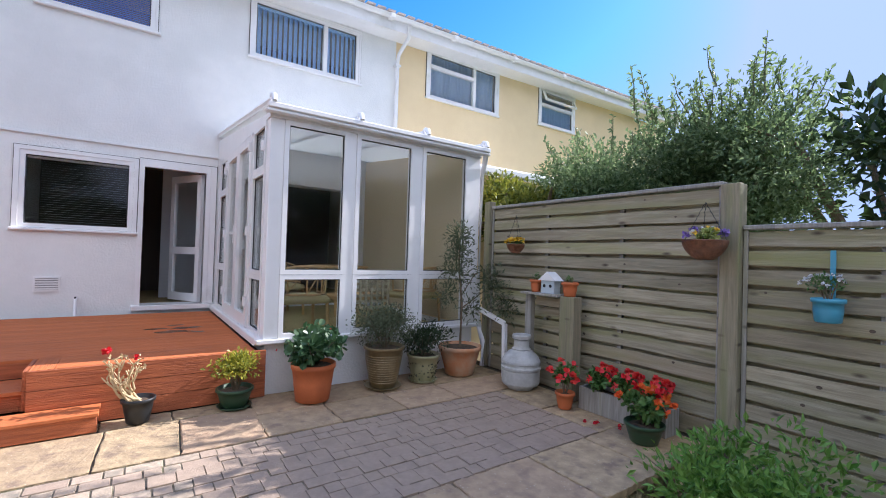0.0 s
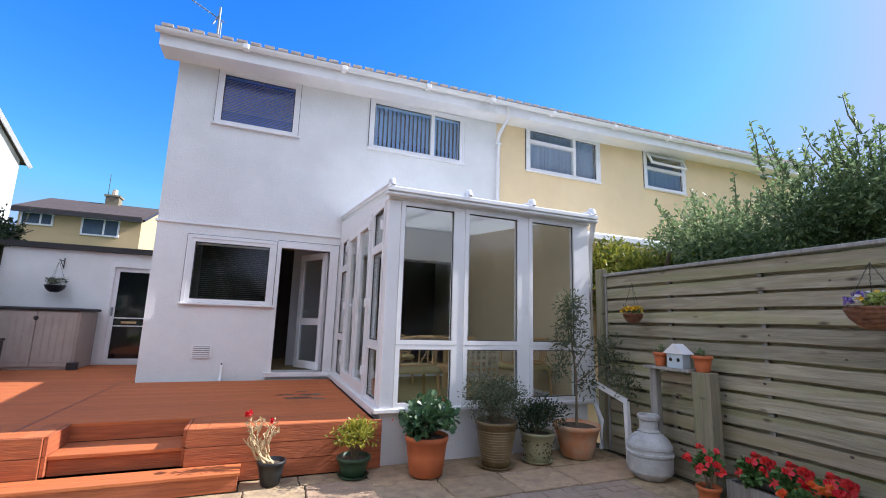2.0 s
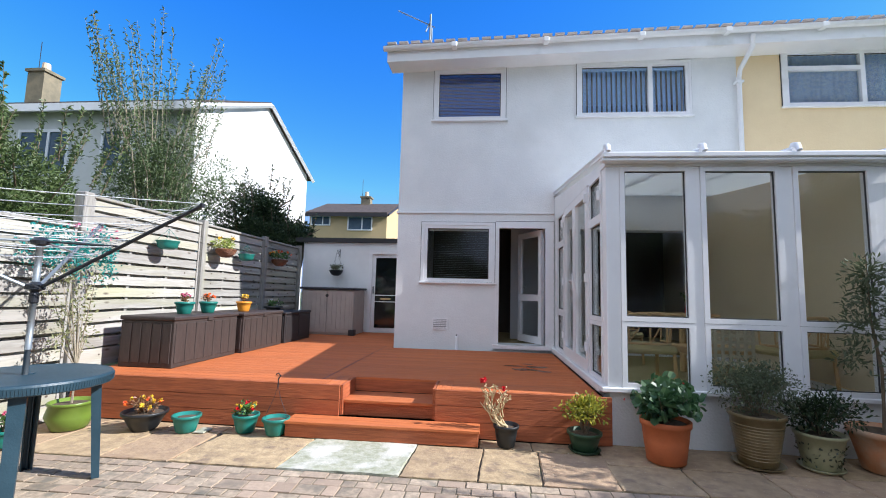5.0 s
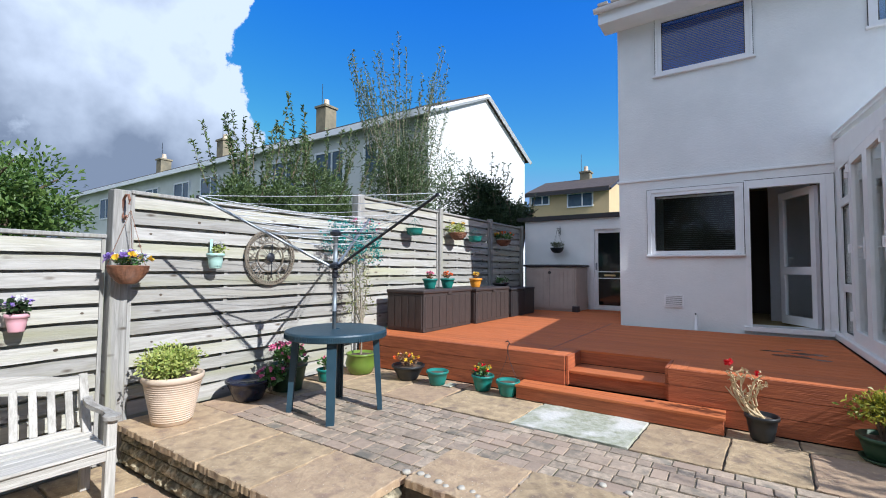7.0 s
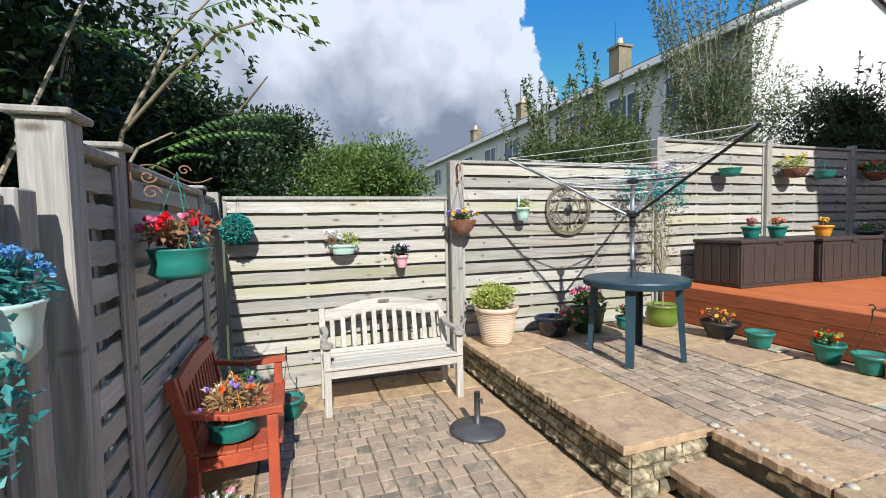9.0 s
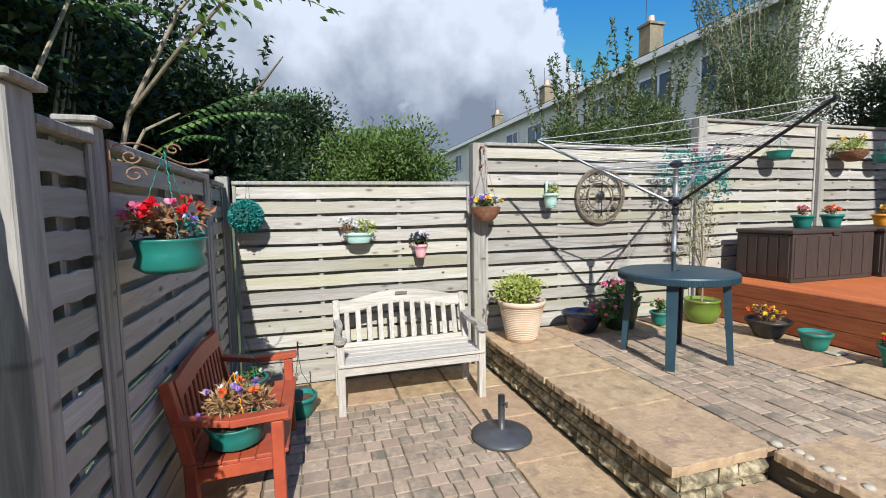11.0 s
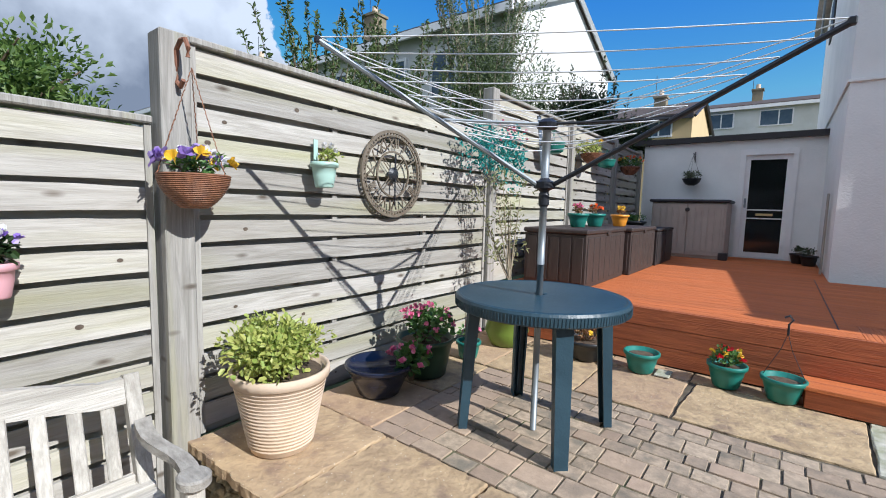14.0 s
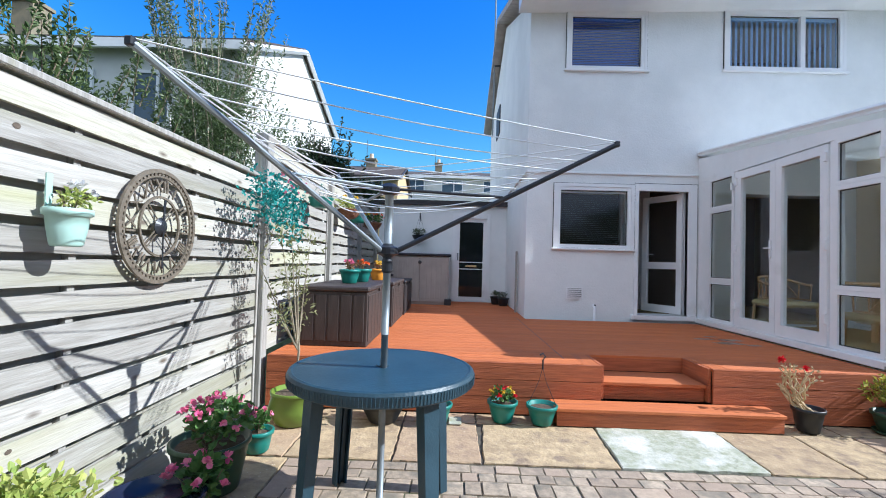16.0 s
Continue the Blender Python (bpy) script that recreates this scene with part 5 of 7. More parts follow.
tube(bk_, over, (0.02, 0.016, 0.012, 0.008, 0.003), 6)
part("trunk", bk_, PALEBARK, at)
frond(b, bt, (0.25, 0.79, 2.55), (0.35, 1.9, 2.80), 17, 0.13)
frond(b, bt, (0.30, 0.65, 2.40), (0.45, 1.75, 2.58), 17, 0.13)
frond(b, bt, (0.22, 0.5, 2.2), (0.5, 1.2, 2.35), 12, 0.11)
frond(b, bt, (0.28, 1.0, 3.7), (0.35, 2.05, 3.95), 15, 0.14)
frond(b, bt, (0.3, 1.2, 4.0), (0.45, 2.1, 4.25), 15, 0.14)
for k in range(16):
    q = Vector((random.uniform(0, 0.4), random.uniform(-0.8, 1.3), random.uniform(3.2, 4.6)))
    frond(b, bt, q, q + Vector((random.uniform(-0.4, 0.6), random.uniform(-0.3, 0.9), random.uniform(-0.3, 0.3))), 11, 0.13)
bb = bmesh.new()
for p0, p1 in zip(over[1:], over[2:]):
    for k in range(26):
        q = Vector(p0).lerp(Vector(p1), random.random()) + Vector((random.uniform(-0.12, 0.12), random.uniform(-0.12, 0.12), random.uniform(-0.08, 0.16)))
        leaf(bb, q, Vector((random.uniform(-0.4, 0.4), random.uniform(0.1, 0.9), random.uniform(-0.8, 0.0))), random.uniform(0.07, 0.11), 0.55)
part("overhanging_leaves", bb, L_MID, at)
part("fronds", b, leafmat("ash_leaf", (0.13, 0.28, 0.08), (0.24, 0.42, 0.13), trans=0.5), at)
tagged(part("twig", bt, L_MID, at), kind="stuff")
tree("shrub", 4.42, 1.86, LOW, 0.8, 0.40, 0.60, 4200, 0.07, leafmat("shrub_leaf", (0.10, 0.25, 0.035), (0.22, 0.38, 0.08)), "bright green leafy shrub growing at the patio edge", clumps=34, squash=0.62, width=0.38, trunk_r=0.02)


# ---- furniture and garden things ----
def pot_profile(r0, r1, h, rim=0.012, rimh=0.03, soil=0.03, belly=0.0):
    m = (r0 + r1) / 2 + belly
    return [(r0 * 0.9, 0), (r0, 0.008), (m, h * 0.5), (r1 - rim * 0.6, h - rimh), (r1 + rim * 0.4, h - rimh + 0.004), (r1 + rim * 0.5, h - 0.004), (r1, h),
            (r1 - rim, h - 0.003), (r1 - rim - 0.004, h - soil)]


def pot(name, x, y, z, r0, r1, h, material, label, group="", saucer=0, belly=0.0, rimh=0.03, category="flower pot", seg=28, rz=0.0, pot_name="pot_body"):
    t = thing(name, x, y, z, label, category, group, rz=rz)
    b0 = 0.0
    if saucer:
        part("saucer", lathe([(saucer * 0.85, 0), (saucer, 0.022), (saucer - 0.008, 0.022), (saucer * 0.82, 0.008)], seg), material, t, smooth=True)
        b0 = 0.010
    ob = part(pot_name, lathe(pot_profile(r0, r1, h, rimh=rimh, belly=belly), seg), material, t, smooth=True)
    ob.location.z = b0
    s = part("soil", lathe([(r1 * 0.6, h - 0.05), (r1 - 0.017, h - 0.031), (r1 * 0.5, h - 0.024)], 16), EARTH, t)
    s.location.z = b0
    return t


def plant(t, z, r, h, n, size, leafm, blossoms=(), stems=6, width=0.45, squash=None, off=(0, 0), nm="foliage"):
    random.seed(int(abs(t.location.x * 31 + t.location.y * 17) * 100) + n)
    b = bmesh.new()
    for i in range(stems):
        a = 2 * math.pi * i / stems
        rr = r * random.uniform(0.3, 0.8)
        tube(b, ((off[0] + 0.01 * math.cos(a), off[1] + 0.01 * math.sin(a), z - 0.02), (off[0] + rr * 0.5 * math.cos(a), off[1] + rr * 0.5 * math.sin(a), z + h * 0.4), (off[0] + rr * math.cos(a), off[1] + rr * math.sin(a), z + h * random.uniform(0.5, 0.85))), (0.005, 0.004, 0.002), 4)
    part("stem", b, BARK, t)
    b = bmesh.new()
    c = max(5, n // 60)
    for i in range(c):
        d = rdir(0.5)
        k = random.uniform(0.2, 0.75)
        p = (off[0] + d.x * r * k, off[1] + d.y * r * k, z + h * 0.5 + d.z * h * 0.42 * k)
        clump(b, p, min(r, h) * random.uniform(0.35, 0.55), n // c, size, squash=0.8, shell=0.3, width=width)
    part(nm, b, leafm, t)
    for m, k, br in blossoms:
        b = bmesh.new()
        sp = []
        for i in range(k):
            d = rdir(0.9)
            sp.append((off[0] + d.x * r * 0.95, off[1] + d.y * r * 0.95, z + h * 0.55 + abs(d.z) * h * 0.5))
        blooms(b, sp, br)
        part("blossoms", b, m, t)


# table with rotary airer
tb = thing("garden_table", -1.48, 3.61, 0, "round dark green plastic garden table, weathered, on the patio", "table")
tp = [(0.05, 0.690), (0.40, 0.690), (0.425, 0.675), (0.445, 0.668), (0.452, 0.675), (0.455, 0.72), (0.448, 0.733), (0.435, 0.737), (0.425, 0.734), (0.03, 0.738), (0.022, 0.738), (0.022, 0.69)]
bm = lathe(tp[:-2], 72)
part("tabletop", bm, TABLE, tb, smooth=False)
bm = bmesh.new()
for k in range(170):
    a = 2 * math.pi * k / 170
    c, s = math.cos(a), math.sin(a)
    tube(bm, ((0.4545 * c, 0.4545 * s, 0.676), (0.456 * c, 0.456 * s, 0.716)), 0.0016, 4)
part("ribbed_edge", bm, TABLE, tb)
part("hole_collar", lathe([(0.030, 0.738), (0.034, 0.741), (0.030, 0.744)], 20), TABLE, tb)
for i in range(4):
    a = radians(42 + 90 * i)
    bm = bmesh.new()
    c, s = math.cos(a), math.sin(a)
    for w, d, o in ((0.042, 0.012, 0.0),):
        top, bot = Vector((0.385 * c, 0.385 * s, 0.69)), Vector((0.425 * c, 0.425 * s, 0.0))
        t_, r_ = Vector((-s, c, 0)), Vector((c, s, 0))
        sec = [(-0.036, 0.0), (0.036, 0.0), (0.036, -0.03), (0.026, -0.03), (0.026, -0.010), (0.006, -0.006), (0.004, -0.018), (-0.004, -0.018), (-0.006, -0.006), (-0.026, -0.010), (-0.026, -0.03), (-0.036, -0.03)]
        lo = [bm.verts.new(bot + t_ * u * 0.92 + r_ * (v * 1.5)) for u, v in sec]
        hi = [bm.verts.new(top + t_ * u * 1.15 + r_ * v * 2.0) for u, v in sec]
        for k in range(len(sec)):
            j = (k + 1) % len(sec)
            bm.faces.new((lo[k], lo[j], hi[j], hi[k]))
        bm.faces.new(lo)
        bm.faces.new(list(reversed(hi)))
    bmesh.ops.recalc_face_normals(bm, faces=bm.faces)
    part("leg", bm, TABLE, tb)

ai = thing("rotary_airer", -1.47, 3.57, 0, "open metal rotary washing line standing through the green table", "washing line")
bm = bmesh.new()
tube(bm, ((0, 0, 0), (0, 0, 0.9)), 0.017, 12)
tube(bm, ((0, 0, 0.9), (0, 0, 1.22)), 0.019, 12)
part("lower_pole", bm, METALG, ai, smooth=True)
bm = bmesh.new()
tube(bm, ((0, 0, 1.33), (0, 0, 1.60)), 0.021, 12)
part("upper_pole", bm, METALG, ai, smooth=True)
part("joint", lathe([(0.02, 1.20), (0.027, 1.21), (0.027, 1.26), (0.022, 1.275), (0.030, 1.285), (0.055, 1.295), (0.055, 1.325), (0.03, 1.335), (0.022, 1.345)], 16), METALD, ai)
part("hub", lathe([(0.022, 1.585), (0.05, 1.595), (0.055, 1.62), (0.03, 1.64), (0.01, 1.645)], 16), METALD, ai)
ARMS = [radians(a) for a in (1, 236, 118)]
AL, AZ0, AZ1 = 1.12, 1.31, 1.87
for k, a in enumerate(ARMS):
    c, s = math.cos(a), math.sin(a)
    bm = bmesh.new()
    tube(bm, ((0.045 * c, 0.045 * s, AZ0), (AL * c, AL * s, AZ1)), 0.0125, 8)
    part("arm", bm, METALD if k == 0 else METALG, ai, "dark arm" if k == 0 else "")
    bm = bmesh.new()
    tube(bm, ((0.04 * c, 0.04 * s, 1.615), (0.56 * c, 0.56 * s, AZ0 + (AZ1 - AZ0) * 0.5)), 0.008, 6)
    part("strut", bm, METALD if k == 0 else METALG, ai)
    part("arm_cap", boxes((AL * c - 0.013, AL * c + 0.013, AL * s - 0.013, AL * s + 0.013, AZ1 - 0.012, AZ1 + 0.016), bevel=0.004), METALD, ai)
for q in range(8):
    f1 = 1.0 - q * 0.088
    for i in range(3):
        a, b2 = ARMS[i], ARMS[(i + 1) % 3]
        p = Vector((math.cos(a) * AL * f1, math.sin(a) * AL * f1, AZ0 + (AZ1 - AZ0) * f1 + 0.013))
        r = Vector((math.cos(b2) * AL * f1, math.sin(b2) * AL * f1, AZ0 + (AZ1 - AZ0) * f1 + 0.013))
        sag = (0.015 + 0.03 * ((q * 7 + i * 3) % 5) / 5)
        bm = bmesh.new()
        pts = [p.lerp(r, k / 10) - Vector((0, 0, sag * math.sin(math.pi * k / 10))) for k in range(11)]
        tube(bm, pts, 0.0028, 4)
        part("line", bm, CORD, ai)


# white bench
def bar(bm, p, q, w, d, up=(0, 0, 1)):
    p, q = Vector(p), Vector(q)
    ax = (q - p).normalized()
    s = ax.cross(Vector(up))
    if s.length < 1e-3:
        s = Vector((0, 1, 0))
    s.normalize()
    n = s.cross(ax)
    vs = [bm.verts.new(e + s * a * w / 2 + n * b * d / 2) for e in (p, q) for a, b in ((-1, -1), (1, -1), (1, 1), (-1, 1))]
    for f in ((3, 2, 1, 0), (4, 5, 6, 7), (0, 1, 5, 4), (1, 2, 6, 5), (2, 3, 7, 6), (3, 0, 4, 7)):
        bm.faces.new([vs[i] for i in f])


def rounded(bm, off=0.004):
    bmesh.ops.bevel(bm, geom=bm.edges[:], offset=off, segments=1, affect="EDGES")
    return bm


def bench(name, x, y, rz, W, material, label, arch, nslat, depth=0.55, seat_h=0.41, back_h=0.83, arm_h=0.62, curl=True, lean=0.10):
    """Local x along the width, the front faces -y."""
    t = thing(name, x, y, LOW, label, "bench", rz=rz)
    h = W / 2
    dy = depth / 2

    def pb(nm, segs, w=None):
        bm = bmesh.new()
        for s in segs:
            bar(bm, *s)
        rounded(bm)
        up = material is BENCHW and nm in ("back_slat", "front_leg", "back_leg")
        return part(nm, bm, BENCHU if up else material, t)
    for sx in (-1, 1):
        pb("front_leg", [((sx * (h - 0.03), -dy + 0.03, 0), (sx * (h - 0.03), -dy + 0.03, arm_h - 0.03), 0.06, 0.06)])
        pb("back_leg", [((sx * (h - 0.03), dy - 0.06, 0), (sx * (h - 0.03), dy - 0.06, seat_h), 0.055, 0.06), ((sx * (h - 0.03), dy - 0.06, seat_h), (sx * (h - 0.03), dy + lean - 0.03, back_h), 0.055, 0.055)])
        if curl:
            xa = sx * (h - 0.03)
            bm = bmesh.new()
            rows = []
            for k in range(9):
                f = k / 8
                yy, zz = -dy + 0.03 + f * (depth - 0.09), arm_h - 0.012 + 0.05 * f * f
                xx, wd = xa + sx * 0.016 * math.sin(f * 2 * math.pi), 0.03 - 0.006 * math.sin(math.pi * f)
                rows.append([bm.verts.new(q) for q in ((xx - wd, yy, zz - 0.016), (xx + wd, yy, zz - 0.016), (xx + wd, yy, zz + 0.016), (xx - wd, yy, zz + 0.016))])
            for p_, q_ in zip(rows, rows[1:]):
                for k in range(4):
                    bm.faces.new((p_[k], p_[(k + 1) % 4], q_[(k + 1) % 4], q_[k]))
            bm.faces.new(list(reversed(rows[0])))
            bm.faces.new(rows[-1])
            part("armrest", bm, ARMW, t)
            pad = part("arm_pad", lathe([(0.045, -0.02), (0.052, -0.012), (0.052, 0.012), (0.045, 0.018)], 22), ARMW, t)
            pad.location = (xa, -dy + 0.015, arm_h - 0.012)
            pad.scale = (1.0, 1.15, 1.0)
        else:
            pb("armrest", [((sx * (h - 0.03), -dy - 0.03, arm_h), (sx * (h - 0.03), 0.0, arm_h - 0.012), 0.075, 0.04), ((sx * (h - 0.03), 0.0, arm_h - 0.012), (sx * (h - 0.03), dy, arm_h + 0.03), 0.065, 0.035)])
        pb("side_rail", [((sx * (h - 0.03), -dy + 0.06, seat_h - 0.06), (sx * (h - 0.03), dy - 0.06, seat_h - 0.07), 0.03, 0.07)])
    pb("front_rail", [((-h + 0.055, -dy + 0.02, seat_h - 0.05), (h - 0.055, -dy + 0.02, seat_h - 0.05), 0.03, 0.075)])
    ns = 6
    for i in range(ns):
        yy = -dy + 0.02 + i * (depth - 0.10) / (ns - 1)
        zz = seat_h + (-0.02 * math.sin(math.pi * i / (ns - 1)))
        pb("seat_slat", [((-h + 0.01, yy, zz), (h - 0.01, yy, zz), 0.078, 0.022)])
    # top rail, arched
    bm = bmesh.new()
    n = 14
    up, lo = [], []
    for i in range(n + 1):
        u = -1 + 2 * i / n
        k = max(0.0, math.cos(u * math.pi / 2 * 1.15)) ** 1.0 * arch
        for lst, z in ((up, back_h - 0.005 + k), (lo, back_h - 0.10 + k * 0.85)):
            yb = dy + lean - 0.05 + (z - back_h) * 0.2
            lst.append((bm.verts.new((u * (h - 0.06), yb - 0.016, z)), bm.verts.new((u * (h - 0.06), yb + 0.016, z))))
    for i in range(n):
        for q in ((up[i][0], lo[i][0], lo[i + 1][0], up[i + 1][0]), (up[i][1], up[i + 1][1], lo[i + 1][1], lo[i][1]), (up[i][0], up[i + 1][0], up[i + 1][1], up[i][1]), (lo[i][0], lo[i][1], lo[i + 1][1], lo[i + 1][0])):
            bm.faces.new(q)
    bm.faces.new((up[0][0], up[0][1], lo[0][1], lo[0][0]))
    bm.faces.new((up[n][0], lo[n][0], lo[n][1], up[n][1]))
    part("top_rail", bm, material, t)
    pb("lower_rail", [((-h + 0.06, dy - 0.045, seat_h + 0.02), (h - 0.06, dy - 0.045, seat_h + 0.02), 0.03, 0.05)])
    for i in range(nslat):
        u = -1 + 2 * (i + 0.5) / nslat
        k = max(0.0, math.cos(u * math.pi / 2 * 1.15)) * arch
        pb("back_slat", [((u * (h - 0.07), dy - 0.045, seat_h + 0.045), (u * (h - 0.07), dy + lean - 0.07, back_h - 0.09 + k * 0.85), 0.045, 0.014)])
    return t


wb = bench("garden_bench", -2.21, 1.46, 90, 1.24, BENCHW, "silver-grey weathered wooden garden bench with an arched slatted back", 0.075, 11, depth=0.52, seat_h=0.41, back_h=0.82)
part("plaque", boxes((-0.055, 0.055, 0.283, 0.288, 0.845, 0.875), bevel=0.002), CLOCKM, wb, "small dark metal plaque")
bench("red_bench", -1.38, 0.27, 180, 1.06, BENCHR, "red-stained wooden garden bench with a slatted back by the fence", 0.02, 11, depth=0.50, seat_h=0.38, back_h=0.80, arm_h=0.575, curl=False, lean=0.06)

um = thing("parasol_base", -1.29, 1.93, LOW, "round black parasol base with a short upright tube", "parasol base")
part("weight", lathe([(0.20, 0), (0.215, 0.012), (0.21, 0.03), (0.17, 0.045), (0.05, 0.06), (0.045, 0.065)], 36), CASTIRON, um, smooth=True)
bm = bmesh.new()
tube(bm, ((0, 0, 0.05), (0, 0, 0.31)), 0.024, 12)
part("tube", bm, CASTIRON, um, smooth=True)
bm = bmesh.new()
tube(bm, ((0.02, 0.0, 0.26), (0.06, 0.01, 0.26), (0.062, 0.012, 0.28), (0.062, 0.012, 0.24)), 0.008, 6)
part("knob", bm, CASTIRON, um)


# storage boxes on the deck
def storage(x0, x1, y0, y1, z0, z1, material, label, ribs=7, lid=0.05):
    t = thing("storage_box", 0, 0, 0, label, "storage box", "deck storage boxes")
    part("box_body", boxes((x0 + 0.015, x1 - 0.015, y0 + 0.015, y1 - 0.015, z0, z1 - lid), bevel=0.008), material, t)
    part("lid", boxes((x0, x1, y0, y1, z1 - lid + 0.002, z1), bevel=0.012), material, t)
    part("latch", boxes((x1 - 0.004, x1 + 0.006, (y0 + y1) / 2 - 0.05, (y0 + y1) / 2 + 0.05, z1 - lid - 0.02, z1 - 0.02), bevel=0.003), material, t)
    w = (y1 - y0 - 0.06) / ribs
    for i in range(ribs):
        a = y0 + 0.03 + i * w
        part("plank_panel", boxes((x1 - 0.017, x1 - 0.006, a + 0.008, a + w - 0.008, z0 + 0.05, z1 - lid - 0.03), bevel=0.004), material, t)
    w = (x1 - x0 - 0.08) / 5
    for i in range(5):
        a = x0 + 0.04 + i * w
        part("plank_panel", boxes((a + 0.008, a + w - 0.008, y0 + 0.006, y0 + 0.017, z0 + 0.05, z1 - lid - 0.03), bevel=0.004), material, t)
    return t


storage(-2.60, -1.92, 5.56, 6.84, DK, 1.0, BOXBR, "dark brown plastic storage box with plank-look sides on the deck")
storage(-2.60, -1.86, 6.88, 8.10, DK, 0.99, BOXBR, "dark brown plastic storage box beside another on the deck")
storage(-2.60, -1.84, 8.15, 9.25, DK, 0.95, BOXBK, "black plastic storage box at the end of the row", ribs=2, lid=0.04)

sh = thing("storage_shed", 0, 0, 0, "low taupe plastic storage cupboard with two ribbed doors and dark lid", "storage cupboard")
part("carcass", boxes((-2.32, -1.20, 9.88, 10.7, DK, 1.36), bevel=0.01), SHEDM, sh)
part("lid", boxes((-2.36, -1.16, 9.82, 10.73, 1.362, 1.41), bevel=0.015), SHEDLID, sh)
for a, c in ((-2.29, -1.765), (-1.755, -1.23)):
    d = part("door", boxes((a, c, 9.855, 9.879, DK + 0.05, 1.34), bevel=0.006), SHEDM, sh)
    for i in range(5):
        w = (c - a - 0.06) / 5
        part("rib", boxes((a + 0.03 + i * w + 0.012, a + 0.03 + (i + 1) * w - 0.012, 9.845, 9.854, DK + 0.12, 1.28), bevel=0.003), SHEDM, d)
part("catch", lathe([(0.03, 0), (0.035, 0.01), (0.02, 0.02)], 12), SHEDLID, sh).matrix_basis = pose(-1.76, 9.85, 1.24, 90, 0, 0)
part("corner_foot", boxes((-1.27, -1.14, 9.80, 9.93, DK, DK + 0.12), bevel=0.01), SHEDLID, sh)

# potted plants on the patio by the conservatory
p = pot("flower_pot", 3.03, 4.86, 0, 0.15, 0.193, 0.34, TERRA, "bright terracotta plastic pot of round-leaved geranium by the wall", rimh=0.05)
plant(p, 0.30, 0.40, 0.34, 560, 0.07, leafmat("round_leaf", (0.04, 0.10, 0.04), (0.08, 0.16, 0.065)), ((P_RED, 2, 0.012),), width=0.95)
p = pot("flower_pot", 3.77, 4.90, 0, 0.135, 0.205, 0.41, OLIVEG, "tall brown-green glazed pot with a fine-leaved shrub on a saucer", saucer=0.19)
plant(p, 0.40, 0.38, 0.46, 3600, 0.03, L_OLIVE, width=0.5, stems=16)
for i in range(12):
    z = 0.06 + i * 0.024
    r = 0.135 + 0.07 * z / 0.41 - 0.001
    part("rib", lathe([(r - 0.004, z), (r + 0.004, z + 0.006), (r + 0.004, z + 0.010), (r - 0.004, z + 0.016)], 24), OLIVEG, p, smooth=True)
p = pot("flower_pot", 4.25, 4.90, 0, 0.12, 0.175, 0.28, mat("glaze_cream", (0.42, 0.40, 0.24), 0.35, (0.34, 0.33, 0.19), 8), "small cream-green glazed pot with dark leaf pattern and leafy shrub", saucer=0.16)
plant(p, 0.27, 0.33, 0.34, 1700, 0.042, L_DARK, width=0.4, stems=14)
b = bmesh.new()
for i in range(170):
    a = random.uniform(0, 2 * math.pi)
    zz = random.uniform(0.05, 0.22)
    rr = 0.12 + (0.055 * zz / 0.28) + 0.004
    leaf(b, Vector((rr * math.cos(a), rr * math.sin(a), zz)), Vector((random.uniform(-1, 1) * math.sin(a), -random.uniform(-1, 1) * math.cos(a), random.uniform(-1, 1))), 0.03, 0.5, 0.02)
part("leaf_pattern", b, mat("glaze_dark", (0.045, 0.055, 0.03), 0.35), p)
p = pot("flower_pot", 4.76, 4.92, 0, 0.16, 0.24, 0.33, TERRAW, "worn terracotta pot holding a slender olive tree", rimh=0.05)
b = bmesh.new()
tube(b, ((0, 0, 0.3), (0.01, 0.0, 0.8), (-0.03, 0.02, 1.2), (-0.05, 0.0, 1.75)), (0.018, 0.014, 0.009, 0.003), 6)
tube(b, ((0.01, 0, 0.75), (0.2, -0.15, 0.95), (0.4, -0.3, 0.85)), (0.008, 0.005, 0.002), 5)
tube(b, ((0, 0, 0.9), (0.15, -0.05, 1.15), (0.3, -0.1, 1.2)), (0.007, 0.005, 0.002), 5)
part("trunk", b, BARK, p)
b = bmesh.new()
random.seed(5)
for c, r, n in (((-0.05, 0, 1.6), 0.14, 160), ((-0.05, 0.0, 1.4), 0.17, 190), ((-0.08, 0, 1.15), 0.2, 200), ((0.3, -0.2, 0.95), 0.2, 170), ((0.32, -0.12, 1.12), 0.16, 120), ((-0.2, 0.0, 0.9), 0.15, 90), ((0.42, -0.3, 0.75), 0.15, 110), ((0.1, -0.1, 0.75), 0.15, 80)):
    clump(b, c, r * 1.15, int(n * 1.5), 0.062, width=0.3, shell=0.1)
part("foliage", b, L_OLIVE, p)
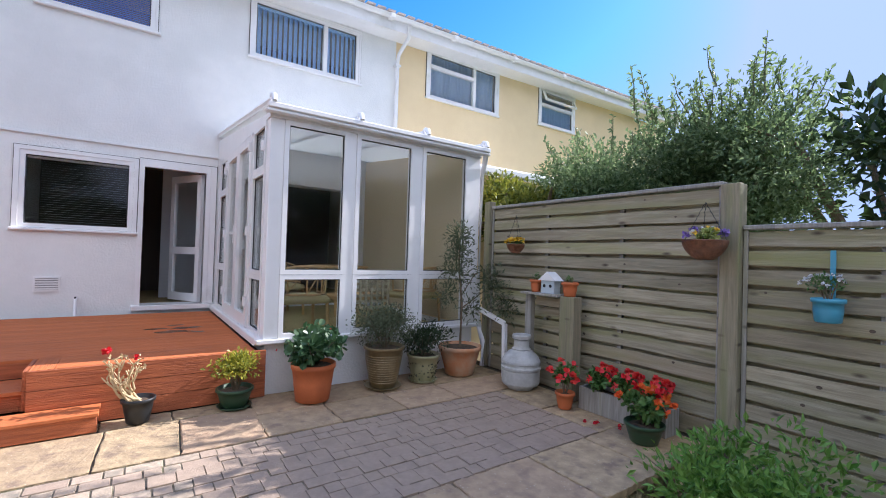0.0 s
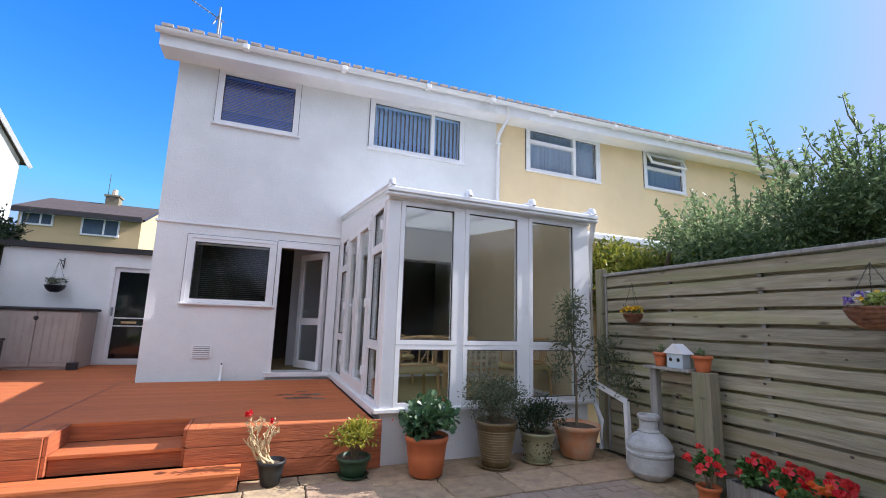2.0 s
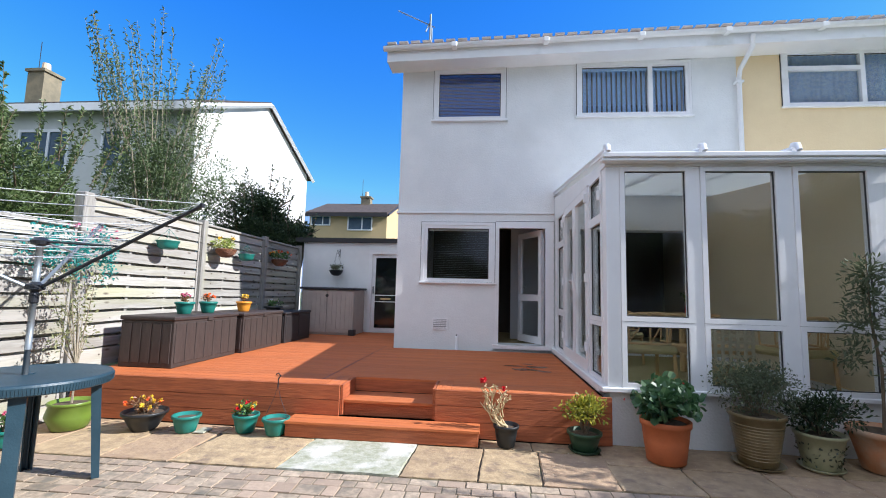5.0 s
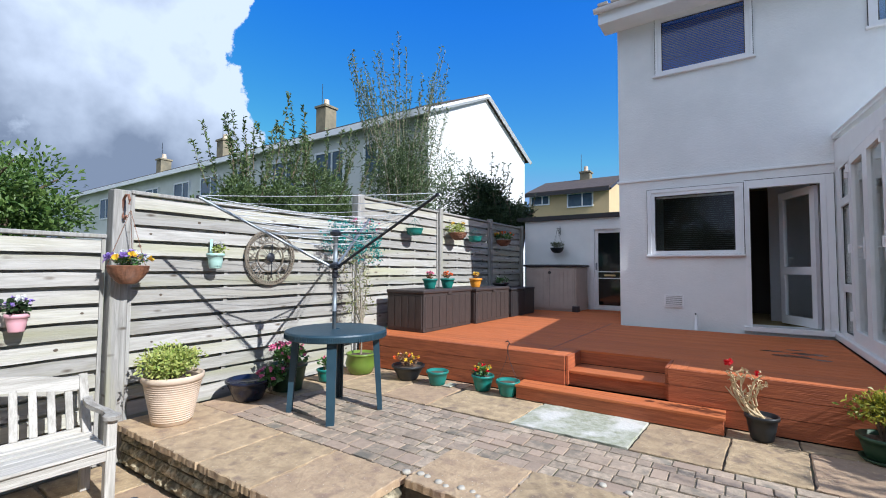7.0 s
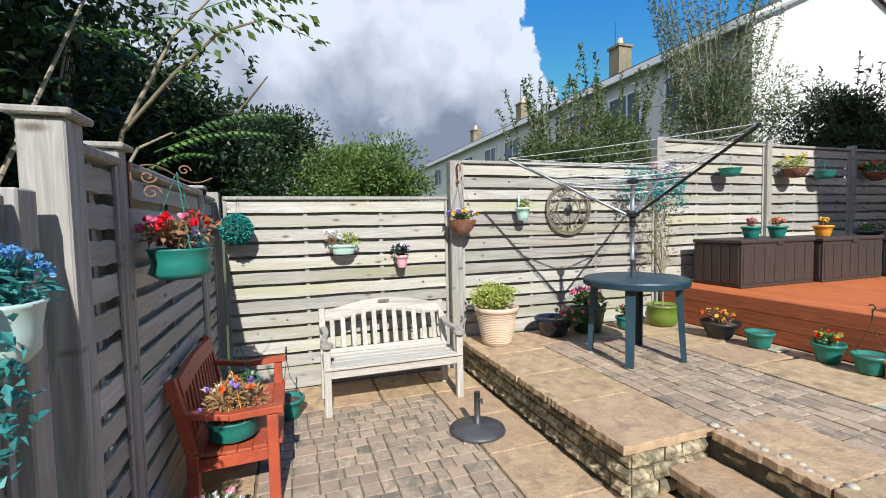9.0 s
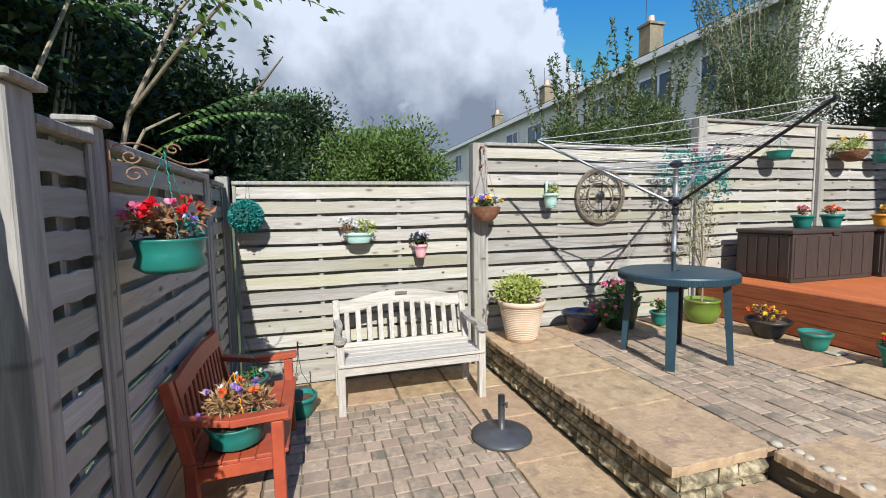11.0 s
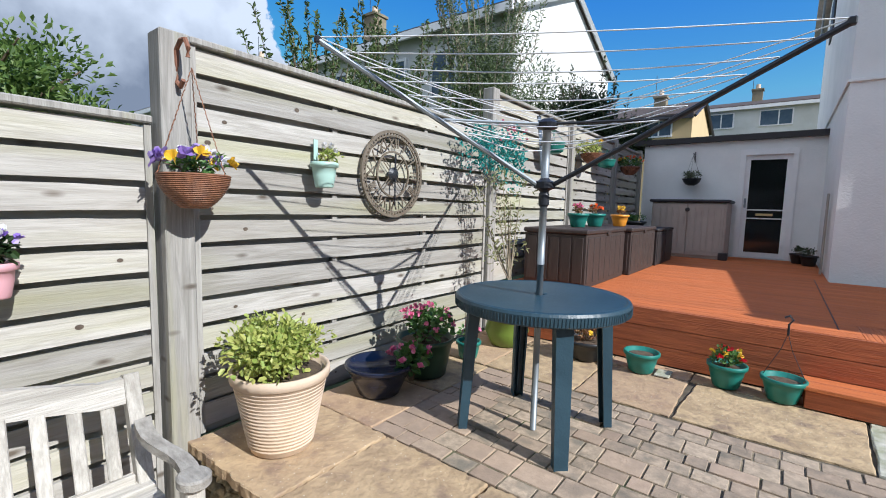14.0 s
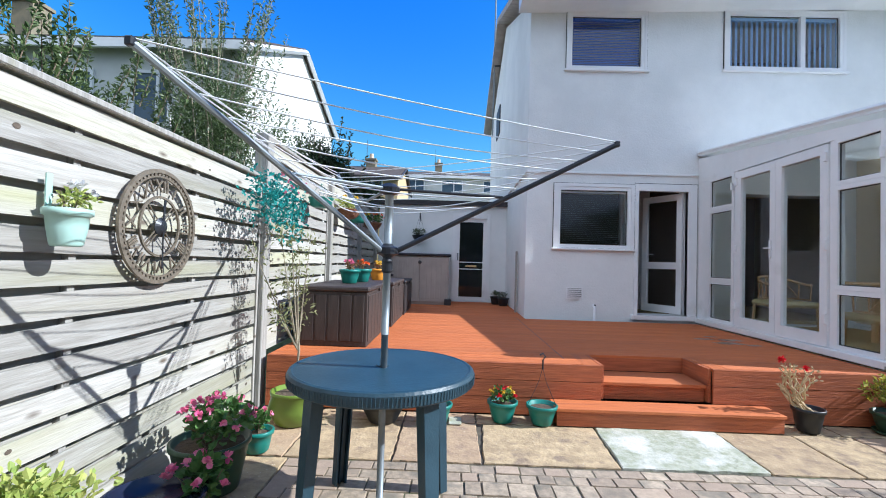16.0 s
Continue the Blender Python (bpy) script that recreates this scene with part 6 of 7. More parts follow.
# scraggly geranium and lime shrub by the deck
p = pot("flower_pot", 1.72, 5.0, 0, 0.075, 0.11, 0.19, BLACKP, "small black plastic pot with bare beige geranium stems and red flowers")
b, bl = bmesh.new(), bmesh.new()
random.seed(11)
for i in range(13):
    q = Vector((random.uniform(-0.05, 0.04), random.uniform(-0.04, 0.04), 0.15))
    aim = Vector((random.uniform(-0.24, 0.02), random.uniform(-0.08, 0.08), random.uniform(0.32, 0.52)))
    pts = [q.copy()]
    for k in range(1, 8):
        f = k / 7
        pts.append(q.lerp(aim, f) + Vector((-0.05 * math.sin(math.pi * f), 0, 0)) + rdir() * 0.013)
    tube(b, pts, [0.0095 - 0.0006 * k for k in range(8)], 7)
    for k in (4, 6):
        tube(b, (pts[k], pts[k] + Vector((random.uniform(-0.05, 0.04), random.uniform(-0.03, 0.03), 0.05))), (0.006, 0.004), 5)
    clump(b, aim, 0.03, 7, 0.028, width=0.7)
part("stem", b, DRYTWIG, p)
blooms(bl, [(-0.22, 0, 0.56), (-0.20, 0.01, 0.57), (-0.02, 0, 0.50), (-0.21, -0.02, 0.56)], 0.028, 12)
part("blossoms", bl, P_RED, p)
p = pot("flower_pot", 2.40, 5.0, 0, 0.10, 0.145, 0.16, DKGREEN, "dark green pot of lime-yellow leafy shrub on a saucer", saucer=0.14)
plant(p, 0.15, 0.23, 0.36, 1000, 0.042, L_GOLD, width=0.5, stems=14)

# chiminea
ch = thing("chiminea", 5.0, 4.18, 0, "pale grey clay garden chiminea standing by the fence", "chiminea")
part("chimney_body", lathe([(0.13, 0), (0.14, 0.025), (0.18, 0.04), (0.195, 0.065), (0.198, 0.19), (0.188, 0.202), (0.206, 0.208), (0.208, 0.228), (0.192, 0.236), (0.19, 0.262), (0.20, 0.268), (0.197, 0.29), (0.165, 0.345), (0.125, 0.38), (0.092, 0.398), (0.098, 0.408), (0.086, 0.416), (0.080, 0.43), (0.078, 0.50), (0.096, 0.512), (0.10, 0.54), (0.094, 0.552), (0.078, 0.55), (0.07, 0.45)], 48), CHIM, ch)
# shelf
sf = thing("plant_shelf", 0, 0, 0, "weathered timber shelf on two posts in front of the fence", "shelf")
part("shelf_board", boxes((5.04, 5.24, 3.76, 4.26, 0.975, 1.0), bevel=0.004), POSTM, sf)
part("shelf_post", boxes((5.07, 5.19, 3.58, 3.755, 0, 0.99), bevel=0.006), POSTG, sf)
part("shelf_post", boxes((5.10, 5.17, 4.16, 4.24, 0, 0.973), bevel=0.006), POSTM, sf)
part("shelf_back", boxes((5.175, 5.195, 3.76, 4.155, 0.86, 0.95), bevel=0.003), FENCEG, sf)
bh = thing("bird_house", 5.14, 3.93, 1.0, "small pale blue and white wooden bird house with a pitched roof", "bird house")
part("house_body", boxes((-0.05, 0.05, -0.085, 0.085, 0, 0.14), bevel=0.003), mat("pale_blue_paint", (0.52, 0.60, 0.66), 0.6), bh)
b = bmesh.new()
vs = [b.verts.new(q) for q in ((-0.065, -0.115, 0.13), (0.065, -0.115, 0.13), (0.065, 0, 0.22), (-0.065, 0, 0.22), (0.065, 0.115, 0.13), (-0.065, 0.115, 0.13))]
b.faces.new((vs[0], vs[1], vs[2], vs[3])), b.faces.new((vs[3], vs[2], vs[4], vs[5])), b.faces.new((vs[0], vs[3], vs[5])), b.faces.new((vs[1], vs[4], vs[2])), b.faces.new((vs[0], vs[5], vs[4], vs[1]))
part("house_roof", b, UPVC, bh)
for yy in (-0.04, 0.04):
    part("entrance_hole", lathe([(0.016, 0), (0.018, 0.002), (0.01, 0.003)], 12), BLACKP, bh).matrix_basis = pose(-0.05, yy, 0.075, 0, -90, 0)
for yy, hh, rr in ((4.12, 0.13, 0.062), (3.68, 0.14, 0.078)):
    p = pot("small_pot", 5.13, yy, 1.0 if yy > 4 else 0.99, rr * 0.72, rr, hh, TERRA, "small terracotta pot standing on the timber shelf", "shelf pots", seg=18)
    plant(p, hh - 0.01, 0.07, 0.07, 90, 0.022, L_GER, stems=3)
sg = thing("white_trellis", 5.0, 4.75, 0, "white-painted timber support leaning beside the conservatory downpipe", "support")
b = bmesh.new()
bar(b, (-0.02, 0.25, 0.78), (0.12, -0.18, 0.60), 0.05, 0.05)
part("top_bar", rounded(b), UPVC, sg)
b = bmesh.new()
bar(b, (0.12, -0.20, 0.0), (0.12, -0.18, 0.60), 0.05, 0.05, (0, 1, 0))
part("upright", rounded(b), UPVC, sg)

# trough and red flowers at the east fence
tr = thing("planter_trough", 0, 0, 0, "long weathered timber planter full of red begonias by the fence", "planter")
part("trough_side", boxes((5.02, 5.045, 2.66, 3.46, 0.0, 0.20), (5.20, 5.225, 2.66, 3.46, 0.0, 0.20), (5.046, 5.199, 2.66, 2.685, 0.0, 0.20), (5.046, 5.199, 3.435, 3.46, 0.0, 0.20)), POSTM, tr)
part("soil", boxes((5.047, 5.198, 2.69, 3.43, 0.02, 0.17)), EARTH, tr)
for i, yy in enumerate((2.8, 3.05, 3.3)):
    plant(tr, 0.17, 0.16, 0.22, 260, 0.05, L_GER, ((P_CORAL, 9, 0.05),), width=0.7, off=(5.12, yy))
p = pot("flower_pot", 4.90, 3.52, 0, 0.06, 0.085, 0.15, TERRA, "small terracotta pot with red-flowering begonia on the patio")
plant(p, 0.14, 0.15, 0.26, 200, 0.05, L_GER, ((P_CORAL, 8, 0.05),), width=0.7)
p = pot("flower_pot", 4.83, 2.72, 0, 0.10, 0.14, 0.15, DKGREEN, "dark green pot spilling over with orange and red begonias")
plant(p, 0.14, 0.20, 0.24, 340, 0.055, L_GER, ((P_ORANGE, 12, 0.046), (P_RED, 4, 0.045)), width=0.7)
fp = bmesh.new()
random.seed(3)
blooms(fp, [(4.86 + random.uniform(-0.12, 0.12), 3.1 + random.uniform(-0.15, 0.15), 0.012) for _ in range(4)], 0.03, 5)
tagged(part("fallen_petals", fp, P_RED), "fallen red petals lying on the paving", "petals")

# pots along the west fence and deck
p = pot("flower_pot", -2.36, 2.62, 0, 0.145, 0.225, 0.40, CREAMP, "large ribbed cream pot of variegated yellow-green foliage by the fence", rimh=0.05)
for i in range(17):
    z = 0.03 + i * 0.0185
    r = 0.145 + 0.08 * z / 0.40 + 0.002
    part("rib", lathe([(r - 0.003, z), (r + 0.003, z + 0.005), (r + 0.003, z + 0.009), (r - 0.003, z + 0.014)], 28), CREAMP, p, smooth=True)
plant(p, 0.37, 0.27, 0.24, 2600, 0.034, L_LIME, width=0.66, stems=10)
p = pot("flower_pot", -2.44, 3.36, 0, 0.13, 0.21, 0.20, NAVY, "dark navy glazed bowl of soil by the fence")
for o in p.children:
    if o.name.startswith("soil"):
        o.location.z = -0.07
        o.scale = (0.86, 0.86, 1)
p = pot("flower_pot", -2.43, 3.80, 0, 0.15, 0.20, 0.27, DKGREEN, "dark green glazed pot of pink and magenta geraniums")
plant(p, 0.25, 0.22, 0.24, 380, 0.045, L_GER, ((P_PINK, 22, 0.028),), width=0.85, off=(0.02, -0.04))
plant(p, 0.08, 0.17, 0.20, 260, 0.05, L_GER, ((P_PINK, 12, 0.034),), width=0.85, off=(0.12, -0.28), nm="trailing_foliage")
p = pot("flower_pot", -2.38, 4.28, 0, 0.07, 0.095, 0.14, TEAL, "small teal plastic pot with a pink geranium")
plant(p, 0.13, 0.09, 0.13, 120, 0.035, L_GER, ((P_PINK, 4, 0.024),), width=0.85)
p = pot("flower_pot", -2.33, 4.80, 0, 0.14, 0.175, 0.25, GREENG, "round lime-green glazed pot with a thin-stemmed sparse shrub", belly=0.035)
b = bmesh.new()
random.seed(9)
tips = []
tube(b, ((0, 0, 0.2), (0.02, 0.0, 0.55), (0.0, 0.0, 0.75)), (0.012, 0.010, 0.008), 6)
for i in range(11):
    a = random.uniform(0, 6.28)
    rr, zz = random.uniform(0.05, 0.32), random.uniform(0.75, 1.65)
    q = Vector((rr * math.cos(a) - 0.05, rr * math.sin(a) * 0.8, zz))
    tube(b, ((0.01, 0, 0.55), (q.x * 0.5, q.y * 0.5, 0.55 + (zz - 0.55) * 0.5), q), (0.007, 0.005, 0.002), 5)
    tips.append(q)
part("stem", b, PALEBARK, p)
b = bmesh.new()
for q in tips:
    clump(b, q, 0.11, 34, 0.05, width=0.35, shell=0.2)
    clump(b, (q.x * 0.7, q.y * 0.7, 0.55 + (q.z - 0.55) * 0.65), 0.09, 16, 0.045, width=0.35, shell=0.2)
part("foliage", b, leafmat("sparse_leaf", (0.22, 0.24, 0.10), (0.34, 0.34, 0.18)), p)
p = pot("flower_pot", -1.66, 4.90, 0, 0.11, 0.19, 0.17, BLACKP, "black ornate bowl of yellow and orange flowers by the deck")
plant(p, 0.16, 0.19, 0.12, 300, 0.035, L_BRONZE, ((P_YELLOW, 9, 0.028), (P_ORANGE, 4, 0.025)), width=0.6)
p = pot("flower_pot", -1.24, 4.90, 0, 0.085, 0.122, 0.155, TEAL, "teal plastic bowl of bare soil by the deck")
part("paving_stone", boxes((0.10, 0.20, -0.07, 0.08, 0, 0.012), bevel=0.003), PALESLAB, thing("stone_piece", -1.24, 4.93, 0, "flat grey stone scrap lying by a pot", "stone"))
p = pot("flower_pot", -0.71, 4.99, 0, 0.08, 0.118, 0.165, TEAL, "teal plastic pot of red and yellow pansies by the deck")
plant(p, 0.15, 0.11, 0.11, 160, 0.035, L_GER, ((P_RED, 5, 0.028), (P_YELLOW, 5, 0.026)), width=0.7)
p = pot("flower_pot", -0.40, 4.96, 0, 0.08, 0.12, 0.155, TEAL, "teal hanging pot standing empty with its long hook upright")
b = bmesh.new()
tube(b, ((0.11, 0, 0.15), (0.03, 0, 0.33), (0.0, 0, 0.44)), 0.0022, 4)
tube(b, ((-0.11, 0, 0.15), (-0.03, 0, 0.33), (0.0, 0, 0.44)), 0.0022, 4)
tube(b, ((0, 0, 0.43), (0, 0, 0.50), (0.02, 0, 0.53), (0.0, 0, 0.555), (-0.025, 0, 0.54)), 0.007, 6)
part("hanger", b, METALD, p)
# on the storage boxes
for x, y, mt, fl, lb in ((-2.25, 6.15, TEAL, P_PINK, "teal pot with a small pink-tinged succulent on the storage box"), (-2.2, 6.55, TEAL, P_ORANGE, "teal pot with orange flowers on the storage box"),
                         (-2.15, 7.35, ORANGE, P_YELLOW, "bright orange pot with yellow pansies on the storage box")):
    p = pot("flower_pot", x, y, 1.0 if y < 6.9 else 0.99, 0.075, 0.11, 0.15, mt, lb)
    plant(p, 0.14, 0.08, 0.10, 90, 0.03, L_BRONZE, ((fl, 7, 0.028),), width=0.7)
p = pot("flower_pot", -2.25, 8.5, 0.95, 0.10, 0.16, 0.09, BLACKP, "low black bowl of trailing dark foliage on the box")
plant(p, 0.08, 0.17, 0.12, 240, 0.035, L_GER, ((P_WHITE, 3, 0.02),), width=0.6)
for x, y in ((-0.24, 10.35), (-0.12, 10.05)):
    p = pot("flower_pot", x, y, DK, 0.08, 0.11, 0.16, BLACKP, "small dark pot of shrubby green leaves beside the garage door", "garage door pots")
    plant(p, 0.15, 0.12, 0.14, 180, 0.035, L_DARK, width=0.5)
p = pot("flower_pot", -2.1, 0.55, LOW, 0.09, 0.13, 0.17, TEAL, "teal plastic pot with dry soil beside the bench")
b = bmesh.new()
tube(b, ((0, 0.12, 0.16), (0, 0.02, 0.35), (0, 0, 0.5)), 0.0022, 4)
tube(b, ((0, -0.12, 0.16), (0, -0.02, 0.35), (0, 0, 0.5)), 0.0022, 4)
tube(b, ((0, 0, 0.49), (0, 0, 0.55), (0.02, 0, 0.58), (0.0, 0, 0.6), (-0.025, 0, 0.585)), 0.007, 6)
part("hanger", b, METALD, p)


# hanging things
def hanging(name, x, y, z, r, h, material, label, hook, chain=3, leafs=(), cat="hanging basket", ropem=METALD, r0=0.35):
    """z is the rim's height; hook is the top of the chains above the rim."""
    t = thing(name, x, y, z, label, cat)
    pr = [(r * r0, -h), (r * (r0 + 0.3), -h * 0.8), (r * 0.88, -h * 0.45), (r, -0.01), (r + 0.008, 0), (r - 0.006, 0.002), (r - 0.012, -0.02)]
    if material is WICKER:
        wv = []
        for k in range(39):
            f = k / 38
            rr = r * (r0 + (1 - r0) * math.sin(f * math.pi / 2) ** 0.8)
            wv.append((rr + (0.0025 if k % 2 else -0.0015), -h + h * f))
        pr = wv + pr[-2:]
    part("basket_body", lathe(pr, 28), material, t, smooth=material is not WICKER)
    part("soil", lathe([(r * 0.5, -0.04), (r - 0.014, -0.018), (r * 0.4, -0.01)], 14), EARTH, t)
    if hook:
        b = bmesh.new()
        for k in range(chain):
            a = 2 * math.pi * k / chain + 0.5
            e0, e1 = Vector((r * math.cos(a), r * math.sin(a), 0)), Vector((0, 0, hook))
            links = max(6, int((e1 - e0).length / 0.022))
            for q in range(links):
                turn = Vector((0.004, 0, 0)) if q % 2 else Vector((0, 0.004, 0))
                tube(b, (e0.lerp(e1, q / links), e0.lerp(e1, (q + 0.5) / links) + turn, e0.lerp(e1, (q + 1) / links)), 0.0024, 4)
        part("chain", b, ropem, t)
    for lf in leafs:
        plant(t, *lf)
    return t


def fb(r, h, n, size, lm, bl, w=0.6):
    return (-0.02, r, h, n, size, lm, bl, 4, w)


hanging("hanging_basket", -2.58, 2.34, 1.30, 0.148, 0.15, WICKER, "brown wicker hanging basket of purple, white and yellow pansies", 0.46, leafs=[fb(0.16, 0.12, 200, 0.035, L_GER, ((P_PURPLE, 9, 0.04), (P_WHITE, 9, 0.04), (P_YELLOW, 5, 0.04)))], ropem=WICKER)
hk = thing("bracket_hook", -2.66, 2.34, 1.86, "rusty iron chain and hook on the fence post", "hook")
b = bmesh.new()
tube(b, ((-0.07, 0, 0.0), (-0.02, 0, 0.035), (0.03, 0, 0.03), (0.055, 0, -0.01), (0.05, 0, -0.05)), 0.011, 6)
tube(b, ((-0.065, 0, 0.0), (-0.068, 0, -0.06), (-0.066, 0, -0.14), (-0.03, 0, -0.165), (0.0, 0, -0.14)), 0.011, 6)
part("chain", b, mat("rust", (0.22, 0.10, 0.06), 0.8), hk)
hanging("hanging_basket", -2.60, 7.50, 1.95, 0.16, 0.13, WICKER, "brown wicker hanging basket of yellow-green trailing foliage", 0.0, leafs=[fb(0.2, 0.2, 340, 0.045, L_LIME, ((P_YELLOW, 6, 0.03),))])
hanging("hanging_basket", -2.60, 9.35, 1.93, 0.16, 0.13, WICKER, "hanging basket of orange and yellow flowers above the deck", 0.0, leafs=[fb(0.22, 0.18, 340, 0.045, L_GER, ((P_YELLOW, 7, 0.034), (P_ORANGE, 8, 0.036)))])
hanging("hanging_basket", -1.84, 10.55, 1.80, 0.15, 0.12, BLACKP, "dark hanging basket of grey-green foliage on the garage wall", 0.42, leafs=[fb(0.2, 0.17, 360, 0.035, L_OLIVE, ((P_WHITE, 6, 0.02),))])
bk = thing("wall_bracket", -1.84, 10.77, 2.25, "small dark iron hanging bracket on the garage wall", "bracket")
b = bmesh.new()
tube(b, ((0, 0, 0.0), (0, -0.22, 0.0)), 0.008, 5)
tube(b, ((0, -0.004, -0.14), (0, -0.004, 0.05)), 0.008, 5)
tube(b, ((0, -0.01, -0.12), (0, -0.18, -0.005)), 0.006, 5)
part("iron_bracket", b, METALD, bk)
for y in (6.24, 8.15):
    t = hanging("wall_planter", -2.62, y, 1.93, 0.135, 0.11, TEAL, "teal plastic half-round planter hanging on the fence", 0.16, chain=4, cat="hanging pot", ropem=TEAL, r0=0.55)
t = hanging("hanging_pot", -0.62, 0.13, 1.17, 0.135, 0.14, TEAL, "teal hanging pot of red and bronze begonias on a bracket", 0.36, chain=3, cat="hanging pot", ropem=TEAL, r0=0.72,
            leafs=[fb(0.17, 0.17, 300, 0.045, L_BRONZE, ((P_RED, 9, 0.036), (P_PINK, 3, 0.03)))])
sb2 = thing("scroll_bracket", -0.52, -0.03, 1.50, "curly rusty iron scroll bracket fixed to the fence post", "bracket")
b = bmesh.new()
tube(b, [(-0.42 * f, 0.26 * f, 0.03 + 0.03 * math.sin(f * 6.5)) for f in [k / 16 for k in range(17)]], 0.004, 5)
for oy, oz, r_, sg in ((0.19, 0.04, 0.026, 1), (0.06, 0.0, 0.03, -1), (0.07, -0.07, 0.035, 1)):
    tube(b, [(-1.5 * (oy + r_ * (1 - k / 20) * math.cos(sg * k * 0.5)) * 0.4, oy + r_ * (1 - k / 20) * math.cos(sg * k * 0.5), oz + r_ * (1 - k / 20) * math.sin(sg * k * 0.5)) for k in range(17)], 0.0035, 5)
tube(b, ((0, 0.0, -0.14), (0, 0.0, 0.06)), 0.008, 5)
part("scroll", b, mat("rusty_iron", (0.30, 0.17, 0.10), 0.7), sb2)

# teal leafy ball
tbm = thing("topiary_ball", -2.60, 0.16, 1.25, "round artificial teal leaf ball hanging on the fence", "topiary ball")
b = bmesh.new()
random.seed(21)
for _ in range(900):
    d = rdir()
    leaf(b, d * 0.125, (d + rdir() * 0.8), 0.028, 0.7)
part("leaves", b, L_TEAL, tbm)
part("ball_core", lathe([(0.01, -0.12), (0.07, -0.10), (0.115, -0.04), (0.12, 0.0), (0.115, 0.04), (0.07, 0.10), (0.01, 0.12)], 20), mat("teal_core", (0.01, 0.09, 0.08), 0.7), tbm)
b = bmesh.new()
tube(b, ((0, 0, 0.11), (-0.12, 0, 0.28), (-0.19, 0, 0.30)), 0.002, 4)
part("string", b, METALD, tbm)


def wall_pot(x, y, z, r0, r1, h, material, label, strap=0.12, plants=(), rz=0.0, facing=(1, 0)):
    t = pot("wall_pot", x, y, z, r0, r1, h, material, label, category="wall pot", seg=20, rz=rz)
    if strap:
        fx, fy = facing
        part("hanging_strap", boxes((-fx * (r1 + 0.006) - (0.003 if fx else 0.014), -fx * (r1 + 0.006) + (0.003 if fx else 0.014), -fy * (r1 + 0.006) - (0.014 if fx else 0.003), -fy * (r1 + 0.006) + (0.014 if fx else 0.003), h - 0.03, h + strap)), material, t)
    for q in plants:
        plant(t, *q)
    return t


wall_pot(-2.68, 3.12, 1.28, 0.055, 0.078, 0.15, MINT, "pale mint tin wall pot of cream flowers on the fence", 0.14, [(0.14, 0.10, 0.11, 150, 0.03, L_LIME, ((P_WHITE, 6, 0.022),), 4, 0.6)])
wall_pot(-2.68, 1.70, 0.82, 0.045, 0.065, 0.13, PINK, "pale pink wall pot of white and purple flowers on the fence", 0.0, [(0.12, 0.10, 0.12, 120, 0.04, L_DARK, ((P_WHITE, 5, 0.028), (P_PURPLE, 5, 0.024)), 4, 0.7)])
mt = thing("wall_trough", -2.68, 1.11, 0.98, "pale mint oval wall trough of white flowers on the fence", "wall pot")
b = lathe(pot_profile(0.052, 0.07, 0.10), 24)
bmesh.ops.scale(b, vec=(1, 1.9, 1), verts=b.verts)
part("trough_body", b, MINT, mt, smooth=True)
plant(mt, 0.09, 0.12, 0.13, 170, 0.035, L_LIME, ((P_WHITE, 4, 0.03),), 4, 0.6, off=(0, 0.05))
plant(mt, 0.06, 0.10, 0.16, 60, 0.03, L_BRONZE, ((P_WHITE, 10, 0.036),), 4, 0.6, off=(0.02, -0.11), nm="trailing_foliage")
wall_pot(5.18, 1.75, 1.01, 0.068, 0.082, 0.15, BLUEP, "bright blue metal wall pot of small white flowers on the fence", 0.30, [(0.15, 0.15, 0.14, 170, 0.03, L_GER, ((P_WHITE, 26, 0.016),), 4, 0.5)], facing=(-1, 0))
hanging("hanging_basket", 5.10, 4.41, 1.50, 0.10, 0.10, WICKER, "small brown hanging basket of yellow flowers on the fence", 0.32, leafs=[fb(0.12, 0.08, 120, 0.03, L_GER, ((P_YELLOW, 34, 0.026),))])
hanging("hanging_basket", 5.05, 2.42, 1.52, 0.15, 0.14, WICKER, "brown hanging basket of purple and white pansies on the fence post", 0.28, leafs=[fb(0.17, 0.10, 200, 0.04, L_LIME, ((P_PURPLE, 14, 0.032), (P_WHITE, 4, 0.03), (P_YELLOW, 3, 0.028)))])

wall_pot(-1.18, 0.06, 1.02, 0.03, 0.05, 0.12, CREAMP, "pale conical wall pot of white and lilac flowers on the fence", 0.0, [(0.11, 0.09, 0.12, 90, 0.045, L_TEAL, ((P_WHITE, 4, 0.032), (P_PURPLE, 6, 0.03)), 4, 0.6)])
# teal artificial trailing plant at the corner post
tc2 = thing("trailing_plant", -2.55, 5.0, 1.72, "artificial teal and pink trailing foliage hanging on the corner post", "hanging plant")
b, b2_ = bmesh.new(), bmesh.new()
random.seed(31)
for i in range(26):
    a = random.uniform(-0.55, 0.45)
    q0 = Vector((random.uniform(-0.06, 0.12), a, random.uniform(-0.02, 0.2)))
    for j in range(random.randint(8, 22)):
        q = q0 + Vector((random.uniform(-0.05, 0.07), random.uniform(-0.06, 0.06), -j * 0.018))
        for _ in range(3):
            leaf(b, q + rdir() * 0.03, rdir(), 0.038, 0.6)
part("foliage", b, L_TEAL, tc2)
blooms(b2_, [(random.uniform(0, 0.12), random.uniform(-0.4, 0.3), random.uniform(0.0, 0.22)) for _ in range(14)], 0.022)
part("blossoms", b2_, P_PINK, tc2)

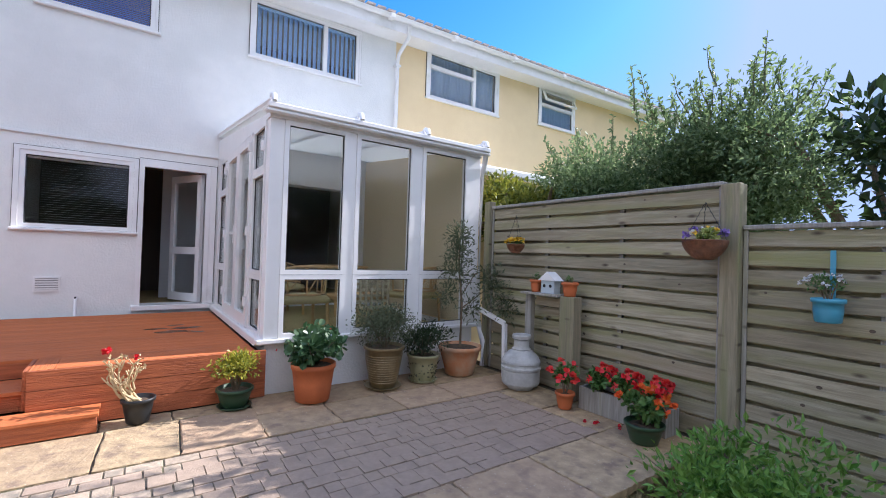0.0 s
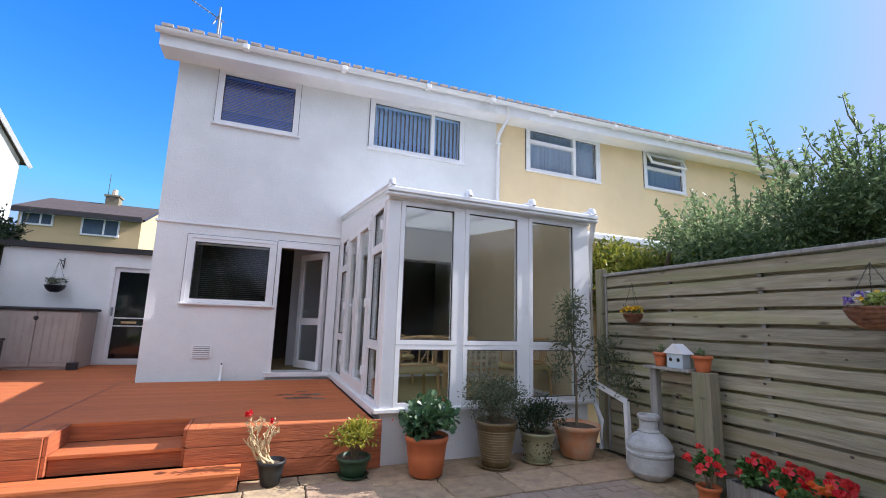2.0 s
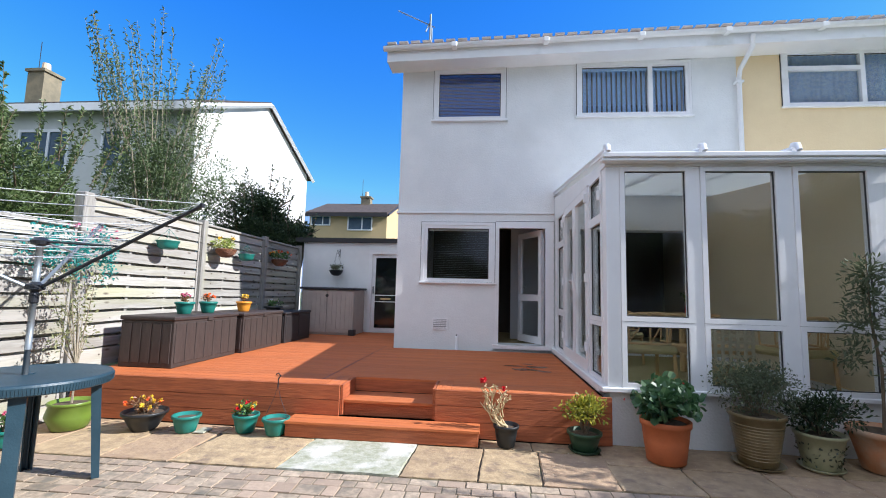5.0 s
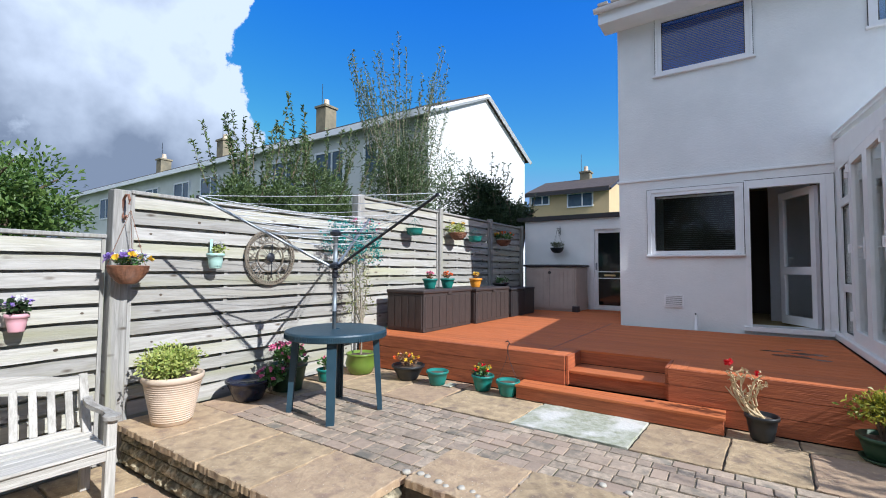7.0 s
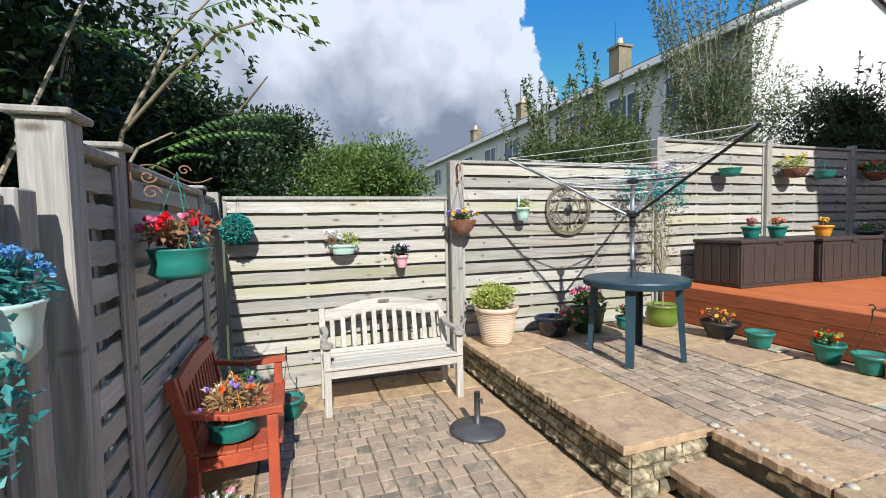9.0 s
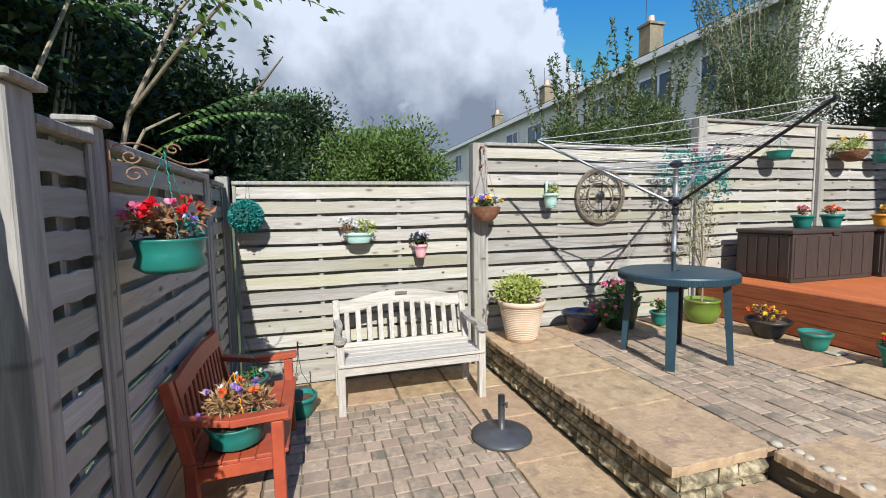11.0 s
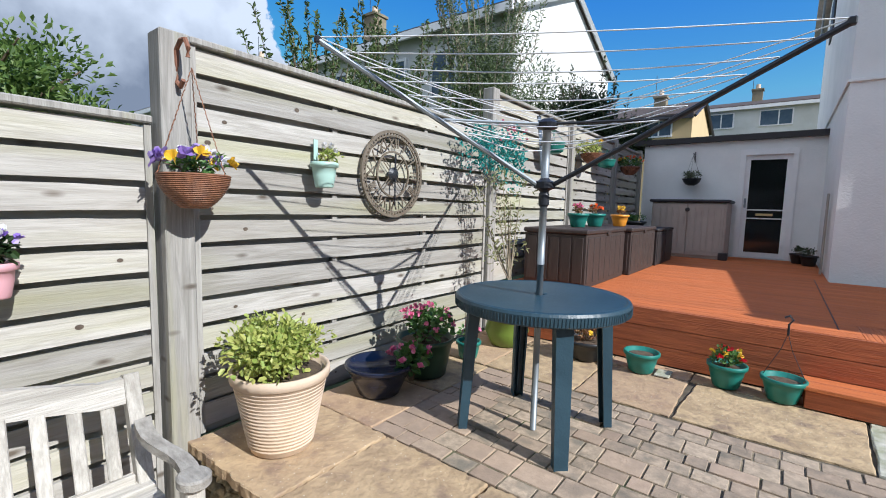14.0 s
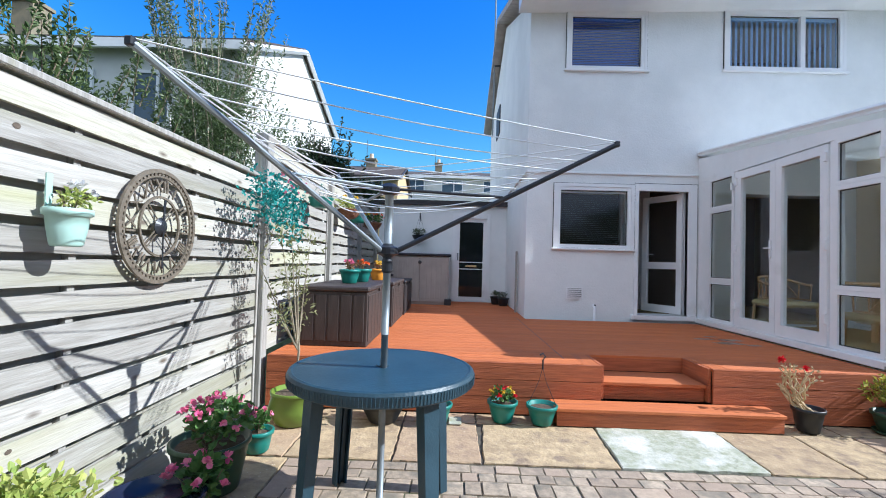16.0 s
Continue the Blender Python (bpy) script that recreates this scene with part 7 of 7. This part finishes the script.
# clock
ck = thing("wall_clock", -2.765, 3.80, 1.41, "large round bronze skeleton clock with roman numerals on the fence", "clock")
ck.matrix_basis = pose(-2.765, 3.79, 1.41, 90, 0, 90) @ Matrix.Scale(0.92, 4)


def ring(r0, r1, z0, z1, seg=64):
    bm = bmesh.new()
    rr = [[bm.verts.new((r * math.cos(2 * math.pi * i / seg), r * math.sin(2 * math.pi * i / seg), z)) for i in range(seg)] for r, z in ((r0, z0), (r1, z0), (r1, z1), (r0, z1))]
    for k in range(4):
        a, b = rr[k], rr[(k + 1) % 4]
        for i in range(seg):
            j = (i + 1) % seg
            bm.faces.new((a[i], a[j], b[j], b[i]))
    return bm


part("outer_rim", ring(0.318, 0.34, 0, 0.016), CLOCKM, ck)
part("inner_rim", ring(0.292, 0.302, 0, 0.012), CLOCKM, ck)
part("centre_ring", ring(0.168, 0.182, 0, 0.012), CLOCKM, ck)
for k in range(60):
    bm = bmesh.new()
    a = radians(6 * k)
    bar(bm, (0.30 * math.cos(a), 0.30 * math.sin(a), 0.006), (0.32 * math.cos(a), 0.32 * math.sin(a), 0.006), 0.016, 0.010)
    part("minute_mark", bm, CLOCKM, ck)
part("centre_boss", lathe([(0.05, 0), (0.055, 0.012), (0.03, 0.03), (0.01, 0.034)], 20), METALD, ck)
for k in range(4):
    bm = bmesh.new()
    a = radians(90 * k + 45)
    for off in (-0.012, 0.012):
        o = Vector((-math.sin(a), math.cos(a), 0)) * off
        bar(bm, Vector((0.05 * math.cos(a), 0.05 * math.sin(a), 0.005)) + o, Vector((0.17 * math.cos(a), 0.17 * math.sin(a), 0.005)) + o, 0.005, 0.006)
    part("spoke", bm, CLOCKM, ck)
for k, txt in enumerate(("XII", "I", "II", "III", "IIII", "V", "VI", "VII", "VIII", "IX", "X", "XI")):
    cu = bpy.data.curves.new("numeral", "FONT")
    cu.body, cu.size, cu.extrude = txt, 0.105, 0.004
    cu.align_x, cu.align_y = "CENTER", "CENTER"
    if len(txt) > 3:
        cu.space_character = 0.8
    cu.materials.append(CLOCKM)
    ob = new("numeral", cu)
    ob.parent = ck
    a = radians(90 - 30 * k)
    ob.matrix_basis = pose(0.237 * math.cos(a), 0.237 * math.sin(a), 0.006, 0, 0, math.degrees(a) - 90)
for L, w, a in ((0.16, 0.016, 88), (0.25, 0.011, 271)):
    bm = bmesh.new()
    bar(bm, (0, 0, 0.026), (L * math.cos(radians(a)), L * math.sin(radians(a)), 0.026), w, 0.004)
    part("hand", bm, METALD, ck)

# pots on the red seat, near-left pots
t = hanging("hanging_pot", -1.02, 0.27, 0.17, 0.15, 0.13, TEAL, "teal hanging pot of dried pansies resting on the red seat", 0.26, cat="hanging pot", ropem=ORANGE, r0=0.6,
            leafs=[fb(0.21, 0.20, 620, 0.05, L_DRY, ((P_PURPLE, 5, 0.03), (P_WHITE, 2, 0.032), (P_ORANGE, 3, 0.03)), 0.3)])
t = hanging("hanging_pot", -1.65, 0.25, 0.17, 0.12, 0.11, TEAL, "teal hanging pot with sparse white flowers on the red seat", 0.26, cat="hanging pot", ropem=TEAL, r0=0.6,
            leafs=[fb(0.10, 0.08, 90, 0.03, L_GER, ((P_WHITE, 6, 0.018),))])
L_SEA = leafmat("sea_leaf", (0.03, 0.22, 0.22), (0.08, 0.34, 0.33))
t = hanging("hanging_pot", 0.50, 0.0, 1.10, 0.082, 0.14, mat("pale_mint_plastic", (0.50, 0.66, 0.62), 0.4), "pale mint hanging pot of blue artificial flowers on the fence", 0.0, cat="hanging pot", r0=0.55,
            leafs=[fb(0.10, 0.14, 380, 0.055, L_SEA, ((P_BLUE, 60, 0.013),), 0.2)])
b = bmesh.new()
random.seed(41)
for i in range(14):
    y0_, z0_ = random.uniform(-0.08, 0.10), random.uniform(-0.25, 0.0)
    for j in range(14):
        leaf(b, Vector((0.11 + random.uniform(-0.03, 0.04), y0_ * 0.8 + random.uniform(-0.03, 0.03), z0_ + 0.06 - j * 0.014)), rdir(), 0.035, 0.6)
part("trailing_foliage", b, L_SEA, t)
p = pot("flower_pot", -0.55, 0.22, LOW, 0.08, 0.11, 0.13, TERRA, "low pot of small white and pink flowers by the red seat")
plant(p, 0.12, 0.16, 0.16, 160, 0.025, L_GER, ((P_WHITE, 34, 0.016), (P_PINK, 4, 0.03)), 6, 0.4)

# furniture inside the conservatory
def rattan_chair(x, y, rz):
    t = thing("rattan_chair", x, y, DK, "honey-coloured rattan armchair inside the conservatory", "chair", "rattan chairs", rz=rz)
    for sx in (-0.26, 0.26):
        for sy in (-0.25, 0.25):
            b = bmesh.new()
            tube(b, ((sx, sy, 0), (sx * 0.95, sy * 0.9, 0.4)), 0.018, 8)
            part("leg", b, RATTAN, t)
    part("seat", boxes((-0.28, 0.28, -0.27, 0.27, 0.36, 0.44), bevel=0.03), mat("seat_cushion", (0.50, 0.42, 0.20), 0.9), t)
    b = bmesh.new()
    pts = [(0.30 * math.cos(a), 0.30 * math.sin(a), 0.66 + 0.10 * max(0, math.sin(a))) for a in [math.pi * k / 12 - 0.15 * math.pi * (1 - 2 * k / 12) for k in range(13)]]
    tube(b, pts, 0.016, 8)
    tube(b, [(px * 0.96, py * 0.96, 0.46) for px, py, pz in pts], 0.012, 8)
    part("back_rail", b, RATTAN, t)
    b = bmesh.new()
    for px, py, pz in pts[::2]:
        tube(b, ((px * 0.96, py * 0.96, 0.46), (px, py, pz)), 0.009, 6)
    for q0, q1 in zip(pts[2:-3:2], pts[4::2]):
        tube(b, ((q0[0], q0[1], 0.47), (q1[0], q1[1], q1[2])), 0.007, 6)
    part("back_struts", b, RATTAN, t)
    return t


rattan_chair(3.15, 5.78, 180)
rattan_chair(4.68, 5.85, 200)
rattan_chair(3.4, 7.5, 10)
st = thing("lattice_settee", 3.9, 5.65, DK, "pale woven lattice-backed settee inside the conservatory", "settee")
b = bmesh.new()
for i in range(9):
    box(b, -0.30 + i * 0.072, -0.27 + i * 0.072, -0.012, 0.0, 0.25, 0.72)
for i in range(7):
    box(b, -0.30, 0.306, -0.004, 0.008, 0.27 + i * 0.068, 0.30 + i * 0.068)
part("lattice_back", b, mat("pale_cane", (0.50, 0.44, 0.30), 0.7), st)
part("seat", boxes((-0.30, 0.30, 0.02, 0.5, 0.34, 0.42), bevel=0.02), RATTAN, st)
for sx in (-0.28, 0.28):
    part("leg", boxes((sx - 0.02, sx + 0.02, 0.0, 0.04, 0, 0.34), bevel=0.004), RATTAN, st)
ct = thing("conservatory_table", 4.05, 6.9, DK, "small round table with a red vase inside the conservatory", "table")
part("tabletop", lathe([(0.05, 0.70), (0.42, 0.70), (0.43, 0.715), (0.42, 0.73)], 32), RATTAN, ct)
b = bmesh.new()
tube(b, ((0, 0, 0), (0, 0, 0.7)), 0.04, 10)
part("pedestal", b, RATTAN, ct)
vz = thing("red_vase", 4.0, 6.6, DK + 0.73, "small red vase with green sprigs on the table", "vase")
part("vase_body", lathe([(0.03, 0), (0.04, 0.03), (0.035, 0.09), (0.018, 0.13), (0.022, 0.15)], 16), mat("red_glaze", (0.5, 0.05, 0.03), 0.3), vz, smooth=True)
plant(vz, 0.14, 0.09, 0.16, 50, 0.04, L_GER, stems=4)

# aerial on the roof, side wall details
ae = thing("tv_aerial", 0.42, 8.6, 5.6, "small metal television aerial on a roof mast", "aerial")
b = bmesh.new()
tube(b, ((0, 0, 0), (0, 0, 0.95)), 0.018, 6)
part("mast", b, METALG, ae)
b = bmesh.new()
tube(b, ((-0.6, -0.1, 0.98), (0.08, 0.05, 0.72)), 0.010, 5)
for k in range(9):
    q = Vector((-0.58 + k * 0.07, -0.1 + k * 0.016, 0.97 - k * 0.027))
    tube(b, (q + Vector((0.0, -0.05, -0.05)), q + Vector((0.0, 0.05, 0.05))), 0.005, 4)
tube(b, ((0.0, 0.03, 0.85), (-0.08, -0.02, 0.6)), 0.014, 5)
part("antenna", b, METALG, ae)
mp = thing("side_mast", -0.16, 13.0, 4.6, "thin dark bracketed mast on the side wall of the house", "mast")
b = bmesh.new()
tube(b, ((0, 0, 0), (0, 0, 4.5)), 0.02, 6)
part("pole", b, METALG, mp)
for z in (1.9, 2.5):
    part("bracket", boxes((0.0, 0.158, -0.03, 0.03, z, z + 0.05)), METALD, mp)


# ---- paving and walling, piece by piece ----
random.seed(77)


def paver_mesh(w, d, h=0.03, mtl=PAVER, seed=0):
    key = ("paver", w, d, seed, mtl.name)
    if key not in MESHES:
        rnd = random.Random(seed)
        bm = bmesh.new()
        e = 0.0025
        lo = [(0.002, 0.002), (w - 0.002, 0.002), (w - 0.002, d - 0.002), (0.002, d - 0.002)]
        vs0 = [bm.verts.new((x, y, 0)) for x, y in lo]
        vs1 = [bm.verts.new((x + rnd.uniform(-.001, .001), y + rnd.uniform(-.001, .001), h - 0.0025)) for x, y in lo]
        cx, cy = w / 2, d / 2
        vs2 = [bm.verts.new((x + (e if x < cx else -e) + rnd.uniform(-.0015, .0015), y + (e if y < cy else -e) + rnd.uniform(-.0015, .0015), h)) for x, y in lo]
        for a, b in ((vs0, vs1), (vs1, vs2)):
            for i in range(4):
                j = (i + 1) % 4
                bm.faces.new((a[i], a[j], b[j], b[i]))
        bm.faces.new(vs2)
        me = bpy.data.meshes.new("paver")
        bm.normal_update()
        bm.to_mesh(me)
        bm.free()
        me.materials.append(mtl)
        MESHES[key] = me
    return MESHES[key]


def slab(parent, x0, x1, y0, y1, top, h=0.05, mtl=SLAB, skew=0.0, nm="slab"):
    bm = bmesh.new()
    n = 24 if nm == 'coping_slab' else 12
    g = 0.007
    rag = 0.006 if nm == 'coping_slab' else 0.005
    rnd = random.Random(int((x0 * 7 + y0 * 13) * 1000))
    ring_pts = []
    for i in range(n):
        ring_pts.append((x0 + g + (x1 - x0 - 2 * g) * i / n, y0 + g))
    for i in range(n):
        ring_pts.append((x1 - g, y0 + g + (y1 - y0 - 2 * g) * i / n))
    for i in range(n):
        ring_pts.append((x1 - g - (x1 - x0 - 2 * g) * i / n, y1 - g))
    for i in range(n):
        ring_pts.append((x0 + g, y1 - g - (y1 - y0 - 2 * g) * i / n))
    cx, cy = (x0 + x1) / 2, (y0 + y1) / 2
    w1, w2, w3 = [], [], []
    for x, y in ring_pts:
        j = rnd.uniform(-rag, rag)
        xx, yy = x + j + skew * (y - y0), y + rnd.uniform(-rag, rag)
        w1.append(bm.verts.new((xx, yy, top - h)))
        w2.append(bm.verts.new((xx, yy, top - 0.005 + rnd.uniform(-0.003, 0.003))))
        w3.append(bm.verts.new((xx + (0.006 if x < cx else -0.006) * rnd.uniform(.5, 1.3), yy + (0.006 if y < cy else -0.006) * rnd.uniform(.5, 1.3), top + rnd.uniform(-0.003, 0.001))))
    m = len(ring_pts)
    for a, b in ((w1, w2), (w2, w3)):
        for i in range(m):
            k = (i + 1) % m
            bm.faces.new((a[i], a[k], b[k], b[i]))
    bm.faces.new(w3)
    ob = part(nm, bm, mtl, parent)
    return ob


# coursed blocks on the raised patio
PX0, PX1, PY0, PY1 = -2.14, 4.70, 3.02, 4.22
joined = bmesh.new()
count = 0
ci, y = 0, PY0
while y < PY1 - 0.02:
    d = min((0.105, 0.15, 0.105)[ci % 3], PY1 - y)
    x = PX0 - random.uniform(0, 0.1)
    while x < PX1 - 0.02:
        w = random.choice((0.10, 0.10, 0.15, 0.15, 0.20))
        xa, xb = max(x, PX0), min(x + w, PX1)
        if PX1 - xb < 0.05:
            xb = PX1
        h = 0.02 + random.uniform(-0.004, 0.004)
        if xb - xa > 0.03:
            if -1.9 < xa < 1.9 and count < 300:
                me = paver_mesh(round(xb - xa, 2) - 0.006, round(d, 3) - 0.006, 0.03, PAVER, random.randint(0, 3))
                lay("block_paver", me, upper_bed, pose(xa, y, h - 0.051, random.uniform(-.5, .5), random.uniform(-.5, .5), random.uniform(-.8, .8)))
                count += 1
            else:
                box(joined, xa, xb - 0.007, y, y + d - 0.007, -0.03, h - 0.022)
        x += w
    y += d
    ci += 1
tagged(part("block_paving", joined, PAVER, upper_bed), "remaining grey-brown block paving of the raised patio", kind="stuff")
SANDJ = mat("sandy_joint_fill", (0.27, 0.22, 0.15), 0.95, (0.12, 0.10, 0.065), 18, 0.5, 60, third=(0.09, 0.10, 0.045), tscale=4, tmin=0.55, tmax=0.7)
part("joint_sand", boxes((PX0 + 0.004, PX1 - 0.012, PY0 + 0.004, PY1 - 0.012, -0.03, -0.0075)), SANDJ, upper_bed)
part("joint_sand", boxes((-2.136, -0.39, 0.374, 1.85, LOW - 0.03, LOW - 0.009)), SANDJ, lower_bed)
# riven slabs by the deck
xs = [-2.72, -2.2, -1.5, -0.92, -0.04, 0.90, 1.48, 1.95, 2.5, 3.08, 3.68, 4.28, 5.24]
for n_, (a, c) in enumerate(zip(xs, xs[1:])):
    pale = abs(a + 0.04) < 0.01
    if a < 2.4:
        slab(upper_bed, a, c, 4.24, 4.93, -0.006 if not pale else 0.0, mtl=PALESLAB if pale else SLAB, skew=0.06 if a > -1 and a < 2 else 0.0)
        slab(upper_bed, a, c, 4.94, 5.165, -0.008)
    else:
        slab(upper_bed, a, c, 4.24, 4.72, -0.006)
        slab(upper_bed, a + 0.02, c + 0.02 if c < 5.2 else c, 4.73, 5.24, -0.008)
for a, c in ((3.02, 3.62), (3.63, 4.225)):
    slab(upper_bed, -2.72, -2.15, a, c, -0.006)
    slab(upper_bed, 4.71, 5.24, a, c, -0.006)
# capping of the retaining wall
for a, c in zip([-2.74, -2.02, -1.40, -0.80], [-2.02, -1.40, -0.80, -0.16]):
    slab(upper_bed, a, c, 2.33, 3.018, 0.0, 0.05, nm="coping_slab")
for a, c in zip([-0.14, 0.48, 1.10], [0.48, 1.10, 1.72]):
    slab(upper_bed, a, c, 2.93, 3.5, 0.006, 0.05, nm="coping_slab")
for a, c in zip([1.34, 1.95, 2.6, 3.25, 3.9, 4.5], [1.95, 2.6, 3.25, 3.9, 4.5, 5.24]):
    slab(upper_bed, a, c, 2.40, 2.92 if a < 1.9 else 3.018, -0.002, 0.05, nm="coping_slab")
for i in range(16):
    r = random.uniform(0.018, 0.032)
    ob = part("pebble", lathe([(r * 0.6, 0), (r, r * 0.35), (r * 0.8, r * 0.7), (r * 0.3, r * 0.85)], 10), mat("pebble_stone", (0.50, 0.46, 0.38), 0.8, (0.36, 0.32, 0.26), 20) if i == 0 else bpy.data.materials["pebble_stone"], upper_bed, smooth=True)
    ob.matrix_basis = pose(-0.17 + i * 0.075 + random.uniform(-.015, .015) if i < 10 else random.uniform(0.5, 1.8), 3.025 + random.uniform(-0.02, 0.02) if i < 10 else 3.54 + random.uniform(-.02, .02), -0.006, 0, 0, random.uniform(0, 180))

# the step and its tread
stp = thing("patio_step", 0, 0, 0, "rough sandstone step between the sunken and raised patio", "step", kind="structure")
slab(stp, -0.17, 0.45, 2.64, 2.975, -0.17, 0.05, nm="step_slab")
slab(stp, 0.45, 1.07, 2.64, 2.975, -0.17, 0.05, nm="step_slab")
slab(stp, 1.07, 1.33, 2.64, 2.975, -0.17, 0.05, nm="step_slab")
part("step_core", boxes((-0.165, 1.32, 2.72, 2.975, LOW - 0.02, -0.222)), JOINT, stp)


def stone(parent, L, h, d, m, seed):
    key = ("stone", round(L, 2), round(h, 3), seed)
    if key not in MESHES:
        rnd = random.Random(seed * 31 + int(L * 100))
        bm = bmesh.new()
        nx, nz = 5, 3
        g = 0.006
        grid = []
        for a in range(nx + 1):
            col = []
            for b in range(nz + 1):
                edge = a in (0, nx) or b in (0, nz)
                yy = -d * (0.25 if edge else 1.0) - rnd.uniform(0, 0.006 if edge else 0.024)
                col.append(bm.verts.new((g + (L - 2 * g) * a / nx + (0 if a in (0, nx) else rnd.uniform(-.01, .01)), yy, g + (h - 2 * g) * b / nz + rnd.uniform(-.002, .002))))
            grid.append(col)
        back = [[bm.verts.new((g + (L - 2 * g) * a / nx, 0.02, g + (h - 2 * g) * b / nz)) for b in range(nz + 1)] for a in range(nx + 1)]
        for a in range(nx):
            for b in range(nz):
                bm.faces.new((grid[a][b], grid[a + 1][b], grid[a + 1][b + 1], grid[a][b + 1]))
            bm.faces.new((back[a][0], back[a + 1][0], grid[a + 1][0], grid[a][0]))
            bm.faces.new((grid[a][nz], grid[a + 1][nz], back[a + 1][nz], back[a][nz]))
        for b in range(nz):
            bm.faces.new((back[0][b], grid[0][b], grid[0][b + 1], back[0][b + 1]))
            bm.faces.new((grid[nx][b], back[nx][b], back[nx][b + 1], grid[nx][b + 1]))
        me = bpy.data.meshes.new("stone")
        bm.normal_update()
        bm.to_mesh(me)
        bm.free()
        me.materials.append(STONE)
        MESHES[key] = me
    lay("stone", MESHES[key], parent, m)


rw = thing("retaining_wall", 0, 0, 0, "low retaining wall of rough sandstone blocks under the raised patio", "retaining wall", kind="structure")
for x0, y0, L, rz in ((-2.72, 2.40, 2.53, 0), (-0.19, 2.40, 0.58, 90), (1.35, 2.46, 3.9, 0)):
    dvec = Vector((math.cos(radians(rz)), math.sin(radians(rz)), 0))
    for c in range(3):
        s = 0.0
        while s < L - 0.02:
            w = random.choice((0.13, 0.16, 0.20, 0.24))
            if s + w > L - 0.08:
                w = round(L - s, 3)
            q = Vector((x0, y0, 0)) + dvec * s
            stone(rw, w, 0.094, 0.02, pose(q.x, q.y, LOW - 0.005 + c * 0.096, 0, 0, rz), random.randint(0, 4))
            s += w
for s in range(5):
    stone(rw, 0.28, 0.10, 0.01, pose(-0.165 + s * 0.29, 2.995, -0.16, 0, 0, 0), s)
for s in range(5):
    stone(rw, 0.28, 0.10, 0.01, pose(-0.165 + s * 0.29, 2.715, -0.34, 0, 0, 0), s)

# sunken patio
for a, c in zip([-2.78, -2.15, -1.55, -0.95, -0.35, 0.28, 0.9, 1.5, 2.1, 2.7, 3.3, 3.9, 4.5], [-2.15, -1.55, -0.95, -0.35, 0.28, 0.9, 1.5, 2.1, 2.7, 3.3, 3.9, 4.5, 5.24]):
    slab(lower_bed, a, c, 1.87, 2.36, LOW)
    slab(lower_bed, a, c, -0.16, 0.36, LOW)
    if a > -0.4:
        slab(lower_bed, a, c, 0.37, 1.10, LOW)
        slab(lower_bed, a, c, 1.11, 1.86, LOW)
for a, c in ((0.37, 0.86), (0.87, 1.36), (1.37, 1.86)):
    slab(lower_bed, -2.78, -2.15, a, c, LOW)
slab(lower_bed, -0.34, 1.30, 2.37, 2.68, LOW)
x = -2.14
ci = 0
while x < -0.38:
    y = 0.37 - (0.06 if ci % 2 else 0)
    while y < 1.85:
        w = random.choice((0.09, 0.12, 0.12, 0.16))
        ya, yb = max(y, 0.37), min(y + w, 1.86)
        if yb - ya > 0.03:
            me = paver_mesh(0.119, round(yb - ya - 0.006, 3), 0.03, PAVER, random.randint(0, 5))
            lay("block_paver", me, lower_bed, pose(x, ya, LOW - 0.028 + random.uniform(-.003, .003), random.uniform(-.6, .6), random.uniform(-.6, .6), random.uniform(-1, 1)))
        y += w
    x += 0.125
    ci += 1
